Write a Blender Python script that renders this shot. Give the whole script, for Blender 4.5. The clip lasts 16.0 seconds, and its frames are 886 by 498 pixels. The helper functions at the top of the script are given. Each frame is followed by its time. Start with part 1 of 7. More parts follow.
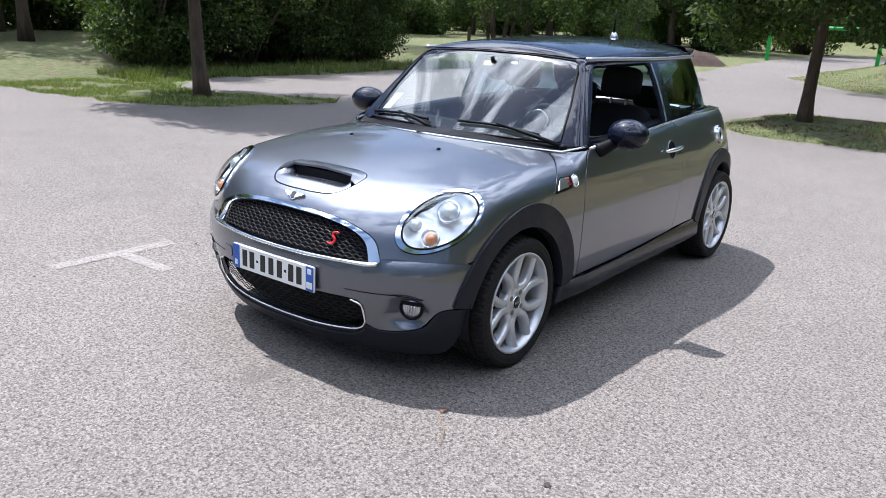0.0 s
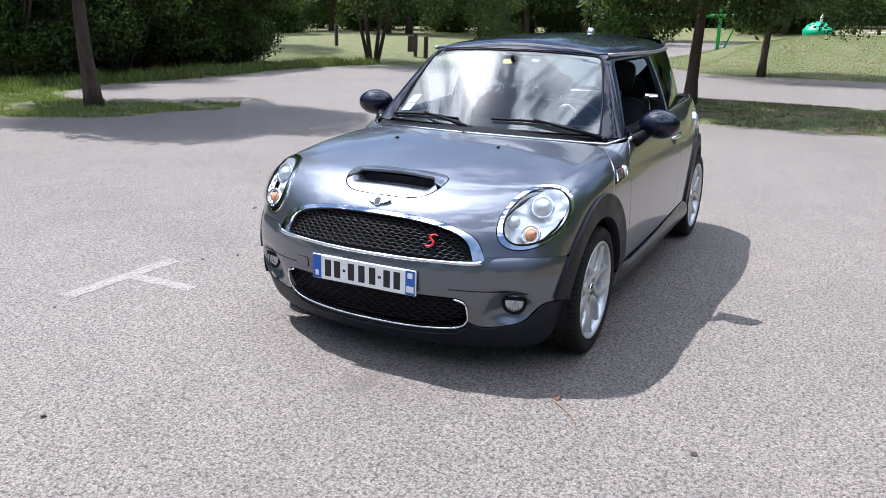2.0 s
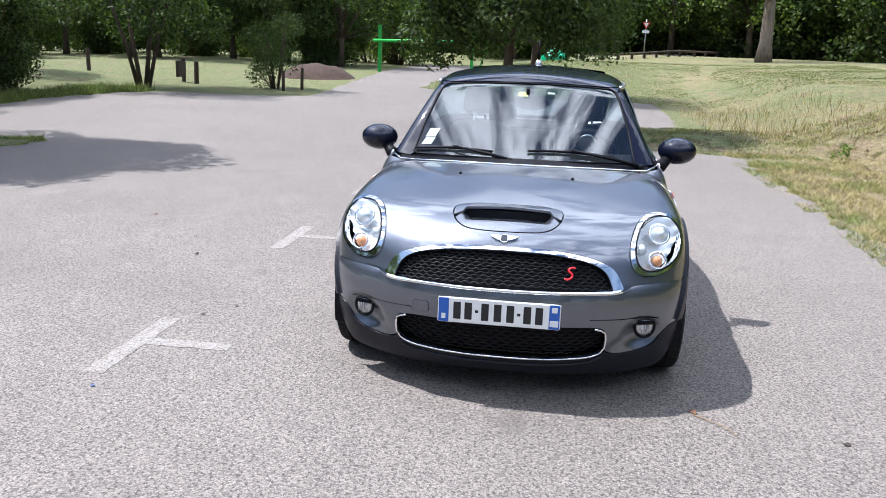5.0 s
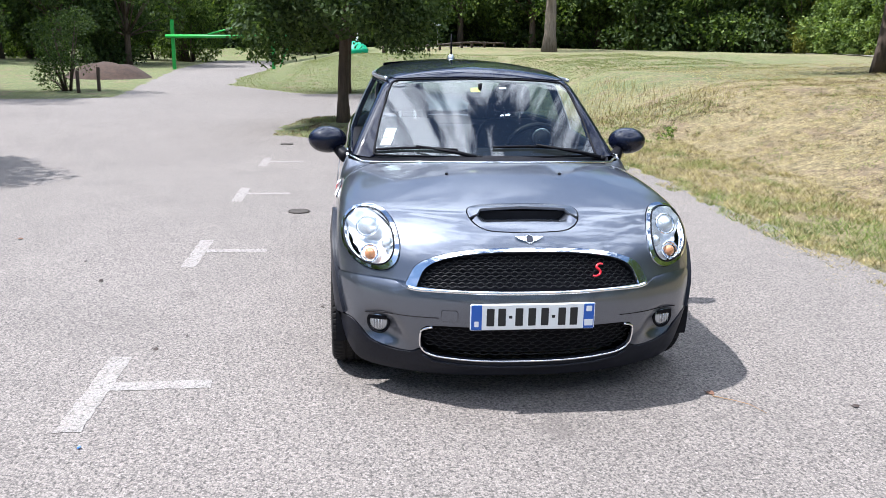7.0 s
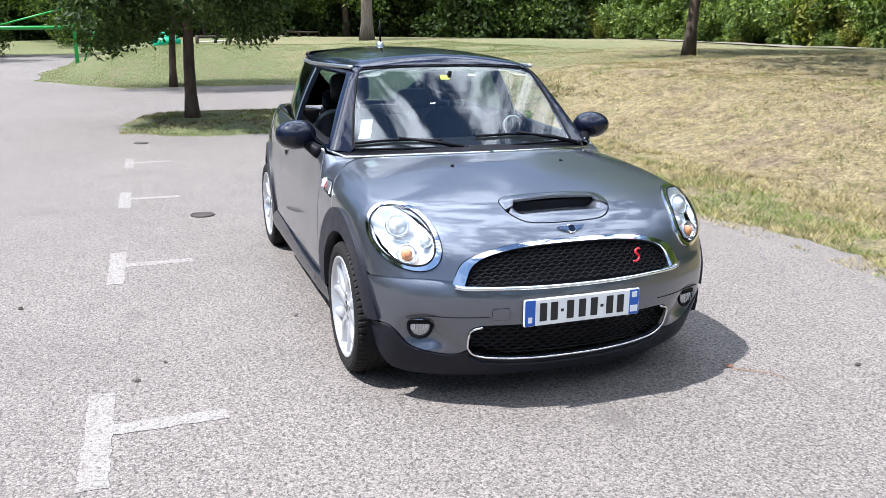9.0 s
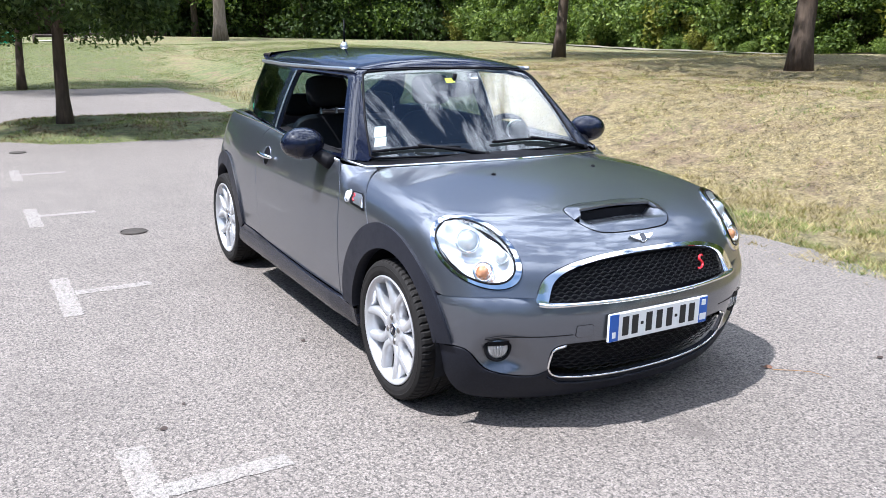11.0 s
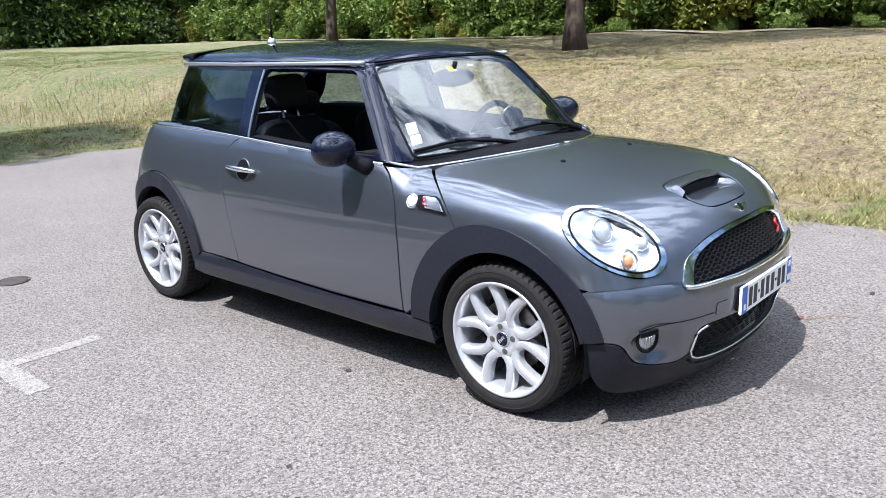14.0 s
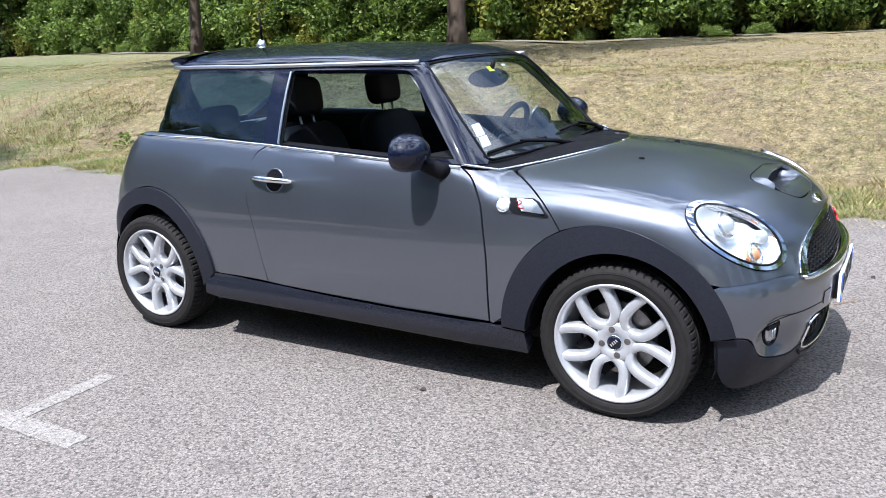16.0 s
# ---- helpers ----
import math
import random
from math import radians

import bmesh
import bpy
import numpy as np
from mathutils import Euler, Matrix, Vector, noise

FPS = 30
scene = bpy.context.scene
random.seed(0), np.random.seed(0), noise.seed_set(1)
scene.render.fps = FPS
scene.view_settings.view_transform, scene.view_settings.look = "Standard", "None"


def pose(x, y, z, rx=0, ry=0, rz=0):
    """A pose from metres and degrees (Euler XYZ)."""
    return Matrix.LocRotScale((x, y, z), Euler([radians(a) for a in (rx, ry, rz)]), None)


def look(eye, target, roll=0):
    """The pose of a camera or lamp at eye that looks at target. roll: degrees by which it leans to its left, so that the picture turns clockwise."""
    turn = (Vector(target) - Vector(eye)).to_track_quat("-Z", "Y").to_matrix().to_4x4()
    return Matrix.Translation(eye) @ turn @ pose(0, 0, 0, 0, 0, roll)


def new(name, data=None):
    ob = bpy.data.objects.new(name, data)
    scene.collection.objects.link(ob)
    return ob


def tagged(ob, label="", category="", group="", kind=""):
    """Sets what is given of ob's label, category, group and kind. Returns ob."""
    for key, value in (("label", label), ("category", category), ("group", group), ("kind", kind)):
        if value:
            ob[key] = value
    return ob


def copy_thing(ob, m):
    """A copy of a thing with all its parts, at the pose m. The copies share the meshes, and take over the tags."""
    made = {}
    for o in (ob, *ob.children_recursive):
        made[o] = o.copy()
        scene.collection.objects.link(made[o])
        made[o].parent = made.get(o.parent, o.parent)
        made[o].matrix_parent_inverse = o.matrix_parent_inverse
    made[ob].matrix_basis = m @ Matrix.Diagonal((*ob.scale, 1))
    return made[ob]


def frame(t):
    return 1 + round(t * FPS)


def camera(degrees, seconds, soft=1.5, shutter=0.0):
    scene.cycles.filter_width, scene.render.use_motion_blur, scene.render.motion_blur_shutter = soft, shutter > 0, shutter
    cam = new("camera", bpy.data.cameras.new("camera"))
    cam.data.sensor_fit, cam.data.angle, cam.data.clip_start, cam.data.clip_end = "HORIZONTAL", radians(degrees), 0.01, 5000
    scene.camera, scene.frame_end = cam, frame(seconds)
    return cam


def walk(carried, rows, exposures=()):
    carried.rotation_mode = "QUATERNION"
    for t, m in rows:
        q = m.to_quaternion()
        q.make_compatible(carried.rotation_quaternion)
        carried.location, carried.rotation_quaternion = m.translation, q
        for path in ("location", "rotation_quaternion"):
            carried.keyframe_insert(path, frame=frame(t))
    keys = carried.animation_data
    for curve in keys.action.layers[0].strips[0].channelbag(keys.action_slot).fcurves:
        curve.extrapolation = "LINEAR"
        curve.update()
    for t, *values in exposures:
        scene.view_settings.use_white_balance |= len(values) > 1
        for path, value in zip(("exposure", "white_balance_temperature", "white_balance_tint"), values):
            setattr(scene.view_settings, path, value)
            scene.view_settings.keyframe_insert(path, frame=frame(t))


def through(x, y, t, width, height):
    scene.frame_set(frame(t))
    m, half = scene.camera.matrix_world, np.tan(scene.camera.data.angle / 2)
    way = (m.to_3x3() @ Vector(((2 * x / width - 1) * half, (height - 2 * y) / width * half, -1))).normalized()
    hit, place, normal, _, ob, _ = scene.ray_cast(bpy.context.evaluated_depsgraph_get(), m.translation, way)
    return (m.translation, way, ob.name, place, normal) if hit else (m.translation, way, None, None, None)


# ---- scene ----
cam = camera(57.4, 16.0, soft=0.85)
PATH = [
    (0, (2.903, 2.59, 1.508), (1.371, 1.431, 0.953), 2.9),
    (0.5, (3.117, 2.424, 1.502), (1.42, 1.518, 0.959), 3.5),
    (1, (3.325, 2.249, 1.492), (1.625, 1.346, 0.947), 2.9),
    (1.5, (3.412, 2.02, 1.497), (1.711, 1.122, 0.95), 1.9),
    (2, (3.502, 1.802, 1.508), (1.786, 0.936, 0.954), 1.4),
    (2.5, (3.692, 1.572, 1.521), (1.881, 0.909, 0.993), 1.1),
    (3, (3.788, 1.312, 1.505), (1.947, 0.731, 0.984), 1.1),
    (3.5, (3.813, 1.038, 1.511), (1.949, 0.525, 0.998), 0.8),
    (3.7, (3.849, 0.927, 1.499), (1.97, 0.465, 0.994), 1.5),
    (5.8, (4.016, -0.186, 1.532), (2.078, -0.23, 1.042), 0.8),
    (6, (4.027, -0.281, 1.531), (2.088, -0.246, 1.038), 0.8),
    (6.5, (3.946, -0.49, 1.504), (2.009, -0.422, 1.007), 1.0),
    (7, (3.81, -0.733, 1.509), (1.882, -0.514, 1.022), 1.0),
    (7.5, (3.753, -0.994, 1.505), (1.857, -0.597, 1.005), 1.0),
    (8, (3.689, -1.23, 1.499), (1.832, -0.713, 0.965), 0.0),
    (8.5, (3.544, -1.411, 1.491), (1.702, -0.841, 0.958), -0.4),
    (9, (3.423, -1.58, 1.483), (1.602, -0.927, 0.976), 0.3),
    (9.2, (3.384, -1.666, 1.476), (1.583, -0.949, 0.981), 0.7),
    (11.3, (2.759, -2.381, 1.473), (1.149, -1.311, 0.963), -0.0),
    (11.5, (2.704, -2.48, 1.48), (1.134, -1.352, 0.965), -0.6),
    (12, (2.558, -2.63, 1.47), (0.998, -1.489, 0.955), -1.1),
    (12.5, (2.334, -2.717, 1.458), (0.779, -1.569, 0.945), -2.2),
    (13, (2.149, -2.788, 1.458), (0.648, -1.574, 0.934), -2.0),
    (13.5, (1.955, -2.981, 1.462), (0.599, -1.603, 0.949), -1.6),
    (14, (1.768, -3.122, 1.444), (0.482, -1.68, 0.926), -2.3),
    (14.5, (1.506, -3.183, 1.447), (0.276, -1.694, 0.927), -3.3),
    (15, (1.297, -3.318, 1.45), (0.163, -1.756, 0.924), -2.5),
    (15.5, (1.105, -3.497, 1.449), (0.019, -1.896, 0.941), -2.8),
    (16, (0.899, -3.54, 1.416), (-0.092, -1.877, 0.912), -2.5),
]
walk(cam, [(t, look(eye, target, roll)) for t, eye, target, roll in PATH], ((0.0, 0.95, 5900, 13), (3.0, 0.93, 5900, 13), (6.5, 1.11, 5900, 12), (8.0, 1.16, 5900, 11), (12.0, 1.14, 5850, 12), (16.0, 1.04, 5800, 12)))
# ---------------------------------------------------------------- world, sun
world = bpy.data.worlds.new("sky")
scene.world = world
world.use_nodes = True
SUN = Vector((-0.02, -0.53, 1.0)).normalized()
SUN_EL = math.asin(SUN.z)
SUN_AZ = math.atan2(SUN.x, SUN.y)


def build_sky():
    nt = world.node_tree
    nt.nodes.clear()
    out = nt.nodes.new("ShaderNodeOutputWorld")
    bg = nt.nodes.new("ShaderNodeBackground")
    sky = nt.nodes.new("ShaderNodeTexSky")
    sky.sky_type = "NISHITA"
    sky.sun_disc = False
    sky.sun_elevation = SUN_EL
    sky.sun_rotation = SUN_AZ
    sky.air_density, sky.dust_density, sky.ozone_density = 1.0, 0.25, 2.5
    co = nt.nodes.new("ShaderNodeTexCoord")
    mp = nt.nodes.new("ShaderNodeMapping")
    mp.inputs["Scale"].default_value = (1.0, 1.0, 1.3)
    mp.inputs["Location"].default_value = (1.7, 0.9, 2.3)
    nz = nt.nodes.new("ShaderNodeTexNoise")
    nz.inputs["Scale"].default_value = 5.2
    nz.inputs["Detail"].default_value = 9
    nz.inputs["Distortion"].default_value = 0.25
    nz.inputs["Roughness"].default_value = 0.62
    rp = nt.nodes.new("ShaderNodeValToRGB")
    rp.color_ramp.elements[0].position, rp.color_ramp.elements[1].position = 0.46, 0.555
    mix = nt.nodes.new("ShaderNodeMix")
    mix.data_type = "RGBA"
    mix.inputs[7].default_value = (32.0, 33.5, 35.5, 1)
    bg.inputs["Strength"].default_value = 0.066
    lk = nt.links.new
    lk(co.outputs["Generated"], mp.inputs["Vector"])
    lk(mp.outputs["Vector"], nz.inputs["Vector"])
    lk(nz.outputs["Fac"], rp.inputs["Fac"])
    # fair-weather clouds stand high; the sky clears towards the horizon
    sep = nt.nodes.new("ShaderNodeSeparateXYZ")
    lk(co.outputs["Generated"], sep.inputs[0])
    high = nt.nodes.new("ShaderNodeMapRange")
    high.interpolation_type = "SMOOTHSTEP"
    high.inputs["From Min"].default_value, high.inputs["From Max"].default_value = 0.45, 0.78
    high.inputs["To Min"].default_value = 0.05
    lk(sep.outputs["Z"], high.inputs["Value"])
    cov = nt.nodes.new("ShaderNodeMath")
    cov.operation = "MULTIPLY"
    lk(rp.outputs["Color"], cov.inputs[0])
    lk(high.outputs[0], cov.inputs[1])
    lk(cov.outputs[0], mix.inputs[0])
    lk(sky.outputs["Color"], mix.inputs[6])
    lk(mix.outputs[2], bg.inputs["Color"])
    lk(bg.outputs["Background"], out.inputs["Surface"])


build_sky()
sun_data = bpy.data.lights.new("sun", "SUN")
sun_data.energy, sun_data.angle, sun_data.color = 5.0, radians(0.55), (1.0, 0.955, 0.88)
sun = new("sun", sun_data)
sun.matrix_world = look(SUN * 60, (0, 0, 0))

# ---------------------------------------------------------------- materials


class Mat:
    """Node material with short calls."""

    def __init__(self, name, color=(0.5, 0.5, 0.5), rough=0.6, metal=0.0, **more):
        self.m = bpy.data.materials.new(name)
        self.m.use_nodes = True
        self.nt = self.m.node_tree
        self.b = self.nt.nodes["Principled BSDF"]
        self.b.inputs["Base Color"].default_value = (*color, 1)
        self.b.inputs["Roughness"].default_value = rough
        self.b.inputs["Metallic"].default_value = metal
        for key, value in more.items():
            self.b.inputs[key.replace("_", " ")].default_value = value

    def node(self, kind, **props):
        n = self.nt.nodes.new("ShaderNode" + kind)
        for key, value in props.items():
            n.inputs[key.replace("_", " ")].default_value = value
        return n

    def link(self, a, b):
        self.nt.links.new(a, b)

    def where(self, kind="Object"):
        return self.node("TexCoord").outputs[kind]

    def noise(self, scale, detail=4.0, rough=0.6, stretch=None, vec=None):
        n = self.node("TexNoise", Scale=scale, Detail=detail, Roughness=rough)
        v = vec if vec is not None else self.where()
        if stretch:
            mp = self.node("Mapping")
            mp.inputs["Scale"].default_value = stretch
            self.link(v, mp.inputs["Vector"])
            v = mp.outputs["Vector"]
        self.link(v, n.inputs["Vector"])
        return n.outputs["Fac"]

    def voronoi(self, scale, out="Distance"):
        n = self.node("TexVoronoi", Scale=scale)
        self.link(self.where(), n.inputs["Vector"])
        return n.outputs[out]

    def ramp(self, fac, *stops):
        n = self.nt.nodes.new("ShaderNodeValToRGB")
        e = n.color_ramp.elements
        while len(e) < len(stops):
            e.new(0.5)
        for el, (p, c) in zip(e, stops):
            el.position = p
            el.color = (*c, 1) if len(c) == 3 else c
        self.link(fac, n.inputs["Fac"])
        return n.outputs["Color"]

    def mix(self, fac, a, b, mode="MIX"):
        n = self.nt.nodes.new("ShaderNodeMix")
        n.data_type, n.blend_type = "RGBA", mode
        for sock, v in ((n.inputs[0], fac), (n.inputs[6], a), (n.inputs[7], b)):
            if hasattr(v, "is_output"):
                self.link(v, sock)
            elif isinstance(v, (int, float)):
                sock.default_value = v
            else:
                sock.default_value = (*v, 1)
        return n.outputs[2]

    def color(self, out):
        self.link(out, self.b.inputs["Base Color"])
        return self

    def rough(self, out):
        self.link(out, self.b.inputs["Roughness"])
        return self

    def bump(self, fac, strength=0.3, distance=0.01):
        n = self.node("Bump", Strength=strength, Distance=distance)
        self.link(fac, n.inputs["Height"])
        self.link(n.outputs["Normal"], self.b.inputs["Normal"])
        return self


def grey(v):
    return (v, v, v)


def asphalt_material():
    m = Mat("asphalt", rough=0.9)
    big = m.noise(0.35, 5, 0.6)
    mid = m.noise(2.3, 5, 0.65)
    bend = m.mix(0.016, m.where(), m.node("TexNoise", Scale=70.0, Detail=2.0).outputs["Color"])
    chip = m.node("TexVoronoi", Scale=120.0, Randomness=1.0)
    m.link(bend, chip.inputs["Vector"])
    stone, gap = chip.outputs["Color"], chip.outputs["Distance"]
    pit = m.noise(58, 3, 0.6)
    grit = m.noise(420, 2, 0.6)
    base = m.ramp(stone, (0.0, (0.080, 0.069, 0.063)), (0.25, (0.152, 0.131, 0.120)), (0.6, (0.213, 0.186, 0.170)), (0.9, (0.272, 0.240, 0.220)), (1.0, (0.39, 0.350, 0.325)))
    base = m.mix(m.ramp(grit, (0.3, grey(0.35)), (0.7, grey(0.0))), base, (0.12, 0.107, 0.097))
    base = m.mix(m.ramp(gap, (0.50, grey(0)), (0.78, grey(0.85))), base, (0.075, 0.068, 0.062))
    base = m.mix(m.ramp(pit, (0.375, grey(0.92)), (0.455, grey(0))), base, (0.045, 0.04, 0.037))
    tone = m.mix(0.5, m.ramp(big, (0.3, grey(0.76)), (0.7, grey(1.06))), m.ramp(mid, (0.25, grey(0.74)), (0.7, grey(1.04))))
    base = m.mix(1.0, base, tone, "MULTIPLY")
    # old oil and dirt stains
    for x, y, r, k in ((0.84, 0.09, 0.16, 0.6), (-1.08, -1.75, 0.12, 0.5), (-0.6, -2.1, 0.5, 0.25), (1.9, 0.9, 0.55, 0.22), (-2.9, -4.2, 0.7, 0.2), (0.9, 1.6, 0.3, 0.2)):
        off = m.node("Mapping")
        off.inputs["Location"].default_value = (-x, -y, 0)
        m.link(m.where(), off.inputs["Vector"])
        ln = m.nt.nodes.new("ShaderNodeVectorMath")
        ln.operation = "LENGTH"
        m.link(off.outputs["Vector"], ln.inputs[0])
        mr = m.node("MapRange", From_Min=r * 0.25, From_Max=r, To_Min=k, To_Max=0.0)
        m.link(ln.outputs["Value"], mr.inputs["Value"])
        mul = m.node("Math")
        mul.operation = "MULTIPLY"
        m.link(mr.outputs[0], mul.inputs[0])
        m.link(m.ramp(m.noise(14, 4, 0.7), (0.38, grey(0.1)), (0.6, grey(1))), mul.inputs[1])
        base = m.mix(mul.outputs[0], base, (0.07, 0.06, 0.055))
    # hairline cracks
    cr = m.node("TexVoronoi", Scale=0.55)
    cr.feature = "DISTANCE_TO_EDGE"
    bend = m.mix(0.2, m.where(), m.node("TexNoise", Scale=3.0, Detail=5.0).outputs["Color"])
    m.link(bend, cr.inputs["Vector"])
    line = m.mix(1.0, m.ramp(cr.outputs["Distance"], (0.0, grey(0.8)), (0.006, grey(0))), m.ramp(m.noise(0.8, 2, 0.5), (0.52, grey(0)), (0.6, grey(1))), "MULTIPLY")
    base = m.mix(m.mix(1.0, line, grey(0.3), "MULTIPLY"), base, (0.07, 0.064, 0.06))
    m.color(base)
    m.bump(m.mix(0.35, gap, m.ramp(pit, (0.3, grey(1)), (0.5, grey(0)))), 0.7, 0.006)
    return m.m


def grass_ground_material():
    m = Mat("grass_ground", rough=0.95)
    big = m.noise(0.22, 4, 0.6)
    mid = m.noise(1.3, 5, 0.7)
    fine = m.noise(34, 5, 0.8)
    straw = m.ramp(fine, (0.32, (0.07, 0.05, 0.03)), (0.5, (0.215, 0.170, 0.086)), (0.68, (0.385, 0.32, 0.17)))
    green = m.ramp(fine, (0.3, (0.045, 0.055, 0.018)), (0.5, (0.11, 0.125, 0.046)), (0.72, (0.21, 0.22, 0.095)))
    soil = m.ramp(fine, (0.3, (0.085, 0.055, 0.036)), (0.7, (0.25, 0.18, 0.12)))
    # the bank is dried out, the strip along the asphalt and the far lawns stay greener
    pos = m.node("SeparateXYZ")
    m.link(m.where(), pos.inputs[0])
    dry = m.node("MapRange", From_Min=2.5, From_Max=3.6)
    m.link(pos.outputs["Y"], dry.inputs["Value"])
    far = m.node("MapRange", From_Min=-6.0, From_Max=-16.0, To_Min=1.0, To_Max=0.42)
    m.link(pos.outputs["X"], far.inputs["Value"])
    mul = m.node("Math")
    mul.operation = "MULTIPLY"
    m.link(dry.outputs[0], mul.inputs[0])
    m.link(far.outputs[0], mul.inputs[1])
    add = m.node("Math")
    add.operation = "MULTIPLY_ADD"
    m.link(m.mix(0.5, big, mid), add.inputs[0])
    add.inputs[1].default_value = 2.2
    add.inputs[2].default_value = -1.15
    tot = m.node("Math")
    tot.operation = "ADD"
    tot.use_clamp = True
    m.link(mul.outputs[0], tot.inputs[0])
    m.link(add.outputs[0], tot.inputs[1])
    base = m.mix(m.ramp(tot.outputs[0], (0.2, grey(0)), (0.75, grey(1))), green, straw)
    base = m.mix(m.ramp(mid, (0.53, grey(0)), (0.64, grey(0.8))), base, soil)
    clump = m.noise(8, 5, 0.8)
    base = m.mix(1.0, base, m.ramp(clump, (0.36, grey(0.5)), (0.50, grey(1.05)), (0.64, grey(1.45))), "MULTIPLY")
    m.color(base)
    m.bump(m.mix(0.5, fine, clump), 1.0, 0.09)
    return m.m


def leaf_material(name, dark, mid, light, through=0.35, clumps=0.0):
    m = Mat(name, rough=0.6, Specular_IOR_Level=0.18)
    geo = m.node("NewGeometry")
    base = m.ramp(geo.outputs["Random Per Island"], (0.0, dark), (0.55, mid), (1.0, light))
    patch = m.noise(0.7, 3, 0.6)
    base = m.mix(m.ramp(patch, (0.35, grey(0.0)), (0.65, grey(0.55))), base, mid)
    if clumps:
        base = m.mix(clumps, base, m.ramp(m.noise(6.5, 4, 0.7), (0.38, grey(0.35)), (0.5, grey(0.95)), (0.64, grey(1.4))), "MULTIPLY")
    m.color(base)
    tr = m.node("BsdfTranslucent")
    m.link(m.mix(1.0, base, (1.5, 1.7, 0.6), "MULTIPLY"), tr.inputs["Color"])
    mx = m.node("MixShader")
    mx.inputs[0].default_value = through
    m.link(m.b.outputs[0], mx.inputs[1])
    m.link(tr.outputs[0], mx.inputs[2])
    m.link(mx.outputs[0], m.nt.nodes["Material Output"].inputs["Surface"])
    return m.m


def bark_material(name, dark, light):
    m = Mat(name, rough=0.92)
    n = m.noise(9, 6, 0.7, (1, 1, 0.18))
    m.color(m.ramp(n, (0.3, dark), (0.7, light)))
    m.bump(n, 0.9, 0.03)
    return m.m


def plain(name, color, rough=0.6, metal=0.0, vary=0.12, scale=14, bump=0.1, **more):
    m = Mat(name, color, rough, metal, **more)
    n = m.noise(scale, 4, 0.6)
    lo, hi = [c * (1 - vary) for c in color], [min(1, c * (1 + vary)) for c in color]
    m.color(m.ramp(n, (0.3, lo), (0.7, hi)))
    if bump:
        m.bump(n, bump, 0.004)
    return m.m


def paint_line_material():
    """Thin old paint on the stones: the aggregate shows through."""
    m = Mat("road_paint", rough=0.88)
    chip = m.node("TexVoronoi", Scale=120.0)
    m.link(m.where(), chip.inputs["Vector"])
    pit = m.noise(58, 3, 0.6)
    worn = m.mix(0.45, m.noise(26, 5, 0.75), m.noise(5, 4, 0.6))
    stone = m.ramp(chip.outputs["Color"], (0.0, (0.10, 0.088, 0.08)), (0.5, (0.2, 0.175, 0.16)), (1.0, (0.31, 0.275, 0.252)))
    paint = m.ramp(chip.outputs["Color"], (0.0, (0.195, 0.182, 0.171)), (1.0, (0.27, 0.254, 0.24)))
    base = m.mix(m.ramp(worn, (0.42, grey(0.1)), (0.54, grey(0.8))), stone, paint)
    base = m.mix(m.ramp(chip.outputs["Distance"], (0.5, grey(0)), (0.8, grey(0.6))), base, (0.09, 0.082, 0.075))
    base = m.mix(m.ramp(pit, (0.36, grey(0.8)), (0.44, grey(0))), base, (0.06, 0.054, 0.05))
    m.color(base)
    m.bump(chip.outputs["Distance"], 0.6, 0.005)
    return m.m


M_ASPHALT = asphalt_material()
M_GROUND = grass_ground_material()
M_LINE = paint_line_material()
M_LEAF_DARK = leaf_material("leaf_dark", (0.015, 0.028, 0.010), (0.043, 0.068, 0.021), (0.10, 0.135, 0.046), 0.32)
M_LEAF_MID = leaf_material("leaf_mid", (0.014, 0.028, 0.008), (0.072, 0.11, 0.026), (0.19, 0.245, 0.065))
M_LEAF_LIGHT = leaf_material("leaf_light", (0.022, 0.04, 0.010), (0.11, 0.158, 0.04), (0.26, 0.31, 0.095))
M_LEAF_DRY = leaf_material("leaf_yellowing", (0.06, 0.06, 0.014), (0.185, 0.19, 0.042), (0.36, 0.34, 0.095))
M_GRASS_GREEN = leaf_material("grass_green", (0.065, 0.09, 0.024), (0.145, 0.18, 0.055), (0.29, 0.32, 0.12), 0.2, 0.5)
M_GRASS_DRY = leaf_material("grass_straw", (0.13, 0.10, 0.05), (0.29, 0.235, 0.118), (0.46, 0.395, 0.225), 0.15, 0.85)
M_GRASS_BROWN = leaf_material("grass_brown", (0.06, 0.042, 0.022), (0.155, 0.112, 0.062), (0.28, 0.215, 0.125), 0.1, 0.85)
M_GRASS_LAWN = leaf_material("grass_lawn", (0.07, 0.08, 0.032), (0.135, 0.15, 0.058), (0.24, 0.25, 0.11), 0.2, 0.5)
M_BARK = bark_material("bark", (0.035, 0.024, 0.018), (0.12, 0.085, 0.06))
M_BARK_PALE = bark_material("bark_pale", (0.10, 0.075, 0.06), (0.30, 0.24, 0.19))
M_GREEN_STEEL = plain("green_painted_steel", (0.02, 0.30, 0.045), 0.45)
M_WOOD_POST = bark_material("weathered_post_wood", (0.025, 0.017, 0.013), (0.075, 0.052, 0.038))
M_GREEN_PLASTIC = plain("green_plastic", (0.0, 0.30, 0.14), 0.4)
# kept very dark to take in the shade of the trees over the heap
M_SOIL = plain("bare_soil", (0.036, 0.019, 0.012), 0.95, vary=0.4, scale=6, bump=0.6)

# ---------------------------------------------------------------- mesh helpers


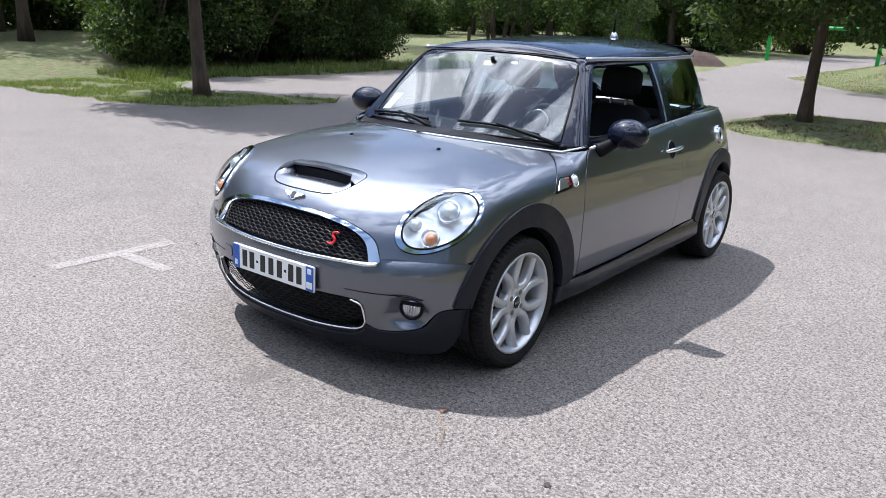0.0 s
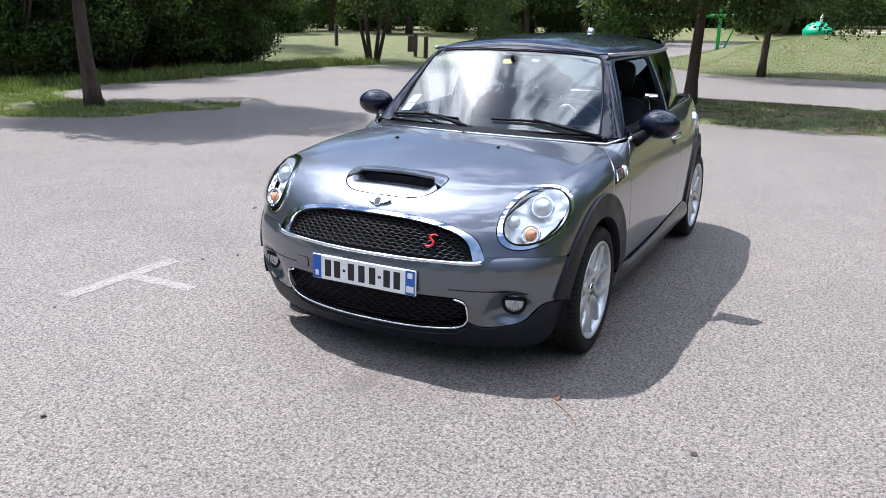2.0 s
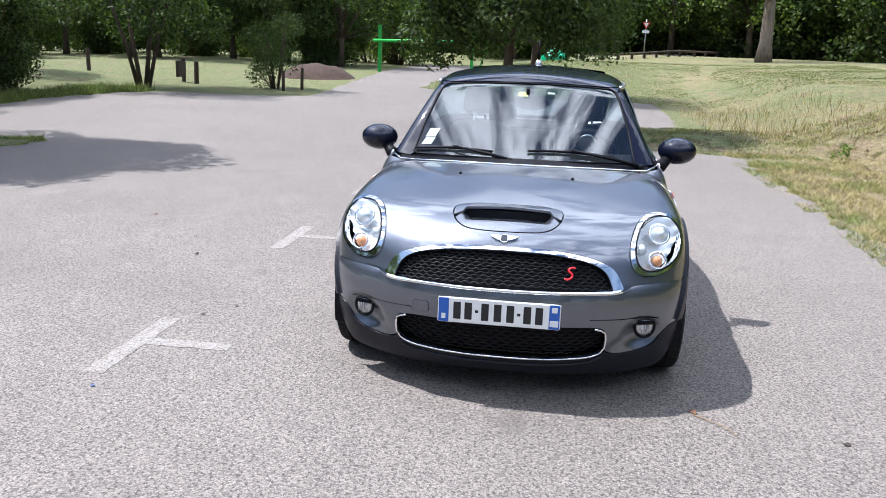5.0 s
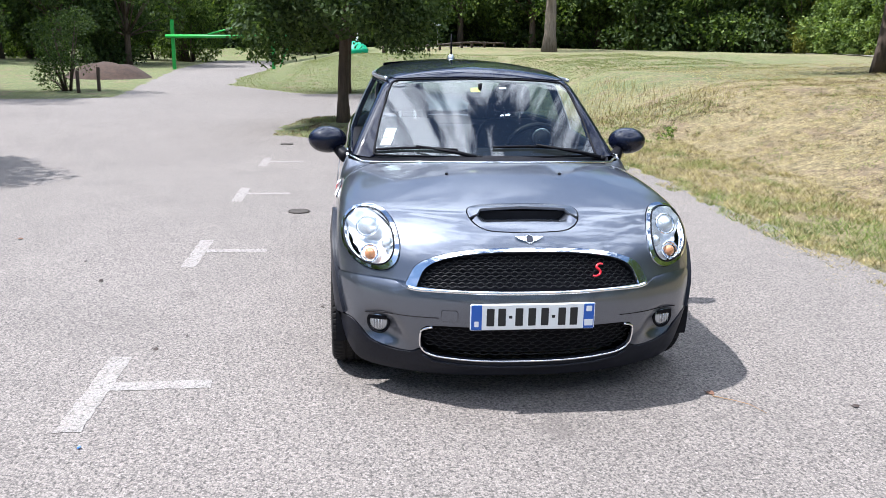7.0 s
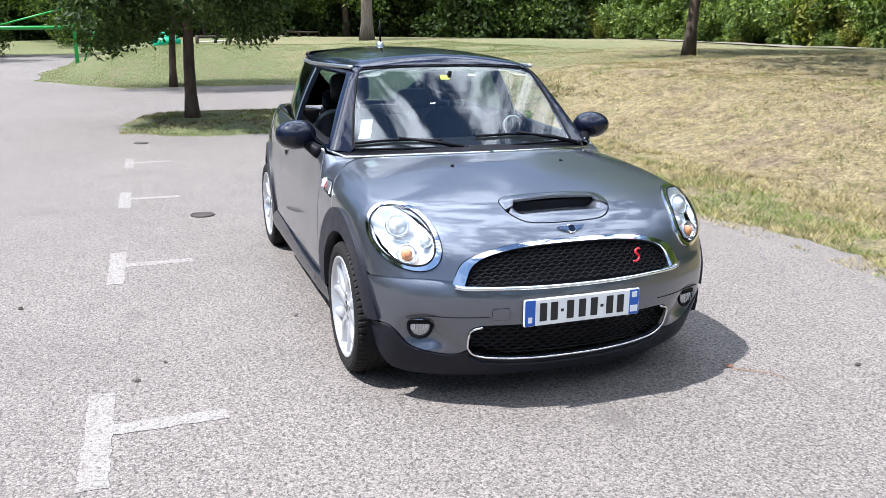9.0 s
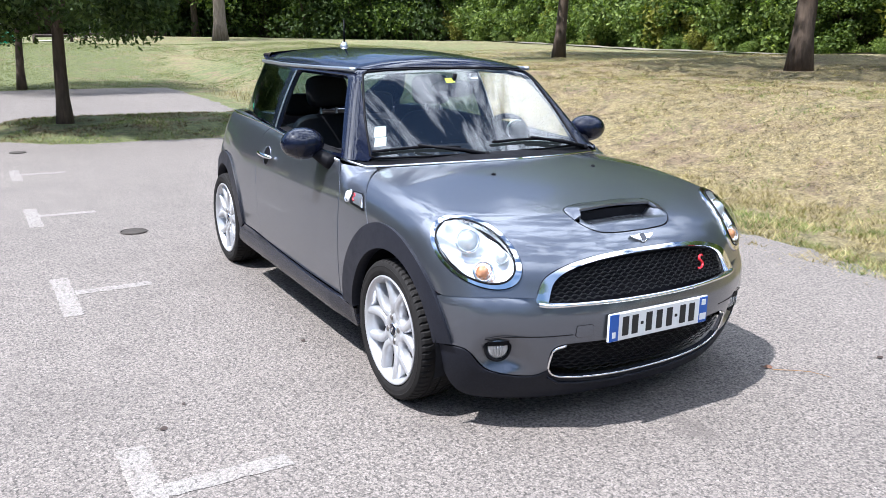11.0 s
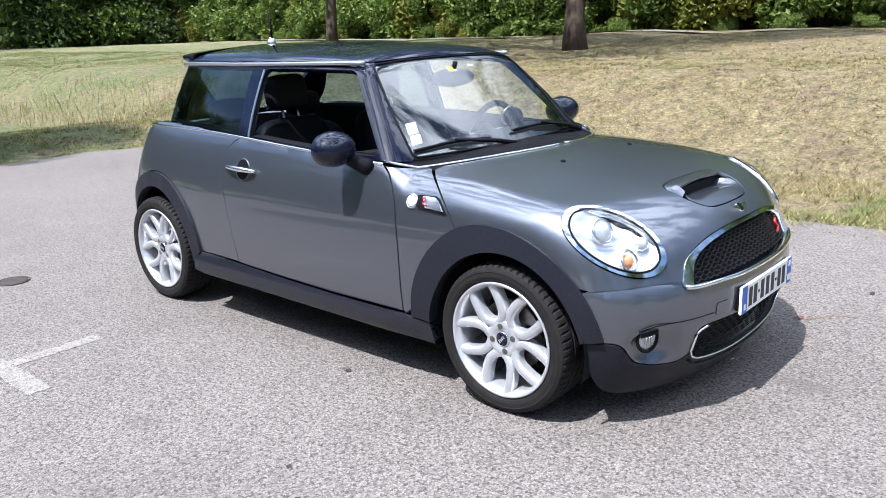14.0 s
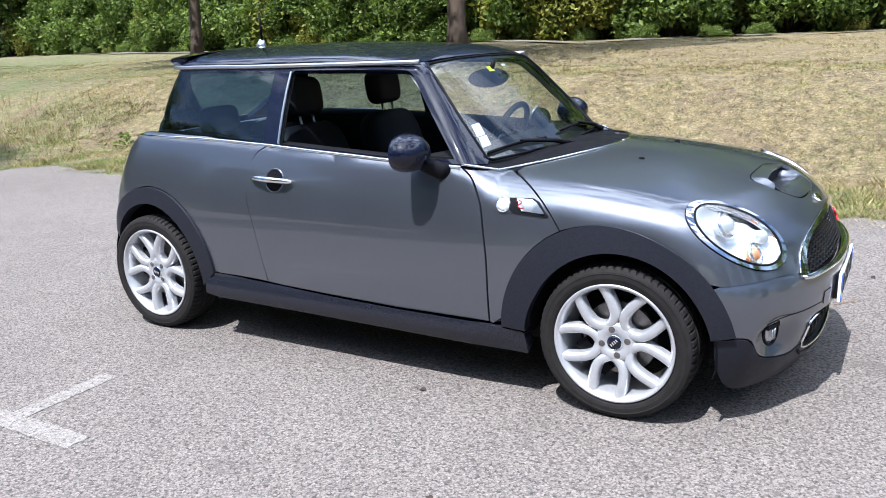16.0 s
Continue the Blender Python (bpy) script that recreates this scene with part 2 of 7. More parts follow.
def mesh_object(name, verts, faces, material, parent=None, label="", smooth=False):
    me = bpy.data.meshes.new(name)
    me.from_pydata([tuple(v) for v in verts], [], [tuple(int(i) for i in f) for f in faces])
    me.materials.append(material)
    if smooth:
        me.shade_smooth()
    ob = new(name, me)
    if parent is not None:
        ob.parent = parent
    if label:
        ob["label"] = label
    return ob


def part(name, bm, material, parent=None, label="", smooth=False):
    """Link a bmesh as one mesh object, under a thing or a part."""
    me = bpy.data.meshes.new(name)
    bm.normal_update()
    bm.to_mesh(me)
    bm.free()
    me.materials.append(material)
    if smooth:
        me.shade_smooth()
    ob = new(name, me)
    if parent is not None:
        ob.parent = parent
    if label:
        ob["label"] = label
    return ob


def box(bm, x0, x1, y0, y1, z0, z1, bevel=0.0, m=None):
    r = bmesh.ops.create_cube(bm, size=1.0)
    vs = r["verts"]
    bmesh.ops.scale(bm, vec=(x1 - x0, y1 - y0, z1 - z0), verts=vs)
    bmesh.ops.translate(bm, vec=((x0 + x1) / 2, (y0 + y1) / 2, (z0 + z1) / 2), verts=vs)
    if bevel:
        es = list({e for v in vs for e in v.link_edges})
        r2 = bmesh.ops.bevel(bm, geom=es, offset=bevel, segments=2, affect="EDGES", clamp_overlap=True)
        vs = list({v for f in r2["faces"] for v in f.verts} | {v for v in vs if v.is_valid})
    if m is not None:
        bmesh.ops.transform(bm, matrix=m, verts=vs)
    return vs


def tube(bm, pts, radii, seg=8, cap=True):
    """A tapered tube through points."""
    rings = []
    pts = [Vector(p) for p in pts]
    for i, p in enumerate(pts):
        d = (pts[min(i + 1, len(pts) - 1)] - pts[max(i - 1, 0)]).normalized()
        a = d.cross(Vector((0, 0, 1)) if abs(d.z) < 0.9 else Vector((1, 0, 0))).normalized()
        b = d.cross(a).normalized()
        r = radii[i] if hasattr(radii, "__len__") else radii
        rings.append([bm.verts.new(p + (a * math.cos(2 * math.pi * k / seg) + b * math.sin(2 * math.pi * k / seg)) * r) for k in range(seg)])
    for r0, r1 in zip(rings, rings[1:]):
        for k in range(seg):
            bm.faces.new((r0[k], r0[(k + 1) % seg], r1[(k + 1) % seg], r1[k]))
    if cap:
        bm.faces.new(rings[0][::-1])
        bm.faces.new(rings[-1])


def thing(name, label, category, at=(0, 0, 0), rz=0.0, group="", kind=""):
    ob = new(name)
    ob.empty_display_size = 0.1
    ob.matrix_world = pose(*at, 0, 0, rz)
    return tagged(ob, label, category, group, kind)


def smooth01(a, b, v):
    t = min(1.0, max(0.0, (v - a) / (b - a)))
    return t * t * (3 - 2 * t)


# ---------------------------------------------------------------- ground


def land(x, y):
    """Height of the ground: level round the car, climbing gently to the back, with a bank along the lot."""
    s = 0.002 * max(0.0, min(60.0, -x) - 8.0) + 0.012 * min(max(0.0, -x - 22.0), 18.0)
    bank = 0.80 * smooth01(4.2, 7.5, y) + min(0.30, 0.03 * max(0.0, y - 7.0))
    lawn = 0.80 * smooth01(-22.5, -40.0, x) * smooth01(-5.5, 0.0, y)
    strip_top = 0.10 * smooth01(-9.4, -10.6, x) * smooth01(-13.6, -12.4, x) * smooth01(-2.1, -1.2, y)
    bump = 0.05 * noise.noise(Vector((x * 0.35, y * 0.35, 3.0))) * smooth01(3.3, 6.0, y)
    bump += 0.035 * noise.noise(Vector((x * 1.6, y * 1.6, 4.0))) * smooth01(3.6, 4.6, y)
    bump += 0.030 * noise.noise(Vector((x * 5.5, y * 5.5, 6.0))) * smooth01(3.5, 4.3, y)
    if y < -12.5:
        bump += 0.22 * smooth01(-12.5, -18, y) + 0.08 * noise.noise(Vector((x * 0.4, y * 0.4, 7.0)))
    back = 0.32 * smooth01(-44.0, -57.0, x) * smooth01(-2.0, 3.0, y)
    return s + max(bank, lawn + back) + strip_top + bump


LOT = [(40, 3.0), (6, 3.0), (0, 2.98), (-5.0, 2.9), (-9.07, 2.89), (-9.51, 2.32), (-9.45, 0.41), (-9.51, -1.29), (-10.08, -2.0), (-11.38, -2.09), (-12.73, -1.69),
       (-13.28, -0.48), (-13.41, 1.6), (-13.69, 2.5), (-15.98, 2.75), (-21.9, 2.9), (-22.0, -0.07), (-21.4, -2.1), (-23.3, -3.6), (-25.2, -4.9), (-29.5, -5.2),
       (-36.2, -4.7), (-52.7, -5.5), (-52.7, -9.6), (-36.2, -8.9), (-30.0, -8.3), (-24.0, -7.7), (-20.5, -7.3), (-19.2, -7.1), (-18.2, -8.4), (-18.3, -10.6),
       (-17.3, -11.9), (-14.4, -12.2), (-11.0, -11.7), (-7.9, -11.9), (-6.9, -11.3), (-6.1, -10.4), (-6.04, -9.34), (-6.63, -8.5), (-7.29, -7.65), (-6.87, -7.2),
       (-5.11, -7.61), (-4.4, -7.9), (-3.8, -9.1), (-3.4, -11.8), (-2.6, -14.5), (3, -17), (40, -17)]


def wavy(poly, step, amp):
    out = []
    for (x0, y0), (x1, y1) in zip(poly, poly[1:] + poly[:1]):
        n = max(1, int(math.hypot(x1 - x0, y1 - y0) / step))
        nx, ny = y1 - y0, x0 - x1
        ln = math.hypot(nx, ny) or 1
        for i in range(n):
            f = i / n
            x, y = x0 + (x1 - x0) * f, y0 + (y1 - y0) * f
            w = amp * (0.8 * noise.noise(Vector((x * 1.1, y * 1.1, 0))) + 0.7 * noise.noise(Vector((x * 3.1, y * 3.1, 5))) + 0.4 * noise.noise(Vector((x * 8, y * 8, 8))))
            out.append((x + nx / ln * w, y + ny / ln * w))
    return out


def inside(poly, xs, ys):
    """Which of the points lie inside the polygon (numpy arrays)."""
    c = np.zeros(len(xs), bool)
    px, py = np.array([p[0] for p in poly]), np.array([p[1] for p in poly])
    qx, qy = np.roll(px, -1), np.roll(py, -1)
    for ax, ay, bx, by in zip(px, py, qx, qy):
        if ay != by:
            hit = ((ay > ys) != (by > ys)) & (xs < (bx - ax) * (ys - ay) / (by - ay) + ax)
            c ^= hit
    return c


LOT_EDGE = wavy(LOT, 0.09, 0.17)


def build_ground():
    from mathutils import geometry
    pts = []

    def grid(x0, x1, y0, y1, step, hole=None):
        for x in np.arange(x0, x1 + 1e-6, step):
            for y in np.arange(y0, y1 + 1e-6, step):
                if hole and hole[0] < x < hole[1] and hole[2] < y < hole[3]:
                    continue
                pts.append((float(x), float(y)))
    grid(-9, 6.5, 3.5, 8.2, 0.13)
    grid(-23, 8, -13, 12, 0.4)
    grid(-63, 40, -36, 40, 1.5, (-23.5, 8.5, -13.5, 12.5))
    grid(-900, 900, -900, 900, 75.0, (-64, 41, -37, 41))
    n0 = len(pts)
    edge = LOT_EDGE
    v2 = [Vector(p) for p in pts] + [Vector(p) for p in edge]
    ed = [(n0 + i, n0 + (i + 1) % len(edge)) for i in range(len(edge))]
    vs, _, fs, _, _, _ = geometry.delaunay_2d_cdt(v2, ed, [], 0, 1e-4)
    co = np.array([(v.x, v.y) for v in vs])
    fs = [tuple(f) for f in fs]
    cen = np.array([co[list(f)].mean(0) for f in fs])
    lot = inside(edge, cen[:, 0], cen[:, 1])
    zs = [land(x, y) for x, y in co]
    for name, sel, mat in (("parking_lot", lot, M_ASPHALT), ("ground", ~lot, M_GROUND)):
        use = [f for f, s in zip(fs, sel) if s]
        idx = sorted({i for f in use for i in f})
        remap = {i: k for k, i in enumerate(idx)}
        ob = mesh_object(name, [(co[i][0], co[i][1], zs[i]) for i in idx], [[remap[i] for i in f] for f in use], mat, smooth=True)
        if name == "ground":
            tagged(ob, "dry straw-coloured lawn with greener patches and bare soil", "ground", kind="structure")
        else:
            tagged(ob, "worn light grey asphalt with coarse exposed aggregate", "asphalt", kind="structure")


build_ground()


def build_marks():
    """White bay marks: a bar along the aisle and a short stub into the bay."""
    for i in range(4):
        x = (0.30, -2.17, -4.57, -6.94)[i]
        ob = thing("bay_marking", "worn white T-shaped parking bay marking painted on asphalt", "road marking", group="bay markings")
        y = -1.87
        for name, x0, x1, y0, y1 in (("bar", x - 0.355, x + 0.44, y - 0.052, y + 0.052), ("stub", x - 0.046, x + 0.046, y + 0.053, y + 0.49)):
            nx, ny = max(2, int((x1 - x0) / 0.03)), max(2, int((y1 - y0) / 0.03))
            vs, fs = [], []
            for a in range(nx + 1):
                for b in range(ny + 1):
                    px, py = x0 + (x1 - x0) * a / nx, y0 + (y1 - y0) * b / ny
                    if a in (0, nx) or b in (0, ny):
                        px += 0.012 * noise.noise(Vector((px * 22, py * 22, i)))
                        py += 0.012 * noise.noise(Vector((px * 22, py * 22, i + 9)))
                    vs.append((px, py, land(px, py) + 0.0025))
            for a in range(nx):
                for b in range(ny):
                    k = a * (ny + 1) + b
                    fs.append((k, k + ny + 1, k + ny + 2, k + 1))
            mesh_object(name, vs, fs, M_LINE, ob)


build_marks()

# ---------------------------------------------------------------- plants


def leaves(rng, centres, normals, size, aspect=0.55, droop=0.35):
    """Folded leaf blades at the centres: (verts, faces)."""
    n = len(centres)
    d = rng.normal(size=(n, 3))
    d[:, 2] -= droop
    d /= np.linalg.norm(d, axis=1)[:, None]
    s = np.cross(d, rng.normal(size=(n, 3)) + normals)
    s /= np.linalg.norm(s, axis=1)[:, None] + 1e-9
    up = np.cross(s, d)
    L = size * rng.uniform(0.6, 1.35, n)[:, None]
    W = L * aspect * 0.5
    a = centres
    v = np.stack([a, a + d * L * 0.5 + s * W + up * L * 0.08, a + d * L, a + d * L * 0.5 - s * W + up * L * 0.08], 1).reshape(-1, 3)
    k = np.arange(n) * 4
    f = np.concatenate([np.stack([k, k + 1, k + 2], 1), np.stack([k, k + 2, k + 3], 1)])
    return v, f


def clump_points(rng, blobs, count):
    """Points gathered near the skins of the blobs (x, y, z, radius)."""
    b = np.array(blobs)
    w = b[:, 3] ** 2
    pick = rng.choice(len(b), count, p=w / w.sum())
    d = rng.normal(size=(count, 3))
    d /= np.linalg.norm(d, axis=1)[:, None]
    r = b[pick, 3] * rng.uniform(0.45, 1.12, count) ** 0.6
    return b[pick, :3] + d * r[:, None] * np.array([1, 1, 0.85]), d


def tree(name, label, seed, at, height, trunk_r, crown_base, crown_r, leaf_mat, bark, count=9000, leaf=0.11, lean=(0, 0), blobs=26, fork=5, sway=0.05, skirt=0):
    rng = np.random.default_rng(seed)
    ob = thing(name, label, "tree", at)
    bm = bmesh.new()
    n = 9
    spine = []
    for i in range(n):
        f = i / (n - 1)
        h = height * 0.72 * f
        spine.append(Vector((lean[0] * h + sway * math.sin(f * 5 + seed), lean[1] * h + sway * math.cos(f * 4 + seed), h - 0.08)))
    tube(bm, spine, [trunk_r * (1.35 if i == 0 else 1.0 - 0.75 * (i / (n - 1)) ** 1.2) for i in range(n)], 11)
    part("trunk", bm, bark, ob, smooth=True)
    bm = bmesh.new()
    bl = []
    for i in range(blobs):
        a = i * 2.4 + rng.uniform(-0.4, 0.4)
        f = rng.uniform(0, 1)
        z = crown_base + (height - crown_base) * f
        rad = crown_r * (1 - abs(f - 0.4) ** 1.6) * rng.uniform(0.45, 1.0)
        top = spine[min(n - 1, max(1, int(n * min(1, (z * 0.7) / (height * 0.72)))))]
        e = Vector((top.x + rad * math.cos(a), top.y + rad * math.sin(a), z))
        bl.append((e.x, e.y, e.z, crown_r * rng.uniform(0.22, 0.42)))
        if i < skirt:
            bl.append((spine[2].x + rad * math.cos(a + 1), spine[2].y + rad * math.sin(a + 1), crown_base + 0.35 + 0.4 * rng.uniform(), 0.5))
        if i < fork * 3:
            base = spine[max(2, min(n - 2, int(n * (crown_base * 0.85 + f * 1.5) / (height * 0.72))))]
            mid = base.lerp(e, 0.5) + Vector((0, 0, 0.12))
            tube(bm, [base, mid, e], [trunk_r * 0.32, trunk_r * 0.2, trunk_r * 0.06], 6)
    part("limb", bm, bark, ob, smooth=True)
    c, d = clump_points(rng, bl, count)
    v, f = leaves(rng, c, d, leaf)
    mesh_object("crown", v, f, leaf_mat, ob)
    return ob


def bush(name, label, seed, at, size, leaf_mat, count=5000, leaf=0.09, blobs=14, category="bush", group="", stems=True):
    """Leafy shrub, size = (half width x, half width y, height)."""
    rng = np.random.default_rng(seed)
    ob = thing(name, label, category, at, group=group)
    bm = bmesh.new()
    bl = []
    for i in range(blobs):
        a = rng.uniform(0, 6.28)
        r = math.sqrt(rng.uniform(0, 1)) * 0.75
        z = size[2] * rng.uniform(0.12, 0.85)
        e = Vector((size[0] * r * math.cos(a), size[1] * r * math.sin(a), z))
        bl.append((*e, min(size[0], size[1], size[2]) * rng.uniform(0.28, 0.5)))
        tube(bm, [(e.x * 0.15, e.y * 0.15, -0.05), (e.x * 0.5, e.y * 0.5, z * 0.5), e], [0.03, 0.02, 0.008], 5)
    if stems:
        part("stem", bm, M_BARK, ob, smooth=True)
    else:
        bm.free()
    c, d = clump_points(rng, bl, count)
    c[:, 2] = np.maximum(c[:, 2], 0.02)
    v, f = leaves(rng, c, d, leaf)
    mesh_object("foliage", v, f, leaf_mat, ob)
    return ob


def on_land(x, y, dz=0.0):
    return (x, y, land(x, y) + dz)


# single trees round the lot
tree("lot_tree", "slender tree with dark bark on a grass island beside the asphalt", 1, on_land(-5.55, -9.0), 5.9, 0.125, 2.7, 2.25, M_LEAF_DARK, M_BARK, 34000, 0.13, (0.02, -0.05), 40)
tree("lot_tree", "leaning slender tree on a shaded grass strip between parking rows", 2, on_land(-11.46, -0.88), 5.6, 0.11, 1.6, 1.85, M_LEAF_DARK, M_BARK, 36000, 0.10, (0.0, 0.035), 34, skirt=16)
tree("lot_tree", "small tree with thin trunk and dense low crown by the lane", 3, on_land(-21.95, -0.84), 6.4, 0.11, 1.7, 2.9, M_LEAF_DARK, M_BARK, 26000, 0.11, (0.0, 0.02), 34, skirt=12)
tree("field_tree", "sturdy tree with straight dark trunk on the dry bank", 4, on_land(-7.95, 12.4), 9.0, 0.22, 2.9, 5.2, M_LEAF_MID, M_BARK, 26000, 0.2, (0.0, 0.0))
tree("field_tree", "dark-trunked tree standing on the dry lawn near a path", 5, on_land(-16.7, 13.1), 9.0, 0.17, 3.2, 4.6, M_LEAF_MID, M_BARK, 22000, 0.2, (0.01, 0.01))
tree("pale_tree", "tall tree with pale peeling bark at the far lawn edge", 6, on_land(-49.6, 12.05), 13.0, 0.42, 4.6, 5.0, M_LEAF_MID, M_BARK_PALE, 12000, 0.25)


def copies(src, places, rng, lo=0.85, hi=1.2):
    for x, y in places:
        k = rng.uniform(lo, hi)
        m = Matrix.Translation(on_land(x, y, -0.03)) @ Matrix.Rotation(rng.uniform(0, 6.28), 4, "Z") @ Matrix.Diagonal((k, k, k * rng.uniform(0.9, 1.15), 1))
        o = copy_thing(src, Matrix())
        o.matrix_basis = m


def thickets():
    rng = np.random.default_rng(11)
    # dark thicket behind the lot
    kinds = [bush("thicket_bush", "dense dark green thicket shrub at the asphalt edge", 20 + i, on_land(x, y), (1.7, 1.5, 3.4), mt, 15000, 0.085, 26, group="thicket behind the lot")
             for i, (x, y, mt) in enumerate(((-7.6, -13.7, M_LEAF_DARK), (-9.9, -13.4, M_LEAF_DARK), (-12.4, -13.7, M_LEAF_DARK)))]
    for k, src in enumerate(kinds):
        copies(src, [(-8.9 - k * 2.6, -15.0), (-14.3 + k * 0.5, -14.0 - 0.9 * k), (-10.4 - k * 2.4, -16.6), (-12.6 - k * 1.1, -15.6), (-8.8 - 3.0 * k, -14.2), (-8.4 - 3.0 * k, -14.5)], rng, 0.95, 1.3)
    # single trees and wood on the far side of the lot
    woods = [tree("wood_tree", "woodland tree with dark leaves and slim trunk", 40 + i, on_land(x, y), 9.0, 0.17, 1.5, 3.1, mt, M_BARK, 9000, 0.2, blobs=26)
             for i, (x, y, mt) in enumerate(((-38, -23, M_LEAF_DARK), (-43, -15, M_LEAF_DARK), (-66, 3, M_LEAF_MID)))]
    spots = [(-16 - rng.uniform(0, 6), -21 - 3.2 * i + rng.uniform(-1, 1)) for i in range(4)]
    spots += [(-37 - rng.uniform(0, 14), -31 + 2.0 * i + rng.uniform(-0.8, 0.8)) for i in range(11)]
    spots += [(-8.8, -21.8)] + [(3 - 3.4 * i, -27 - rng.uniform(0, 6)) for i in range(7)]
    spots += [(-64 - rng.uniform(0, 8), -8 + 3.2 * i + rng.uniform(-1, 1)) for i in range(14)]
    for i, p in enumerate(spots):
        copies(woods[i % 2 if p[0] > -50 else 2], [p], rng, *((0.85, 1.2) if p[0] > -50 else (1.4, 1.9)))
    under = [bush("understorey_bush", "woodland undergrowth shrub with dense leaves", 60 + i, on_land(x, y), (2.0, 1.8, 3.2), mt, 6500, 0.15, 18, group="woodland undergrowth")
             for i, (x, y, mt) in enumerate(((-47, -19, M_LEAF_DARK), (-66, 22, M_LEAF_LIGHT), (-52, -13.5, M_LEAF_MID)))]
    for i in range(12):
        copies(under[(0, 0, 2)[i % 3]], [(-41 - rng.uniform(0, 3) - 6 * (i % 2), -36 + 2.3 * i)], rng, 0.9, 1.5)
    for i in range(14):
        copies(under[(1, 2, 1)[i % 3]], [(-69 - rng.uniform(0, 4), -6 + 3.0 * i)], rng, 1.2, 1.9)
    for i in range(9):
        copies(under[0], [(-14 - 2.7 * i, -27 - rng.uniform(0, 4))], rng, 1.0, 1.5)
    for i in range(9):
        copies(under[(0, 2)[i % 2]], [(8 - 2.6 * i, -28.5 - rng.uniform(0, 4))], rng, 0.9, 1.5)
    # closed wall of trees far behind
    for i in range(20):
        copies(under[(0, 0, 2)[i % 3]], [(-80 + 2.2 * i + rng.uniform(-1, 1), 2 + 2.2 * i)], rng, 1.8, 2.6)
    for i in range(12):
        copies(under[0], [(-80 + 1.5 * i, -6 - 3.2 * i)], rng, 1.8, 2.6)
    for i in range(34):
        a = radians(118 + 132 * i / 33)
        x, y = 84 * math.cos(a), 78 * math.sin(a)
        copies(under[(0, 2, 1)[i % 3] if y > -10 else 0], [(x + rng.uniform(-3, 3), y)], rng, 4.0, 5.2)
    # hedge of the wood along the path beyond the bank
    hedge = [bush("woodland_edge_bush", lab, 80 + i, on_land(3 - 4 * i, 25.5), (1.9, 1.5, 3.3), mt, 13000, 0.165, 34, group="woodland edge")
             for i, (mt, lab) in enumerate(((M_LEAF_MID, "leafy woodland edge shrub in mid green"), (M_LEAF_LIGHT, "bright green leafy shrub at the woodland edge"), (M_LEAF_DRY, "yellowing shrub at the woodland edge"), (M_LEAF_DARK, "dark green shrub at the woodland edge")))]
    # tall trees of the wood behind the hedge
    tall = [tree("tall_tree", "tall woodland tree rising behind the hedge", 70 + i, on_land(-2 - 9 * i, 31.5), 14.0, 0.26, 3.0, 4.4, mt, M_BARK, 12000, 0.3, blobs=40)
            for i, mt in enumerate((M_LEAF_MID, M_LEAF_DARK))]
    for i in range(15):
        copies(tall[i % 2], [(20 - 5.2 * i + rng.uniform(-1, 1), 31 + rng.uniform(-1.5, 4) + 0.25 * max(0, 5 * i - 38))], rng, 0.85, 1.25)
    # unseen trees added round the lot and behind the camera to darken car reflections
    for i in range(9):
        copies(tall[(i + 1) % 2], [(19 + rng.uniform(-1.5, 2.5), -20 + 5.6 * i)], rng, 0.42, 0.62)
        copies(under[(0, 2)[i % 2]], [(17.5 + rng.uniform(-1, 1), -22 + 5.6 * i)], rng, 0.8, 1.2)
    for i in range(5):
        copies(tall[i % 2], [(18 - 5.5 * i, -27 + rng.uniform(-2, 1))], rng, 0.8, 1.1)
    k = 0
    for row, (dy, z) in enumerate(((0, 1.05), (1.7, 1.4), (4.2, 1.9))):
        for i in range(36):
            x = 12 - 1.9 * i + rng.uniform(-0.5, 0.5)
            y = 24.6 + dy + 0.2 * max(0, -18 - x) + rng.uniform(-0.6, 0.6)
            copies(hedge[((0, 1, 0, 1, 2, 0, 1), (0, 1, 3, 0, 1, 0, 2), (3, 0, 1, 3, 0))[row][k % (7, 7, 5)[row]]], [(x, y)], rng, 0.75 * z, 1.3 * z)
            k += 1
    weeds = [bush("edge_weed", lab, 95 + i, on_land(4 - 3 * i, 23.4), (1.3, 0.7, 0.75), mt, 3200, 0.075, 16, "weeds", "weeds at the foot of the wood", False)
             for i, (mt, lab) in enumerate(((M_LEAF_DRY, "low yellowing weeds at the foot of the wood"), (M_LEAF_LIGHT, "low bright green weeds at the foot of the wood")))]
    for i in range(34):
        x = 12 - 1.9 * i + rng.uniform(-0.5, 0.5)
        copies(weeds[(1, 1, 0, 1, 1)[i % 5]], [(x, 23.5 + 0.2 * max(0, -18 - x) + rng.uniform(-0.5, 0.5))], rng, 0.4, 1.0)


thickets()

# ---------------------------------------------------------------- things round the lot


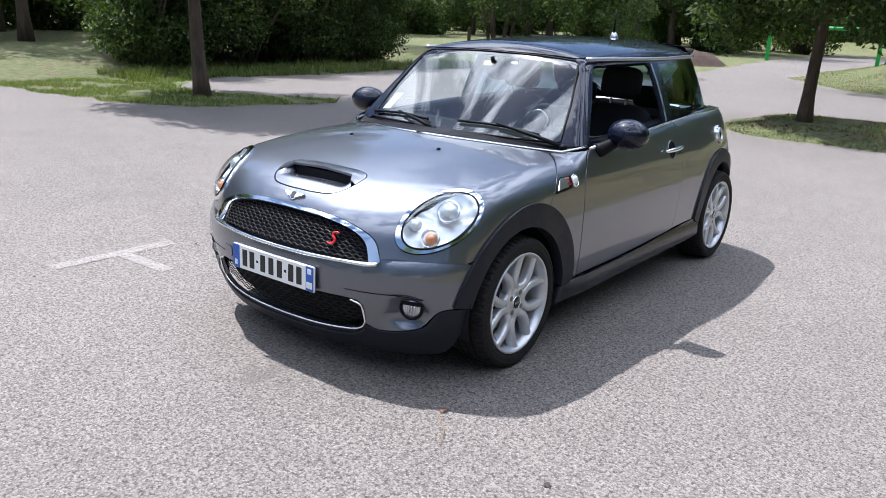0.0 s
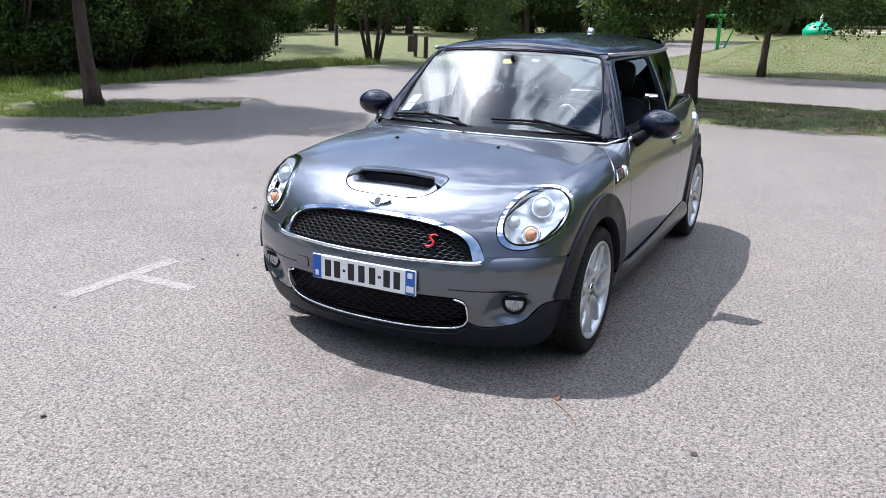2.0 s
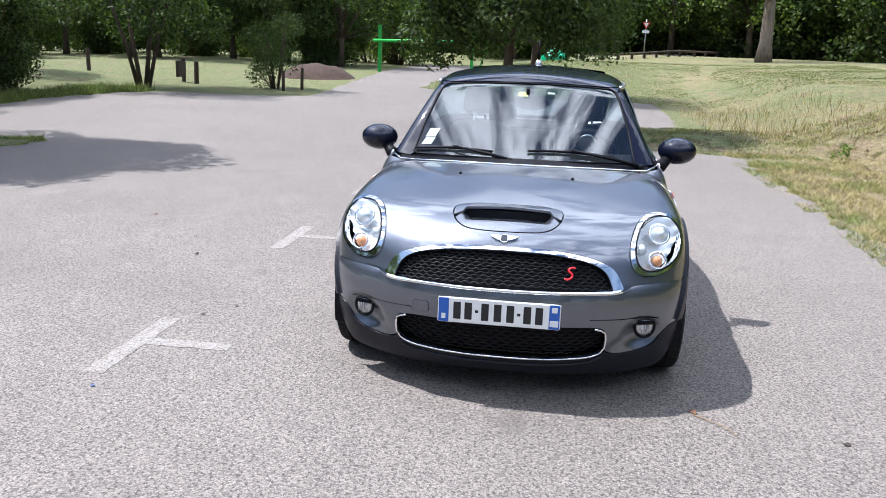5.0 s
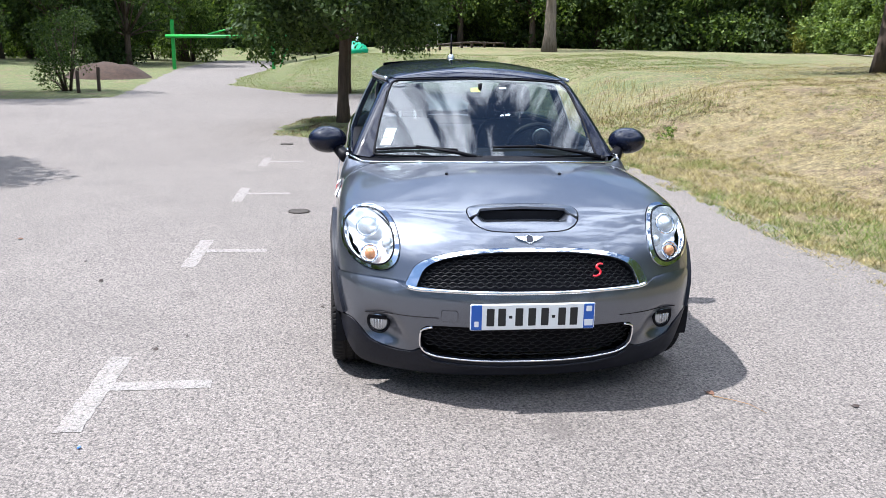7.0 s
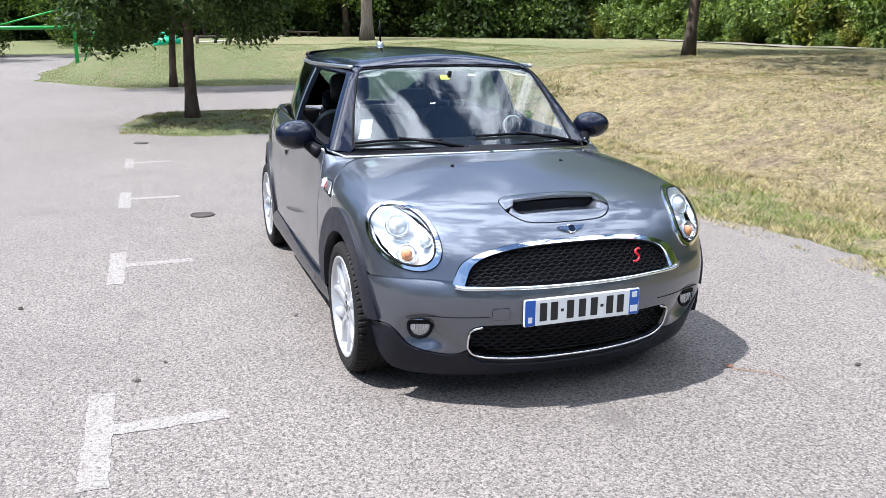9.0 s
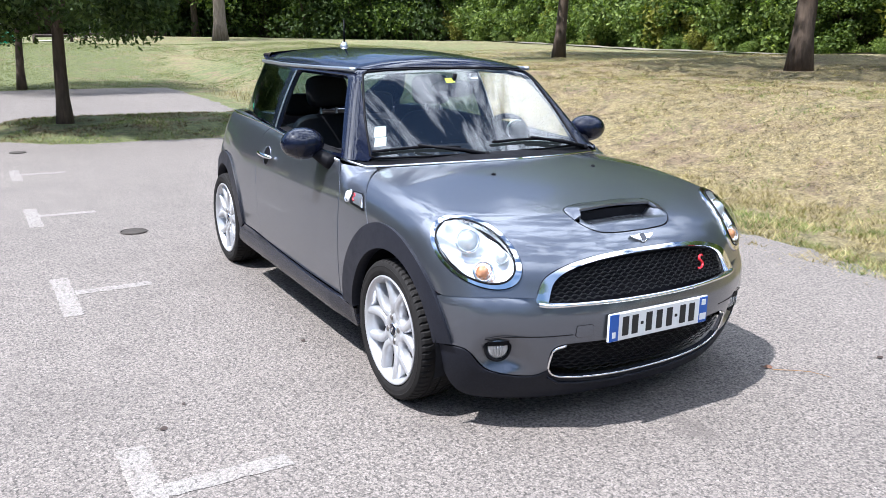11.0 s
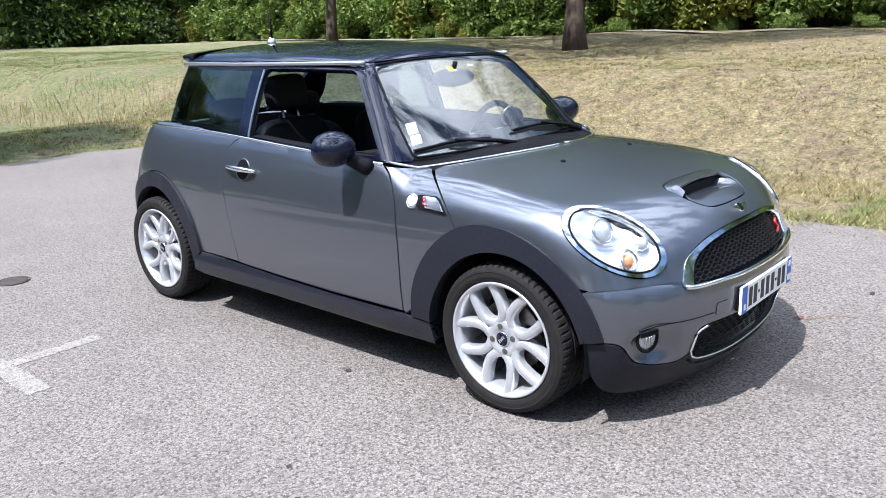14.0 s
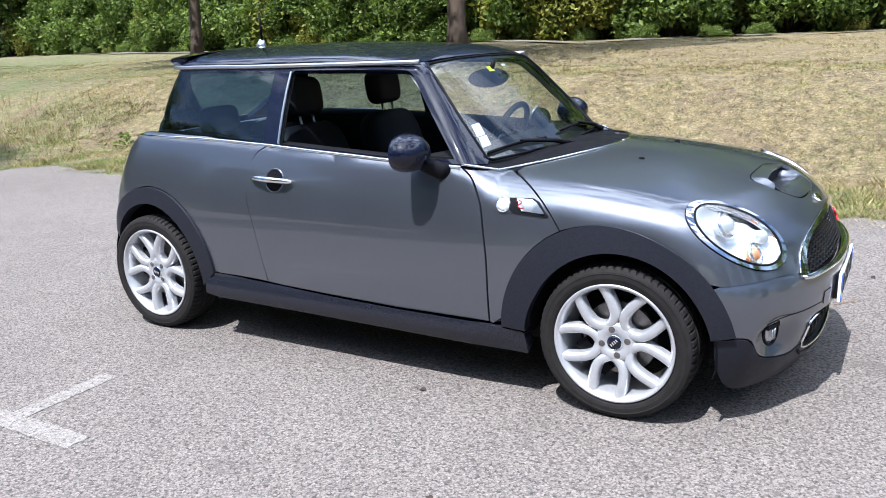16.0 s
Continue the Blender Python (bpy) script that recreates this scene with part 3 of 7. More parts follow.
def build_path():
    """Pale footpath in front of the wood."""
    vs, fs = [], []
    line = [(14, 21.4), (2, 21.2), (-8, 21.2), (-18, 22.0), (-30, 24.6), (-45, 28.5), (-56, 29.5)]
    pts = spline2(line, 10)
    for i, (x, y) in enumerate(pts):
        w = 0.6 + 0.1 * noise.noise(Vector((x * 0.5, y, 1)))
        for k in (-1, 0, 1):
            vs.append((x, y + k * w, land(x, y + k * w) + 0.05))
    for i in range(len(pts) - 1):
        for k in (0, 1):
            fs.append((i * 3 + k, i * 3 + k + 1, i * 3 + k + 4, i * 3 + k + 3))
    tagged(mesh_object("footpath", vs, fs, M_PATH, smooth=True), "pale gravel footpath along the edge of the wood", "path", kind="structure")


def spline2(pts, n):
    p = [Vector(a) for a in pts]
    out = []
    for i in range(len(p) - 1):
        a, b = p[i], p[i + 1]
        ta = (p[min(i + 1, len(p) - 1)] - p[max(i - 1, 0)]) / 2
        tb = (p[min(i + 2, len(p) - 1)] - p[i]) / 2
        for k in range(n):
            t = k / n
            q = a * (1 + 2 * t) * (1 - t) ** 2 + ta * t * (1 - t) ** 2 + b * t * t * (3 - 2 * t) + tb * t * t * (t - 1)
            out.append((q.x, q.y))
    out.append(tuple(p[-1]))
    return out


M_PATH = plain("pale_gravel", (0.16, 0.145, 0.11), 0.95, 0, 0.2, 3, 0.3)
M_SIGN_WHITE = plain("sign_white", (0.8, 0.8, 0.8), 0.5, 0, 0.03, 20, 0)
M_SIGN_RED = plain("sign_red", (0.5, 0.03, 0.03), 0.5, 0, 0.05, 20, 0)
M_WALL_GREY = plain("grey_render", (0.36, 0.35, 0.33), 0.9, 0, 0.15, 2, 0.1)
build_path()


def build_gate():
    x, ya, yb = -36.2, -9.0, -4.42
    za, zb = land(x, ya), land(x, yb)
    g = thing("swing_gate", "green painted steel swing gate across the lane", "gate")
    for name, y, z0, h in (("post", ya, za, 2.25), ("post", yb, zb, 2.40)):
        bm = bmesh.new()
        box(bm, x - 0.075, x + 0.075, y - 0.075, y + 0.075, z0 - 0.1, z0 + h, 0.012)
        part(name, bm, M_GREEN_STEEL, g)
    zbar = za + 1.55
    for name, p, q, r in (("beam", (x + 0.1, ya - 0.3, zbar - 0.05), (x + 0.1, yb + 0.9, zbar + 0.04), 0.08), ("brace", (x + 0.1, ya + 1.6, zbar + 0.06), (x + 0.1, yb, zb + 2.38), 0.035),
                          ("brace", (x + 0.1, yb, zb + 2.38), (x + 0.1, yb + 0.88, zbar + 0.05), 0.035), ("counter_stay", (x + 0.1, yb + 0.86, zbar), (x + 0.1, yb + 0.3, zb + 0.1), 0.035)):
        bm = bmesh.new()
        tube(bm, [p, q], r, 8)
        part(name, bm, M_GREEN_STEEL, g, smooth=True)


build_gate()


def build_lane():
    """Pale lane behind the log fence."""
    vs, fs = [], []
    pts = spline2([(-45.5, 1.2), (-48.0, 3.0), (-53.0, 5.2), (-58.0, 7.4), (-63.0, 9.6), (-70.0, 12.6)], 6)
    for x, y in pts:
        for k in (-1, 0, 1):
            px, py = x - 1.4 * k, y + 0.6 * k
            vs.append((px, py, land(px, py) + 0.06))
    for i in range(len(pts) - 1):
        for k in (0, 1):
            fs.append((i * 3 + k, i * 3 + k + 1, i * 3 + k + 4, i * 3 + k + 3))
    tagged(mesh_object("lane", vs, fs, M_LANE, smooth=True), "pale worn lane behind the log fence", "lane", kind="structure")


M_LANE = plain("pale_lane", (0.36, 0.32, 0.29), 0.95, 0, 0.15, 2, 0.2)
build_lane()


def stake(name, label, x, y, h, r, lean=0.0, group=""):
    ob = thing(name, label, "post", on_land(x, y), group=group)
    bm = bmesh.new()
    tube(bm, [(0, 0, -0.15), (lean * 0.5, 0, h * 0.5), (lean, 0.01, h)], [r * 1.05, r, r * 0.96], 9)
    part("post", bm, M_WOOD_POST, ob)
    return ob


bush("young_shrub", "young olive-green shrub tied between wooden stakes", 301, on_land(-21.7, -9.1), (1.15, 1.15, 2.6), M_LEAF_DARK, 5000, 0.075, 16)
stake("shrub_stake", "short wooden stake beside a young shrub", -20.7, -8.5, 0.62, 0.05, 0.02, "shrub stakes")
stake("shrub_stake", "short wooden stake beside a young shrub", -21.6, -8.2, 0.70, 0.05, -0.03, "shrub stakes")
stake("lawn_post", "dark weathered wooden post standing on the lawn", -24.4, -17.3, 0.80, 0.075)
p = stake("notice_post", "pair of dark wooden posts with a small board", -22.5, -12.2, 0.74, 0.08)
bm = bmesh.new()
box(bm, -0.62, 0.05, -0.72, -0.66, 0.2, 0.74, 0.02)
part("board", bm, M_WOOD_POST, p)
bm = bmesh.new()
tube(bm, [(-0.6, -0.75, -0.1), (-0.6, -0.75, 0.82)], 0.07, 9)
part("post", bm, M_WOOD_POST, p)


def build_clump_tree():
    ob = thing("multi_stem_tree", "dark tree with several slim stems from one base", "tree", on_land(-19.3, -12.4))
    rng = np.random.default_rng(77)
    for k in range(6):
        a = k * 1.05
        bm = bmesh.new()
        tube(bm, [(0.12 * math.cos(a), 0.12 * math.sin(a), -0.1), (0.42 * math.cos(a), 0.42 * math.sin(a), 1.2), (1.1 * math.cos(a), 1.1 * math.sin(a), 3.6)], [0.075, 0.05, 0.025], 8)
        part("stem", bm, M_BARK, ob, smooth=True)
    bl = [(2.5 * math.cos(a) * r, 2.5 * math.sin(a) * r, z, 0.75) for a, r, z in zip(rng.uniform(0, 6.28, 60), rng.uniform(0.1, 1.2, 60), rng.uniform(1.8, 6.5, 60))]
    c, d = clump_points(rng, bl, 24000)
    v, f = leaves(rng, c, d, 0.13)
    mesh_object("crown", v, f, M_LEAF_DARK, ob)


build_clump_tree()


def build_far_things():
    g = thing("recycling_container", "green domed plastic recycling container on the lawn", "container", on_land(-40.6, -0.55, -0.05))
    bm = bmesh.new()
    lathe_up(bm, [(0.66, -0.15), (0.68, 0.10), (0.70, 0.28), (0.62, 0.31), (0.55, 0.45), (0.30, 0.60), (0.1, 0.66)], 24)
    part("dome", bm, M_GREEN_PLASTIC, g, smooth=True)
    bm = bmesh.new()
    tube(bm, [(0.12, 0.1, 0.40), (0.12, 0.1, 1.15)], 0.06, 8)
    part("lifting_post", bm, M_SIGN_WHITE, g, smooth=True)
    # log rail fence
    g = thing("log_fence", "low dark log rail fence beside a pale lane", "fence")
    pts = [(-42.0, 1.0), (-44.2, 2.1), (-46.1, 3.1), (-48.1, 4.05), (-50.0, 4.95), (-52.0, 5.9), (-54.0, 6.9), (-56.0, 7.9), (-58.8, 9.3), (-61.5, 10.5), (-64.5, 11.9)]
    for i, (x, y) in enumerate(pts):
        z = land(x, y)
        bm = bmesh.new()
        tube(bm, [(x, y, z - 0.1), (x, y, z + 0.42)], 0.09, 8)
        part("post", bm, M_WOOD_POST, g, smooth=True)
        if i:
            x0, y0 = pts[i - 1]
            bm = bmesh.new()
            tube(bm, [(x0, y0, land(x0, y0) + 0.33), (x, y, z + 0.33)], 0.075, 8)
            part("rail", bm, M_WOOD_POST, g, smooth=True)
    # sign
    x, y = -58.0, 5.6
    g = thing("road_sign", "small triangular white and red road sign on a pole", "sign", on_land(x, y))
    bm = bmesh.new()
    tube(bm, [(0, 0, -0.1), (0, 0, 2.5)], 0.035, 8)
    part("pole", bm, M_SATIN_POLE, g, smooth=True)
    for name, r, dx, mat in (("sign_face", 0.34, 0.035, M_SIGN_RED), ("sign_field", 0.2, 0.045, M_SIGN_WHITE)):
        bm = bmesh.new()
        vs = [bm.verts.new((dx, r * math.cos(radians(a)), 2.15 + r * math.sin(radians(a)))) for a in (-90, 30, 150)]
        fc = bm.faces.new(vs)
        ex = bmesh.ops.extrude_face_region(bm, geom=[fc])
        bmesh.ops.translate(bm, vec=(-0.01, 0, 0), verts=[e for e in ex["geom"] if isinstance(e, bmesh.types.BMVert)])
        part(name, bm, mat, g)
    bm = bmesh.new()
    box(bm, 0.03, 0.045, -0.24, 0.24, 1.55, 1.75, 0.005)
    part("sub_plate", bm, M_SIGN_WHITE, g)
    # small grey building half hidden by the trees
    x, y = -75, 21.0
    g = thing("shed", "low grey building half hidden behind trees", "building", on_land(x, y))
    bm = bmesh.new()
    box(bm, -2, 2, -3.5, 3.5, -0.2, 2.4, 0.03)
    part("wall", bm, M_WALL_GREY, g)
    bm = bmesh.new()
    box(bm, -2.4, 2.4, -3.9, 3.9, 2.42, 2.62, 0.03)
    part("roof", bm, M_SATIN_POLE, g)
    bm = bmesh.new()
    box(bm, 1.95, 2.06, -1.2, 0.2, -0.1, 1.9, 0.01)
    part("door", bm, M_WOOD_POST, g)


def lathe_up(bm, prof, seg):
    rings = []
    for r, z in prof:
        rings.append([bm.verts.new((r * math.cos(2 * math.pi * k / seg), r * math.sin(2 * math.pi * k / seg), z)) for k in range(seg)])
    for a, b in zip(rings, rings[1:]):
        for k in range(seg):
            bm.faces.new((a[k], a[(k + 1) % seg], b[(k + 1) % seg], b[k]))
    bm.faces.new(rings[-1])


M_SATIN_POLE = plain("galvanised_steel", (0.35, 0.36, 0.37), 0.5, 0.6, 0.1, 10, 0)
build_far_things()


def build_soil_heap():
    n, vs, fs = 22, [], []
    cx, cy = -29.0, -10.0
    for i in range(n + 1):
        for j in range(n + 1):
            u, v = 2 * i / n - 1, 2 * j / n - 1
            x, y = cx + 1.6 * u, cy + 1.6 * v
            h = max(0.0, 1 - u * u - v * v) ** 0.8 * 0.6 + 0.12 * noise.noise(Vector((x * 1.7, y * 1.7, 2))) * max(0.0, 1 - u * u - v * v)
            vs.append((x, y, land(x, y) + h - 0.03))
    for i in range(n):
        for j in range(n):
            k = i * (n + 1) + j
            fs.append((k, k + n + 1, k + n + 2, k + 1))
    tagged(mesh_object("soil_mound", vs, fs, M_SOIL, smooth=True), "heap of bare reddish-brown soil beside the lane", "soil heap")


build_soil_heap()


def build_cover():
    g = thing("valve_cover", "small round dark iron cover set in the asphalt", "cover", on_land(-3.63, -1.233, 0.0))
    bm = bmesh.new()
    disc(bm, (0, 0, 0.004), (0, 0, 1), 0.09, 28, 0.008)
    part("lid", bm, M_STEEL_COVER, g)
    bm = bmesh.new()
    ring(bm, (0, 0, 0.004), (0, 0, 1), 0.097, 0.005, 32, 6)
    part("frame", bm, M_STEEL_COVER, g, smooth=True)
    copy_thing(g, Matrix()).matrix_basis = pose(*on_land(-8.83, -1.74))


M_STEEL_COVER = plain("rusty_iron", (0.045, 0.038, 0.033), 0.8, 0.3, 0.3, 30, 0.2)


def blades(rng, pts, h0, h1, wide, lean=0.5):
    """Grass blades, one thin triangle each."""
    n = len(pts)
    a = rng.uniform(0, 6.283, n)
    w = np.stack([np.cos(a), np.sin(a), np.zeros(n)], 1) * (wide * rng.uniform(0.6, 1.4, n))[:, None]
    b = rng.uniform(0, 6.283, n)
    h = rng.uniform(h0, h1, n)
    tip = np.stack([np.cos(b) * h * lean, np.sin(b) * h * lean, h], 1) * rng.uniform(0.5, 1.2, (n, 1))
    v = np.stack([pts - w, pts + w, pts + tip], 1).reshape(-1, 3)
    return v, np.arange(n * 3).reshape(-1, 3)


def grow(name, label, seed, count, region, mat, h0, h1, wide=0.006, lean=0.6, lumps=0.0, spill=False):
    rng = np.random.default_rng(seed)
    x0, x1, y0, y1 = region
    x = rng.uniform(x0, x1, count)
    y = rng.uniform(y0, y1, count)
    if lumps:
        keep = np.array([noise.noise(Vector((a * 1.3, b * 1.3, seed))) + 0.5 * noise.noise(Vector((a * 4, b * 4, seed))) > lumps for a, b in zip(x, y)])
        x, y = x[keep], y[keep]
    out = ~inside(LOT_EDGE, x, y) | spill
    x, y = x[out], y[out]
    pts = np.array([(a, b, land(a, b) - 0.005) for a, b in zip(x, y)])
    v, f = blades(rng, pts, h0, h1, wide, lean)
    tagged(mesh_object(name, v, f, mat), label, "grass", kind="stuff")


def build_grass():
    grow("straw_grass", "short dry straw-coloured grass on the bank", 1, 190000, (-13, 6, 3.9, 9.0), M_GRASS_DRY, 0.012, 0.04, 0.004, 1.1, -0.12)
    grow("brown_grass", "withered brown grass between the straw", 14, 130000, (-13, 6, 3.9, 10.0), M_GRASS_BROWN, 0.012, 0.038, 0.0045, 1.2, 0.02)
    grow("straw_grass", "short dry straw-coloured grass on the lawn", 2, 80000, (-24, 6, 8.0, 18.0), M_GRASS_DRY, 0.015, 0.04, 0.010, 1.2, -0.2)
    grow("bank_grass", "sparse green grass between dry stalks", 3, 60000, (-14, 6, 3.6, 9.5), M_GRASS_GREEN, 0.02, 0.06, 0.005, 0.9, 0.18)
    grow("verge_grass", "green grass along the asphalt edge", 4, 44000, (-9.6, 6, 2.9, 4.2), M_GRASS_GREEN, 0.02, 0.08, 0.004, 0.9, 0.08)
    grow("verge_straw", "dry grass along the asphalt edge", 5, 60000, (-9.6, 6, 2.75, 4.6), M_GRASS_DRY, 0.02, 0.09, 0.004, 1.0, -0.15)
    grow("island_grass", "grass on the strip between parking rows", 6, 20000, (-13.6, -9.2, -2.2, 6.0), M_GRASS_GREEN, 0.02, 0.06, 0.007, 0.8, 0.05)
    grow("island_straw", "dry brown grass on the shaded strip between parking rows", 15, 22000, (-13.6, -9.2, -2.2, 6.0), M_GRASS_BROWN, 0.02, 0.05, 0.008, 1.0, -0.1)
    grow("island_grass", "grass on the island under the tree", 7, 40000, (-7.6, -3.2, -12.5, -6.8), M_GRASS_GREEN, 0.03, 0.08, 0.007, 0.8, -0.2)
    grow("lawn_grass", "short grass on the lawn beyond the lane", 8, 90000, (-40, -21, -5.5, 14.0), M_GRASS_LAWN, 0.015, 0.04, 0.016, 0.9, -0.6)
    grow("hedge_foot_grass", "tall grass at the foot of the thicket", 9, 26000, (-18.5, -6, -13.2, -11.6), M_GRASS_GREEN, 0.08, 0.28, 0.010, 0.6, -0.2)
    grow("edge_tufts", "ragged green tufts creeping over the asphalt edge", 16, 16000, (-9.4, 6, 2.72, 3.2), M_GRASS_GREEN, 0.015, 0.06, 0.004, 1.1, 0.16, True)
    grow("edge_tufts", "ragged straw tufts creeping over the asphalt edge", 17, 18000, (-9.4, 6, 2.74, 3.2), M_GRASS_DRY, 0.012, 0.05, 0.004, 1.2, 0.1, True)
    grow("edge_debris", "dry grass and leaf crumbs strewn over the asphalt edge", 12, 9000, (-9.2, 5, 2.68, 3.25), M_GRASS_DRY, 0.008, 0.03, 0.005, 2.0, 0.05, True)
    grow("edge_debris", "dry crumbs strewn along the asphalt edge", 13, 2500, (-9.2, 5, 2.45, 3.0), M_GRASS_DRY, 0.006, 0.02, 0.004, 2.2, 0.1, True)
    grow("dry_stalks", "tall pale dry stalks on the bank", 10, 1500, (-19, -10.5, 3.2, 6.5), M_GRASS_DRY, 0.12, 0.38, 0.006, 0.4, 0.0)


build_grass()


def dry_leaf(x, y, size, rz, mat, label, name="dry_leaf"):
    ob = thing(name, label, "leaf", (x, y, land(x, y) + 0.003), rz)
    bm = bmesh.new()
    rows = []
    for i in range(7):
        t = i / 6
        w = size * 0.34 * math.sin(math.pi * t ** 0.8) + 0.001
        x0 = size * (t - 0.5)
        rows.append([bm.verts.new((x0, -w, 0.25 * w + 0.02 * math.sin(t * 5) * size * 6 * 0.2)), bm.verts.new((x0, 0, 0.002)), bm.verts.new((x0, w, 0.4 * w + 0.008 * t))])
    for a, b in zip(rows, rows[1:]):
        for j in range(2):
            bm.faces.new((a[j], a[j + 1], b[j + 1], b[j]))
    part("blade", bm, mat, ob, smooth=True)
    bm = bmesh.new()
    tube(bm, [(-size * 0.5, 0, 0.003), (-size * 0.8, size * 0.1, 0.004)], 0.0012, 5)
    part("stalk", bm, mat, ob)
    return ob


M_DRY_LEAF = plain("dry_leaf_brown", (0.11, 0.05, 0.028), 0.8, 0, 0.3, 40, 0.1)
M_DARK_LEAF = plain("dark_dead_leaf", (0.03, 0.018, 0.014), 0.8, 0, 0.3, 40, 0.1)
M_TWIG = plain("twig_brown", (0.20, 0.12, 0.06), 0.85, 0, 0.2, 40, 0.1)
M_BLUE_BIT = plain("blue_plastic", (0.02, 0.08, 0.35), 0.4, 0, 0.1, 40, 0)


def build_litter():
    build_cover()
    for x, y, sz, rz, dark in ((0.568, 0.864, 0.04, 40, 0), (-0.79, -0.92, 0.03, 20, 1), (-0.15, -1.73, 0.03, 70, 1), (-0.34, -1.61, 0.022, 10, 1), (1.58, 0.91, 0.05, 110, 0), (-1.9, -2.6, 0.03, 0, 1),
                              (0.75, 1.45, 0.03, 60, 1), (-1.4, -2.35, 0.035, 160, 1), (1.7, -0.8, 0.03, 30, 1), (-2.6, -3.3, 0.04, 95, 0)):
        dry_leaf(x, y, sz, rz, M_DARK_LEAF if dark else M_DRY_LEAF, "small dark dead leaf lying on asphalt" if dark else "curled brown dry leaf lying on asphalt")
    tw = thing("twig", "thin curved brown twig lying on asphalt", "twig", (0.66, 0.93, 0.006))
    bm = bmesh.new()
    tube(bm, [(-0.06, -0.07, 0), (0.0, 0.0, 0.004), (0.05, 0.05, 0.006), (0.13, 0.09, 0.0)], [0.0025, 0.002, 0.0018, 0.0012], 6)
    part("stem", bm, M_TWIG, tw, smooth=True)
    bit = thing("plastic_scrap", "small crumpled blue plastic scrap on asphalt", "litter", (0.88, -1.78, 0.004), 30)
    bm = bmesh.new()
    soft_tri = [(-0.011, -0.005, 0), (0.011, -0.006, 0.002), (0.012, 0.005, 0.007), (-0.002, 0.009, 0.004), (-0.011, 0.004, 0.005)]
    fc = bm.faces.new([bm.verts.new(p) for p in soft_tri])
    bmesh.ops.triangulate(bm, faces=[fc])
    part("scrap", bm, M_BLUE_BIT, bit)

# ---------------------------------------------------------------- car materials


def car_paint():
    m = Mat("grey_metallic_paint", (0.11, 0.115, 0.13), 0.3, 0.85)
    m.b.inputs["Coat Weight"].default_value = 1.0
    m.b.inputs["Coat Roughness"].default_value = 0.02
    m.b.inputs["Coat IOR"].default_value = 1.62
    fl = m.noise(900, 2, 0.5)
    m.color(m.ramp(fl, (0.35, (0.077, 0.084, 0.105)), (0.65, (0.163, 0.178, 0.214))))
    dust = m.noise(5, 5, 0.65)
    m.rough(m.ramp(dust, (0.3, grey(0.34)), (0.75, grey(0.385))))
    return m.m


def glass_material(name, tint, gloss=0.06):
    m = Mat(name)
    nt = m.nt
    # a thin film of dust scatters the sun's reflection
    film = m.node("BsdfGlossy")
    film.inputs["Roughness"].default_value = 0.13
    film.inputs["Color"].default_value = (0.3, 0.3, 0.3, 1)
    tr = m.node("BsdfTransparent")
    tr.inputs["Color"].default_value = (*tint, 1)
    gl = m.node("BsdfGlossy")
    gl.inputs["Roughness"].default_value = 0.012
    lw = m.node("LayerWeight", Blend=0.5)
    pw = m.node("Math")
    pw.operation = "POWER"
    m.link(lw.outputs["Facing"], pw.inputs[0])
    pw.inputs[1].default_value = 4.5
    fr = m.node("MapRange", To_Min=gloss, To_Max=1.0)
    m.link(pw.outputs[0], fr.inputs["Value"])
    mx = m.node("MixShader")
    m.link(fr.outputs[0], mx.inputs[0])
    m.link(tr.outputs[0], mx.inputs[1])
    m.link(gl.outputs[0], mx.inputs[2])
    haze = m.node("MixShader")
    haze.inputs[0].default_value = 0.016 if gloss > 0.1 else 0.006
    m.link(mx.outputs[0], haze.inputs[1])
    m.link(film.outputs[0], haze.inputs[2])
    m.link(haze.outputs[0], nt.nodes["Material Output"].inputs["Surface"])
    return m.m


def dusty_black(name, color, rough, coat=0.0, spec=0.32):
    m = Mat(name, color, rough)
    m.b.inputs["Coat Weight"].default_value = coat
    m.b.inputs["Coat Roughness"].default_value = 0.02
    m.b.inputs["Coat IOR"].default_value = 1.42
    m.b.inputs["Specular IOR Level"].default_value = spec
    n = m.noise(7, 5, 0.65)
    m.rough(m.ramp(n, (0.3, grey(rough * 0.8)), (0.75, grey(min(1, rough * 1.3)))))
    m.color(m.ramp(m.noise(120, 3, 0.6), (0.3, [c * 0.8 for c in color]), (0.7, [c * 1.25 for c in color])))
    return m.m


M_PAINT = car_paint()
M_BLACK_GLOSS = dusty_black("black_gloss_paint", (0.003, 0.0045, 0.014), 0.4, 1.0, 0.05)
M_CLAD = dusty_black("dark_cladding_plastic", (0.012, 0.013, 0.019), 0.45, 0.0, 0.2)
M_SILL = dusty_black("sill_plastic", (0.010, 0.011, 0.017), 0.22, 0.0, 0.45)
M_TRIM_BLACK = dusty_black("black_trim_plastic", (0.007, 0.007, 0.009), 0.5, 0.0, 0.07)
M_CHROME = plain("chrome", (0.85, 0.86, 0.88), 0.06, 1.0, 0.03, 20, 0)
M_SATIN = plain("satin_grey_metal", (0.50, 0.52, 0.55), 0.28, 0.9, 0.05, 20, 0)
M_GRILLE = dusty_black("grille_plastic", (0.008, 0.008, 0.009), 0.4, 0.0, 0.2)
M_ALLOY = plain("silver_alloy", (0.52, 0.53, 0.56), 0.36, 0.6, 0.06, 30, 0.03, Coat_Weight=0.4)
M_STEEL_DARK = plain("worn_brake_steel", (0.20, 0.19, 0.185), 0.4, 0.9, 0.2, 40, 0.05)
M_RUBBER = plain("tyre_rubber", (0.013, 0.012, 0.012), 0.75, 0, 0.25, 30, 0.1, Specular_IOR_Level=0.2)
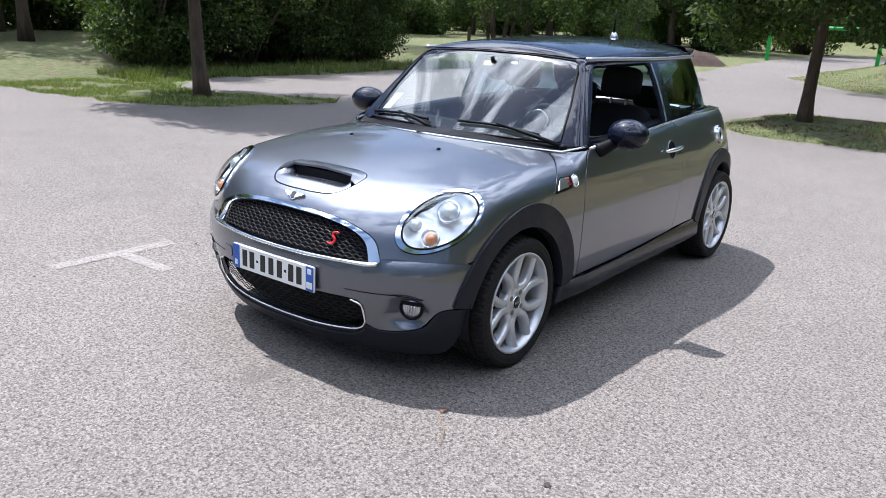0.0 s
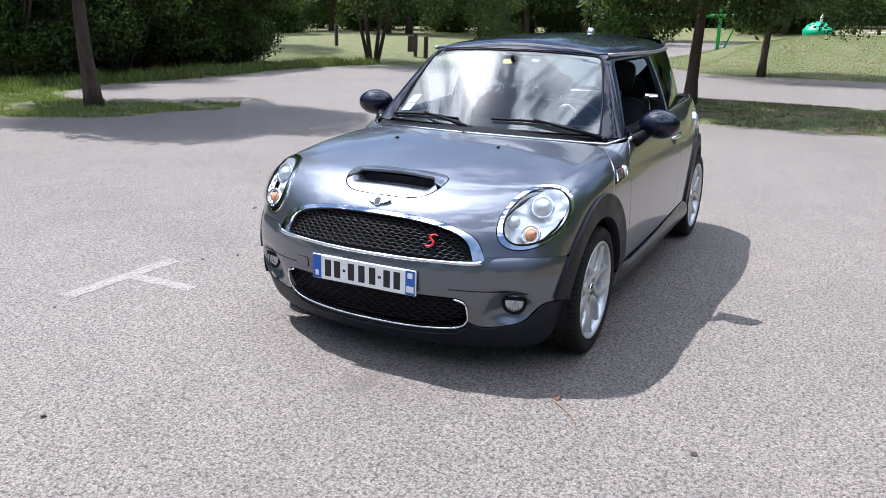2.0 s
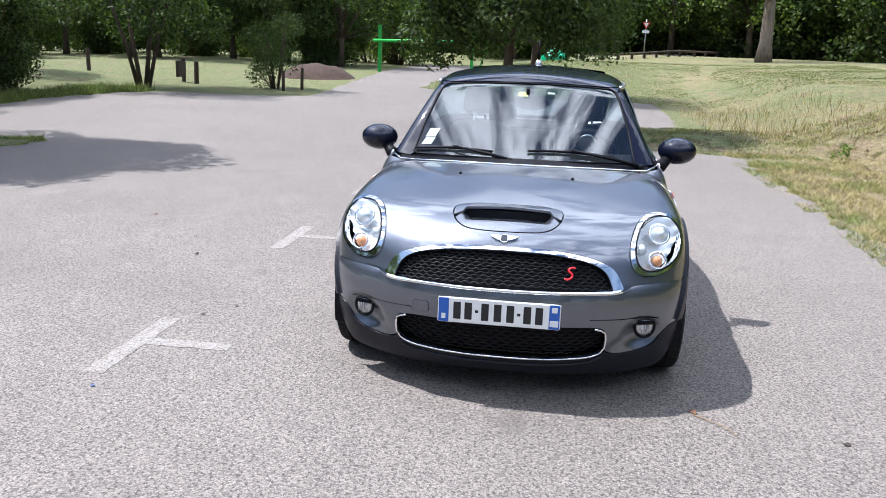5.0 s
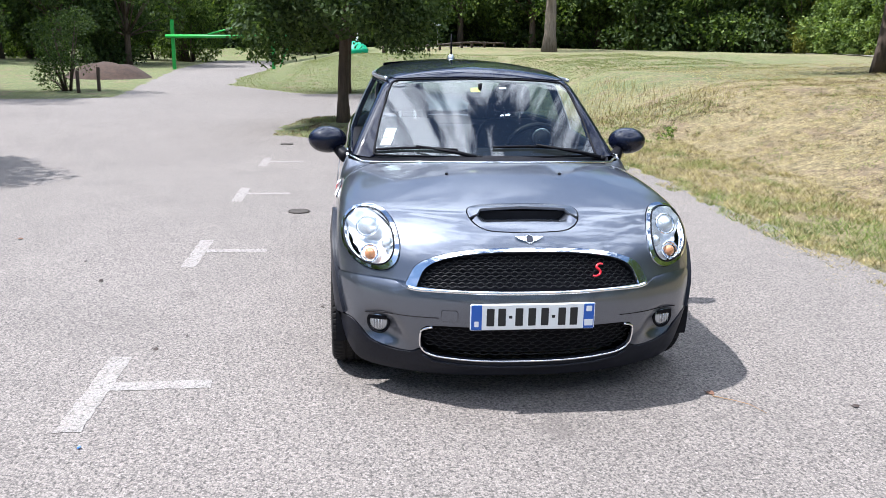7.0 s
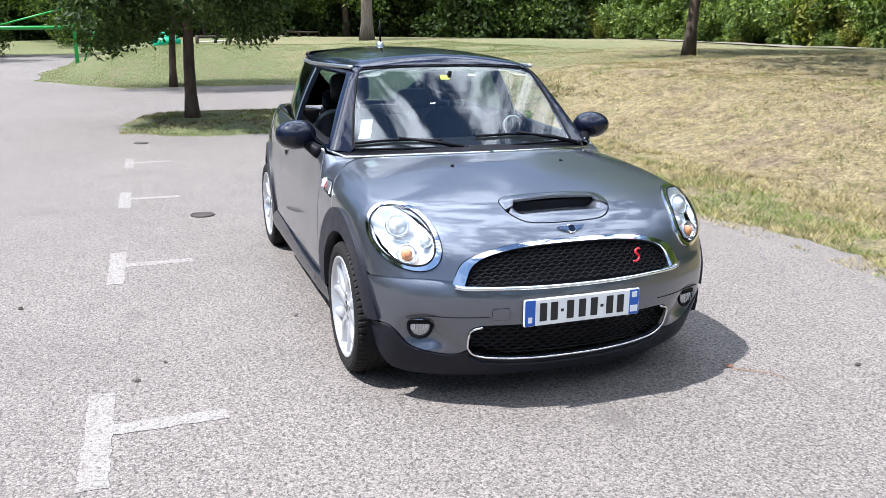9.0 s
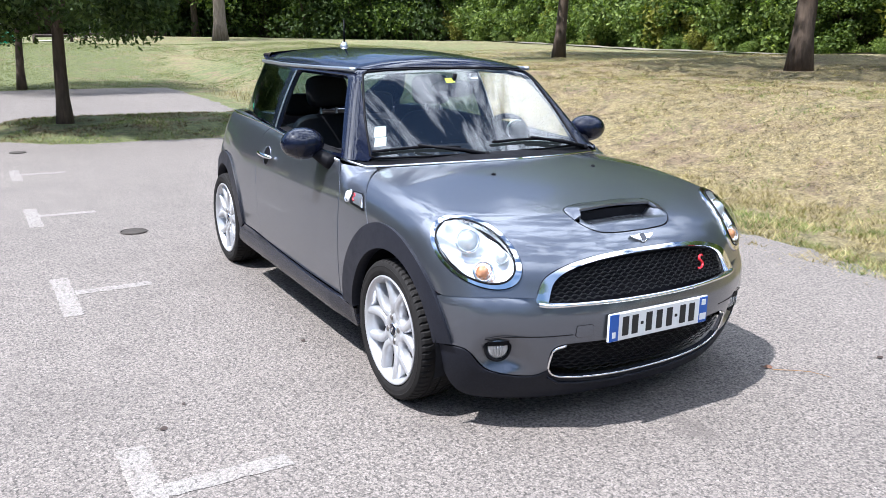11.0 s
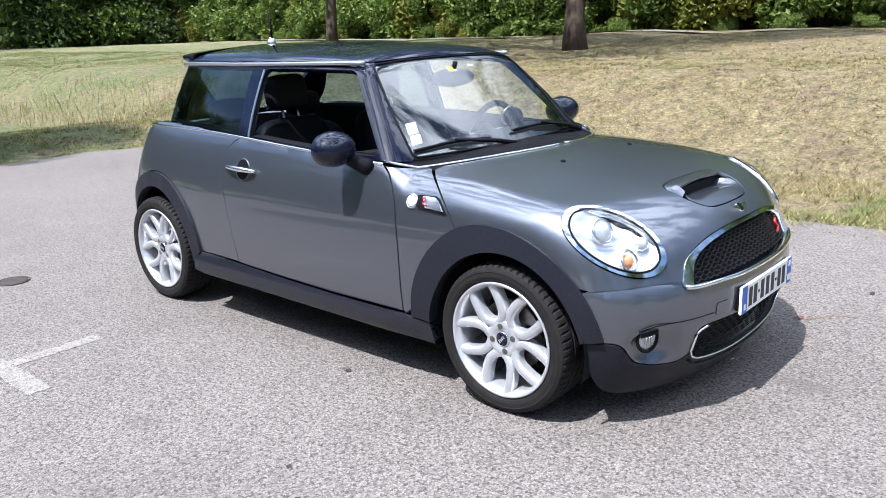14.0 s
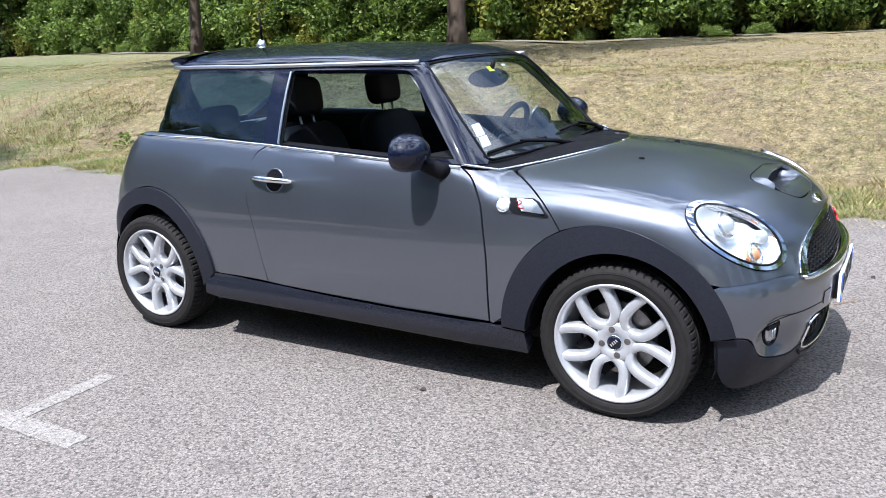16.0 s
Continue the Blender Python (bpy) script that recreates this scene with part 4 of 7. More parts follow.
M_GLASS = glass_material("window_glass", (0.80, 0.88, 0.86), 0.155)
M_TINT = glass_material("tinted_glass", (0.28, 0.40, 0.48), 0.10)
M_LENS = glass_material("clear_lens", (0.95, 0.96, 0.97), 0.05)
M_INSIDE = plain("dark_interior", (0.009, 0.009, 0.011), 0.75, 0, 0.2, 30, 0.1, Specular_IOR_Level=0.12)
M_CLOTH = plain("black_seat_leather", (0.008, 0.008, 0.010), 0.6, 0, 0.2, 60, 0.15, Specular_IOR_Level=0.2)
M_LINER = plain("pale_headliner", (0.42, 0.44, 0.44), 0.9, 0, 0.05, 60, 0.05)
M_AMBER = plain("amber_lens", (0.62, 0.27, 0.12), 0.15, 0, 0.1, 40, 0)
M_PLATE = plain("plate_white", (0.78, 0.78, 0.76), 0.4, 0, 0.03, 20, 0)
M_BLUE = plain("plate_blue", (0.02, 0.10, 0.42), 0.4, 0, 0.05, 20, 0)
M_INK = plain("plate_black", (0.012, 0.012, 0.013), 0.5, 0, 0.1, 20, 0)
M_RED = plain("red_enamel", (0.55, 0.02, 0.03), 0.25, 0, 0.1, 20, 0)
M_WHITE = plain("white_paper", (0.72, 0.74, 0.74), 0.7, 0, 0.04, 20, 0)
M_YELLOW = plain("yellow_sticker", (0.75, 0.72, 0.05), 0.6, 0, 0.05, 20, 0)
M_MIRROR = plain("mirror_glass", (0.9, 0.9, 0.9), 0.02, 1.0, 0.01, 20, 0)

# ---------------------------------------------------------------- car surface
def smax(a, b, k):
    """Smooth maximum: rounds the edge where two surfaces meet."""
    h = np.clip(0.5 + 0.5 * (a - b) / k, 0, 1)
    return b + (a - b) * h + k * h * (1 - h)


def lin(v, *knots):
    """Smooth curve through knots (position, value)."""
    xs = np.array([k[0] for k in knots], float)
    ys = np.array([k[1] for k in knots], float)
    d = np.gradient(ys, xs)
    v = np.clip(v, xs[0], xs[-1])
    i = np.clip(np.searchsorted(xs, v) - 1, 0, len(xs) - 2)
    h = xs[i + 1] - xs[i]
    t = (v - xs[i]) / h
    return (ys[i] * (1 + 2 * t) * (1 - t) ** 2 + d[i] * h * t * (1 - t) ** 2 + ys[i + 1] * t * t * (3 - 2 * t) + d[i + 1] * h * t * t * (t - 1))


def hull_low(x, y, z):
    """Lower body: below zero inside."""
    ay = np.abs(y)
    w = 0.838 - np.where(z < 0.5, 0.03 * (np.maximum(0, 0.5 - z) / 0.3) ** 2, 0.075 * (np.maximum(0, z - 0.5) / 0.45) ** 2.2)
    w = w - 0.034 * (np.maximum(0, x + 0.2) / 0.6) ** 2.4 - 0.085 * (np.maximum(0, -x - 2.0) / 0.9) ** 2.2
    side = ay - w
    f0 = lin(z, (0.12, 0.575), (0.16, 0.603), (0.22, 0.632), (0.30, 0.665), (0.42, 0.688), (0.50, 0.685), (0.58, 0.655), (0.66, 0.622), (0.74, 0.578), (0.85, 0.49))
    front = (x - (f0 - 0.47 * ay ** 2.5)) * 0.95
    front = front + 0.03 * np.exp(-((((ay - 0.615) / 0.08) ** 2 + ((z - 0.335) / 0.062) ** 2) ** 2))
    u = np.clip(x + 0.5, -2.5, 1.4)
    t0 = np.where(u > 0, 0.95 - 0.04 * u - 0.12 * u * u, 0.95 - 0.018 * u)
    top = z - (t0 - (0.13 - 0.055 * np.clip((x + 0.4) / 0.8, 0, 1)) * ay * ay)
    belt = lin(x, (-2.9, 1.005), (-2.4, 1.011), (-2.1, 1.008), (-1.66, 0.989), (-1.144, 0.958), (-0.66, 0.932), (-0.3, 0.915))
    cut = np.clip((-x - 0.50) / 0.12, 0, 1)
    top = top * (1 - cut) + (z - belt) * cut
    r0 = lin(z, (0.2, -2.93), (0.4, -2.985), (0.6, -2.98), (0.8, -2.91), (1.0, -2.80))
    rear = -(x - (r0 + 0.30 * ay ** 2.5))
    f = smax(front, top, 0.13)
    f = smax(f, side, 0.105 - 0.055 * np.clip((-x - 0.45) / 0.25, 0, 1))
    return smax(f, rear, 0.14)


def hull_high(x, y, z):
    """Cabin: below zero inside."""
    ay = np.abs(y)
    yb = 0.755 - np.where(x > -1.4, 0.03 * ((x + 1.4) / 0.75) ** 2, 0.095 * (x + 1.4) ** 2)
    yt = 0.592 - np.where(x > -1.7, 0.06 * ((x + 1.7) / 0.75) ** 2, 0.125 * (x + 1.7) ** 2)
    s = (z - 0.95) / 0.365
    side = (ay - (yb + (yt - yb) * s + 0.012 * np.clip(4 * s * (1 - s), -1, 1))) * 0.91
    screen = (x - (-0.53 - 1.04 * (z - 0.93) - (0.2 - 0.3 * (z - 0.93)) * ay * ay)) * 0.70
    tail = -(x - (-2.66 + 0.44 * (z - 0.99) + 0.18 * ay * ay)) * 0.91
    roof = z - (1.416 - np.where(x > -1.8, 0.045, 0.01) * ((x + 1.8) / 0.85) ** 2 - 0.19 * ay * ay)
    f = smax(screen, side, 0.035)
    f = smax(f, tail, 0.06)
    return np.maximum(smax(f, roof, 0.05), 0.86 - z)


def hull(x, y, z):
    return np.minimum(hull_low(x, y, z), hull_high(x, y, z))


def project(o, d, f=hull, reach=3.0):
    """First places where rays o + s*d meet the surface f (arrays n x 3)."""
    o, d = np.asarray(o, float), np.asarray(d, float)
    s = np.zeros(len(o))
    lo = np.zeros(len(o))
    done = np.zeros(len(o), bool)
    for k in range(160):
        p = o + d * s[:, None]
        v = f(p[:, 0], p[:, 1], p[:, 2])
        done |= v < 0
        lo = np.where(done, lo, s)
        s = np.where(done, s, np.minimum(reach, s + np.maximum(v * 0.5, 0.004)))
        if (done | (s >= reach)).all():
            break
    hi = s
    for k in range(26):
        m = (lo + hi) / 2
        p = o + d * m[:, None]
        v = f(p[:, 0], p[:, 1], p[:, 2])
        lo, hi = np.where(v > 0, m, lo), np.where(v > 0, hi, m)
    return o + d * hi[:, None], done


def slope(p, f=hull, e=2e-3):
    g = np.stack([f(*(p + np.eye(3)[i] * e).T) - f(*(p - np.eye(3)[i] * e).T) for i in range(3)], 1)
    return g / (np.linalg.norm(g, axis=1)[:, None] + 1e-12)


class Ball:
    """Flat map round an axis, seen from a centre inside the car."""

    def __init__(self, centre, axis, scale=0.7):
        self.c, a = np.array(centre, float), Vector(axis).normalized()
        e1 = Vector((0, 0, 1)).cross(a).normalized()
        self.a, self.e1, self.e2, self.k = np.array(a), np.array(e1), np.array(a.cross(e1)), scale

    def flat(self, p):
        v = np.asarray(p, float) - self.c
        v /= np.linalg.norm(v, axis=1)[:, None]
        th = np.arccos(np.clip(v @ self.a, -1, 1))
        q = np.stack([v @ self.e1, v @ self.e2], 1)
        return q / (np.linalg.norm(q, axis=1)[:, None] + 1e-12) * th[:, None] * self.k

    def rays(self, q):
        th = np.linalg.norm(q, axis=1) / self.k
        u = q / (np.linalg.norm(q, axis=1)[:, None] + 1e-12)
        d = self.a * np.cos(th)[:, None] + (u[:, :1] * self.e1 + u[:, 1:] * self.e2) * np.sin(th)[:, None]
        return self.c + d * 1.6, -d


class Beam:
    """Parallel map along a direction."""

    def __init__(self, way, up=(0, 0, 1)):
        d = Vector(way).normalized()
        e1 = d.cross(Vector(up)).normalized()
        self.d, self.e1, self.e2 = np.array(d), np.array(e1), np.array(e1.cross(d))

    def flat(self, p):
        p = np.asarray(p, float)
        return np.stack([p @ self.e1, p @ self.e2], 1)

    def rays(self, q):
        o = q[:, :1] * self.e1 + q[:, 1:] * self.e2 - self.d * 3.2 + self.d * (self.d @ np.array([-1.2, 0, 0.7]))
        return o, np.tile(self.d, (len(q), 1))


def spline(pts, n=8, closed=False):
    """Smooth curve through the points."""
    p = [np.array(a, float) for a in pts]
    m = len(p)
    out = []
    for i in range(m if closed else m - 1):
        p0 = p[(i - 1) % m] if closed or i > 0 else 2 * p[0] - p[1]
        p1, p2 = p[i], p[(i + 1) % m]
        p3 = p[(i + 2) % m] if closed or i < m - 2 else 2 * p[-1] - p[-2]
        for k in range(n):
            t = k / n
            out.append(0.5 * (2 * p1 + (p2 - p0) * t + (2 * p0 - 5 * p1 + 4 * p2 - p3) * t * t + (3 * p1 - p0 - 3 * p2 + p3) * t ** 3))
    if not closed:
        out.append(p[-1])
    return out


def mirrored(half):
    """A closed outline from its half on the right side (first and last point on the middle line)."""
    h = [np.array(p, float) for p in half]
    return h + [p * np.array([1, -1, 1]) for p in h[::-1][1:-1]]


def even(poly, step):
    """Closed polygon resampled in even steps, corners kept."""
    out = []
    m = len(poly)
    for i in range(m):
        a, b = poly[i], poly[(i + 1) % m]
        d = float(np.linalg.norm(b - a))
        if d < 1e-6:
            continue
        k = max(1, int(round(d / step)))
        out += [a + (b - a) * j / k for j in range(k)]
    keep = [out[0]]
    for p in out[1:]:
        if np.linalg.norm(p - keep[-1]) > step * 0.35:
            keep.append(p)
    if np.linalg.norm(keep[-1] - keep[0]) < step * 0.35:
        keep.pop()
    return np.array(keep)


def shrink(poly, g):
    a = np.roll(poly, 1, 0)
    b = np.roll(poly, -1, 0)
    area = np.sum(poly[:, 0] * b[:, 1] - b[:, 0] * poly[:, 1])
    t = b - a
    t /= np.linalg.norm(t, axis=1)[:, None] + 1e-12
    n = np.stack([-t[:, 1], t[:, 0]], 1) * (1 if area > 0 else -1)
    return poly + n * g


def sheet(name, view, outline, material, parent, holes=(), step=0.03, edge=0.015, gap=0.0025, lift=0.0, depth=0.014, f=None, label=""):
    """A panel cut from the car's surface: outline and holes are 3D points near it."""
    from mathutils import geometry
    f = f or hull
    rim = shrink(even(view.flat(np.array(outline)), edge), gap)
    cuts = [shrink(even(view.flat(np.array(h)), edge), -gap) for h in holes]
    lo, hi = rim.min(0), rim.max(0)
    gx, gy = np.meshgrid(np.arange(lo[0], hi[0], step), np.arange(lo[1], hi[1], step))
    g = np.stack([gx.ravel(), gy.ravel()], 1)
    ok = inside([tuple(p) for p in rim], g[:, 0], g[:, 1])
    for c in cuts:
        ok &= ~inside([tuple(p) for p in c], g[:, 0], g[:, 1])
    g = g[ok]
    allb = np.concatenate([rim] + cuts)
    if len(g):
        dist = np.min(np.linalg.norm(g[:, None] - allb[None], axis=2), 1)
        g = g[dist > edge * 0.6]
    pts = np.concatenate([allb, g])
    ed, k = [], 0
    for loop in [rim] + cuts:
        ed += [(k + i, k + (i + 1) % len(loop)) for i in range(len(loop))]
        k += len(loop)
    vs, _, fs, _, _, _ = geometry.delaunay_2d_cdt([Vector(p) for p in pts], ed, [], 0, 1e-5)
    q = np.array([(v.x, v.y) for v in vs])
    fs = np.array([tuple(t) for t in fs if len(t) == 3])
    cen = q[fs].mean(1)
    ok = inside([tuple(p) for p in rim], cen[:, 0], cen[:, 1])
    for c in cuts:
        ok &= ~inside([tuple(p) for p in c], cen[:, 0], cen[:, 1])
    fs = fs[ok]
    used = np.unique(fs)
    re = -np.ones(len(q), int)
    re[used] = np.arange(len(used))
    q, fs = q[used], re[fs]
    o, d = view.rays(q)
    p, hit = project(o, d, f, 6.0)
    n = slope(p, f)
    h = lift(p) if callable(lift) else lift
    p = p + n * (h[:, None] if hasattr(h, "__len__") else h)
    fn = np.cross(p[fs[:, 1]] - p[fs[:, 0]], p[fs[:, 2]] - p[fs[:, 0]])
    flip = np.sum(fn * n[fs[:, 0]], 1) < 0
    fs[flip] = fs[flip][:, ::-1]
    if callable(lift):
        fn = np.cross(p[fs[:, 1]] - p[fs[:, 0]], p[fs[:, 2]] - p[fs[:, 0]])
        n = np.zeros_like(p)
        for j in range(3):
            np.add.at(n, fs[:, j], fn)
        n /= np.linalg.norm(n, axis=1)[:, None] + 1e-12
    verts, faces, loopn = [tuple(v) for v in p], [tuple(t) for t in fs], [tuple(n[i]) for t in fs for i in t]
    if depth:
        seen = {}
        for t in fs:
            for a, b in ((t[0], t[1]), (t[1], t[2]), (t[2], t[0])):
                seen[(a, b)] = True
        for a, b in list(seen):
            if (b, a) not in seen:
                base = len(verts)
                verts += [tuple(p[a]), tuple(p[b]), tuple(p[b] - n[b] * depth), tuple(p[a] - n[a] * depth)]
                faces.append((base + 1, base, base + 3, base + 2))
                fnm = np.cross(p[a] - p[b], -n[a])
                fnm = fnm / (np.linalg.norm(fnm) + 1e-12)
                loopn += [tuple(n[b] * 0.4 + fnm), tuple(n[a] * 0.4 + fnm), tuple(fnm), tuple(fnm)]
    me = bpy.data.meshes.new(name)
    me.from_pydata(verts, [], [tuple(int(i) for i in t) for t in faces])
    me.materials.append(material)
    me.shade_smooth()
    ln = np.array(loopn)
    ln /= np.linalg.norm(ln, axis=1)[:, None] + 1e-12
    me.normals_split_custom_set([tuple(v) for v in ln])
    ob = new(name, me)
    ob.parent = parent
    if label:
        ob["label"] = label
    return ob


def on_hull(pts, view, f=None, lift=0.0):
    p, hit = project(*view.rays(view.flat(np.array(pts))), f or hull, 6.0)
    p = p[hit]
    return p + slope(p, f or hull) * lift


def strip(name, pts, r, material, parent, seg=8, label="", flat=1.0):
    bm = bmesh.new()
    tube(bm, [tuple(p) for p in pts], r, seg)
    return part(name, bm, material, parent, label, True)


def lathe(bm, prof, axis_at, seg=64, side=1, wobble=None):
    """Turn a profile of (radius, offset) about a wheel's axle; offset runs outwards."""
    x0, y0, z0 = axis_at
    rings = []
    for r, off in prof:
        ring = []
        for k in range(seg):
            a = 2 * math.pi * k / seg
            rr = r if wobble is None else wobble(r, off, k, seg)
            ring.append(bm.verts.new((x0 + rr * math.cos(a), y0 + side * off, z0 + rr * math.sin(a))))
        rings.append(ring)
    for a, b in zip(rings, rings[1:]):
        for k in range(seg):
            fv = (a[k], a[(k + 1) % seg], b[(k + 1) % seg], b[k])
            bm.faces.new(fv if side > 0 else fv[::-1])
    return rings


def disc(bm, centre, normal, r, seg=24, thick=0.004, rx=None):
    """A short round slab."""
    z = Vector(normal).normalized()
    m = Matrix.Translation(centre) @ z.to_track_quat("Z", "Y").to_matrix().to_4x4()
    r0 = bmesh.ops.create_cone(bm, cap_ends=True, segments=seg, radius1=r, radius2=r * 0.94, depth=thick)
    bmesh.ops.transform(bm, matrix=m @ Matrix.Diagonal((1 if rx is None else rx / r, 1, 1, 1)), verts=r0["verts"])


def ball(bm, centre, radii, rot=(0, 0, 0), u=24, v=16):
    r0 = bmesh.ops.create_uvsphere(bm, u_segments=u, v_segments=v, radius=1.0)
    bmesh.ops.transform(bm, matrix=pose(*centre, *rot) @ Matrix.Diagonal((*radii, 1)), verts=r0["verts"])


def ring(bm, centre, normal, R, r, seg=40, sec=10, squash=1.0):
    z = Vector(normal).normalized()
    m = Matrix.Translation(centre) @ z.to_track_quat("Z", "Y").to_matrix().to_4x4()
    rows = []
    for i in range(seg):
        a = 2 * math.pi * i / seg
        rows.append([bm.verts.new(m @ Vector(((R + r * math.cos(b)) * math.cos(a), (R + r * math.cos(b)) * math.sin(a) * squash, r * math.sin(b)))) for b in [2 * math.pi * j / sec for j in range(sec)]])
    for i in range(seg):
        for j in range(sec):
            bm.faces.new((rows[i][j], rows[(i + 1) % seg][j], rows[(i + 1) % seg][(j + 1) % sec], rows[i][(j + 1) % sec]))


car = thing("car", "grey metallic three-door hatchback with black roof and open windows", "car")


def flipped(pts, s):
    """Points given for the right side (y below zero), for side s."""
    return [np.array(p, float) * np.array([1, -s, 1]) for p in pts]


def arc_pts(cx, r_of, a0, a1, n, y=-0.83, cz=0.305):
    out = []
    for i in range(n):
        a = a0 + (a1 - a0) * i / (n - 1)
        r = r_of(a)
        out.append((cx + r * math.cos(radians(a)), y, cz + r * math.sin(radians(a))))
    return out


def arch_out(a):
    """Outer edge of the front arch cladding, by angle."""
    return 0.418 + 0.042 * smooth01(60, 130, a)


FRONT = Ball((-0.15, 0, 0.42), (0.72, 0, 0.69))
NOSE = Ball((-0.15, 0, 0.42), (1, 0, 0.02))
HOOD_REAR = [(-0.25 - 0.57 * y * y, -y, 0.93) for y in (0, 0.1, 0.2, 0.3, 0.4, 0.5, 0.58, 0.634)]
HOOD_SEAM = [(-0.480, -0.636, 0.898), (-0.41, -0.712, 0.877), (-0.318, -0.782, 0.826), (-0.26, -0.812, 0.77), (-0.216, -0.824, 0.708)]
BUMPER_TOP = [(0.36, -0.775, 0.545), (0.42, -0.735, 0.549), (0.481, -0.677, 0.553), (0.576, -0.519, 0.553)]
GRILLE_OUT = [(0.577, -0.517, 0.552), (0.567, -0.478, 0.618), (0.574, -0.41, 0.655), (0.58, -0.30, 0.679), (0.587, -0.16, 0.692), (0.592, 0, 0.696)]
GRILLE_IN = [(0.595, -0.474, 0.536), (0.59, -0.445, 0.608), (0.592, -0.383, 0.647), (0.60, -0.277, 0.671), (0.607, -0.15, 0.683), (0.61, 0, 0.6865)]
GRILLE_BASE = [(0.677, 0, 0.522), (0.668, -0.2, 0.523), (0.64, -0.37, 0.526), (0.608, -0.466, 0.522), (0.587, -0.515, 0.529)]


def snap(pts):
    """Bring points onto the car's surface along its slope."""
    p = np.array(pts, float)
    for _ in range(6):
        v = hull(p[:, 0], p[:, 1], p[:, 2])
        g = np.stack([(hull(*(p + d).T) - hull(*(p - d).T)) / 0.004 for d in np.eye(3) * 0.002], 1)
        p = p - g * (v / (np.sum(g * g, 1) + 1e-9))[:, None]
    return [q for q in p]


HOOD_SEAM = snap(spline(HOOD_SEAM, 5))
BUMPER_TOP = snap(BUMPER_TOP)
GRILLE_OUT, GRILLE_IN, GRILLE_BASE = snap(GRILLE_OUT), snap(GRILLE_IN), snap(GRILLE_BASE)


def headlight_ring(k, s, dz=0.0):
    c, u, v = Vector((0.378, -0.655, 0.705)), Vector((-0.135, -0.015, 0.116)), Vector((0.085, 0.121, 0.008))
    out = []
    for i in range(48):
        a = 2 * math.pi * i / 48
        p = c + u * (k * math.cos(a)) + v * (k * math.sin(a))
        out.append(np.array((p.x, p.y * -s, p.z)))
    return out


SCOOP_OUT = spline([(0.325, 0, 0.83), (0.328, -0.15, 0.83), (0.345, -0.222, 0.82), (0.40, -0.245, 0.81), (0.475, -0.225, 0.78), (0.515, -0.17, 0.755), (0.53, -0.08, 0.75), (0.532, 0, 0.75)], 4)


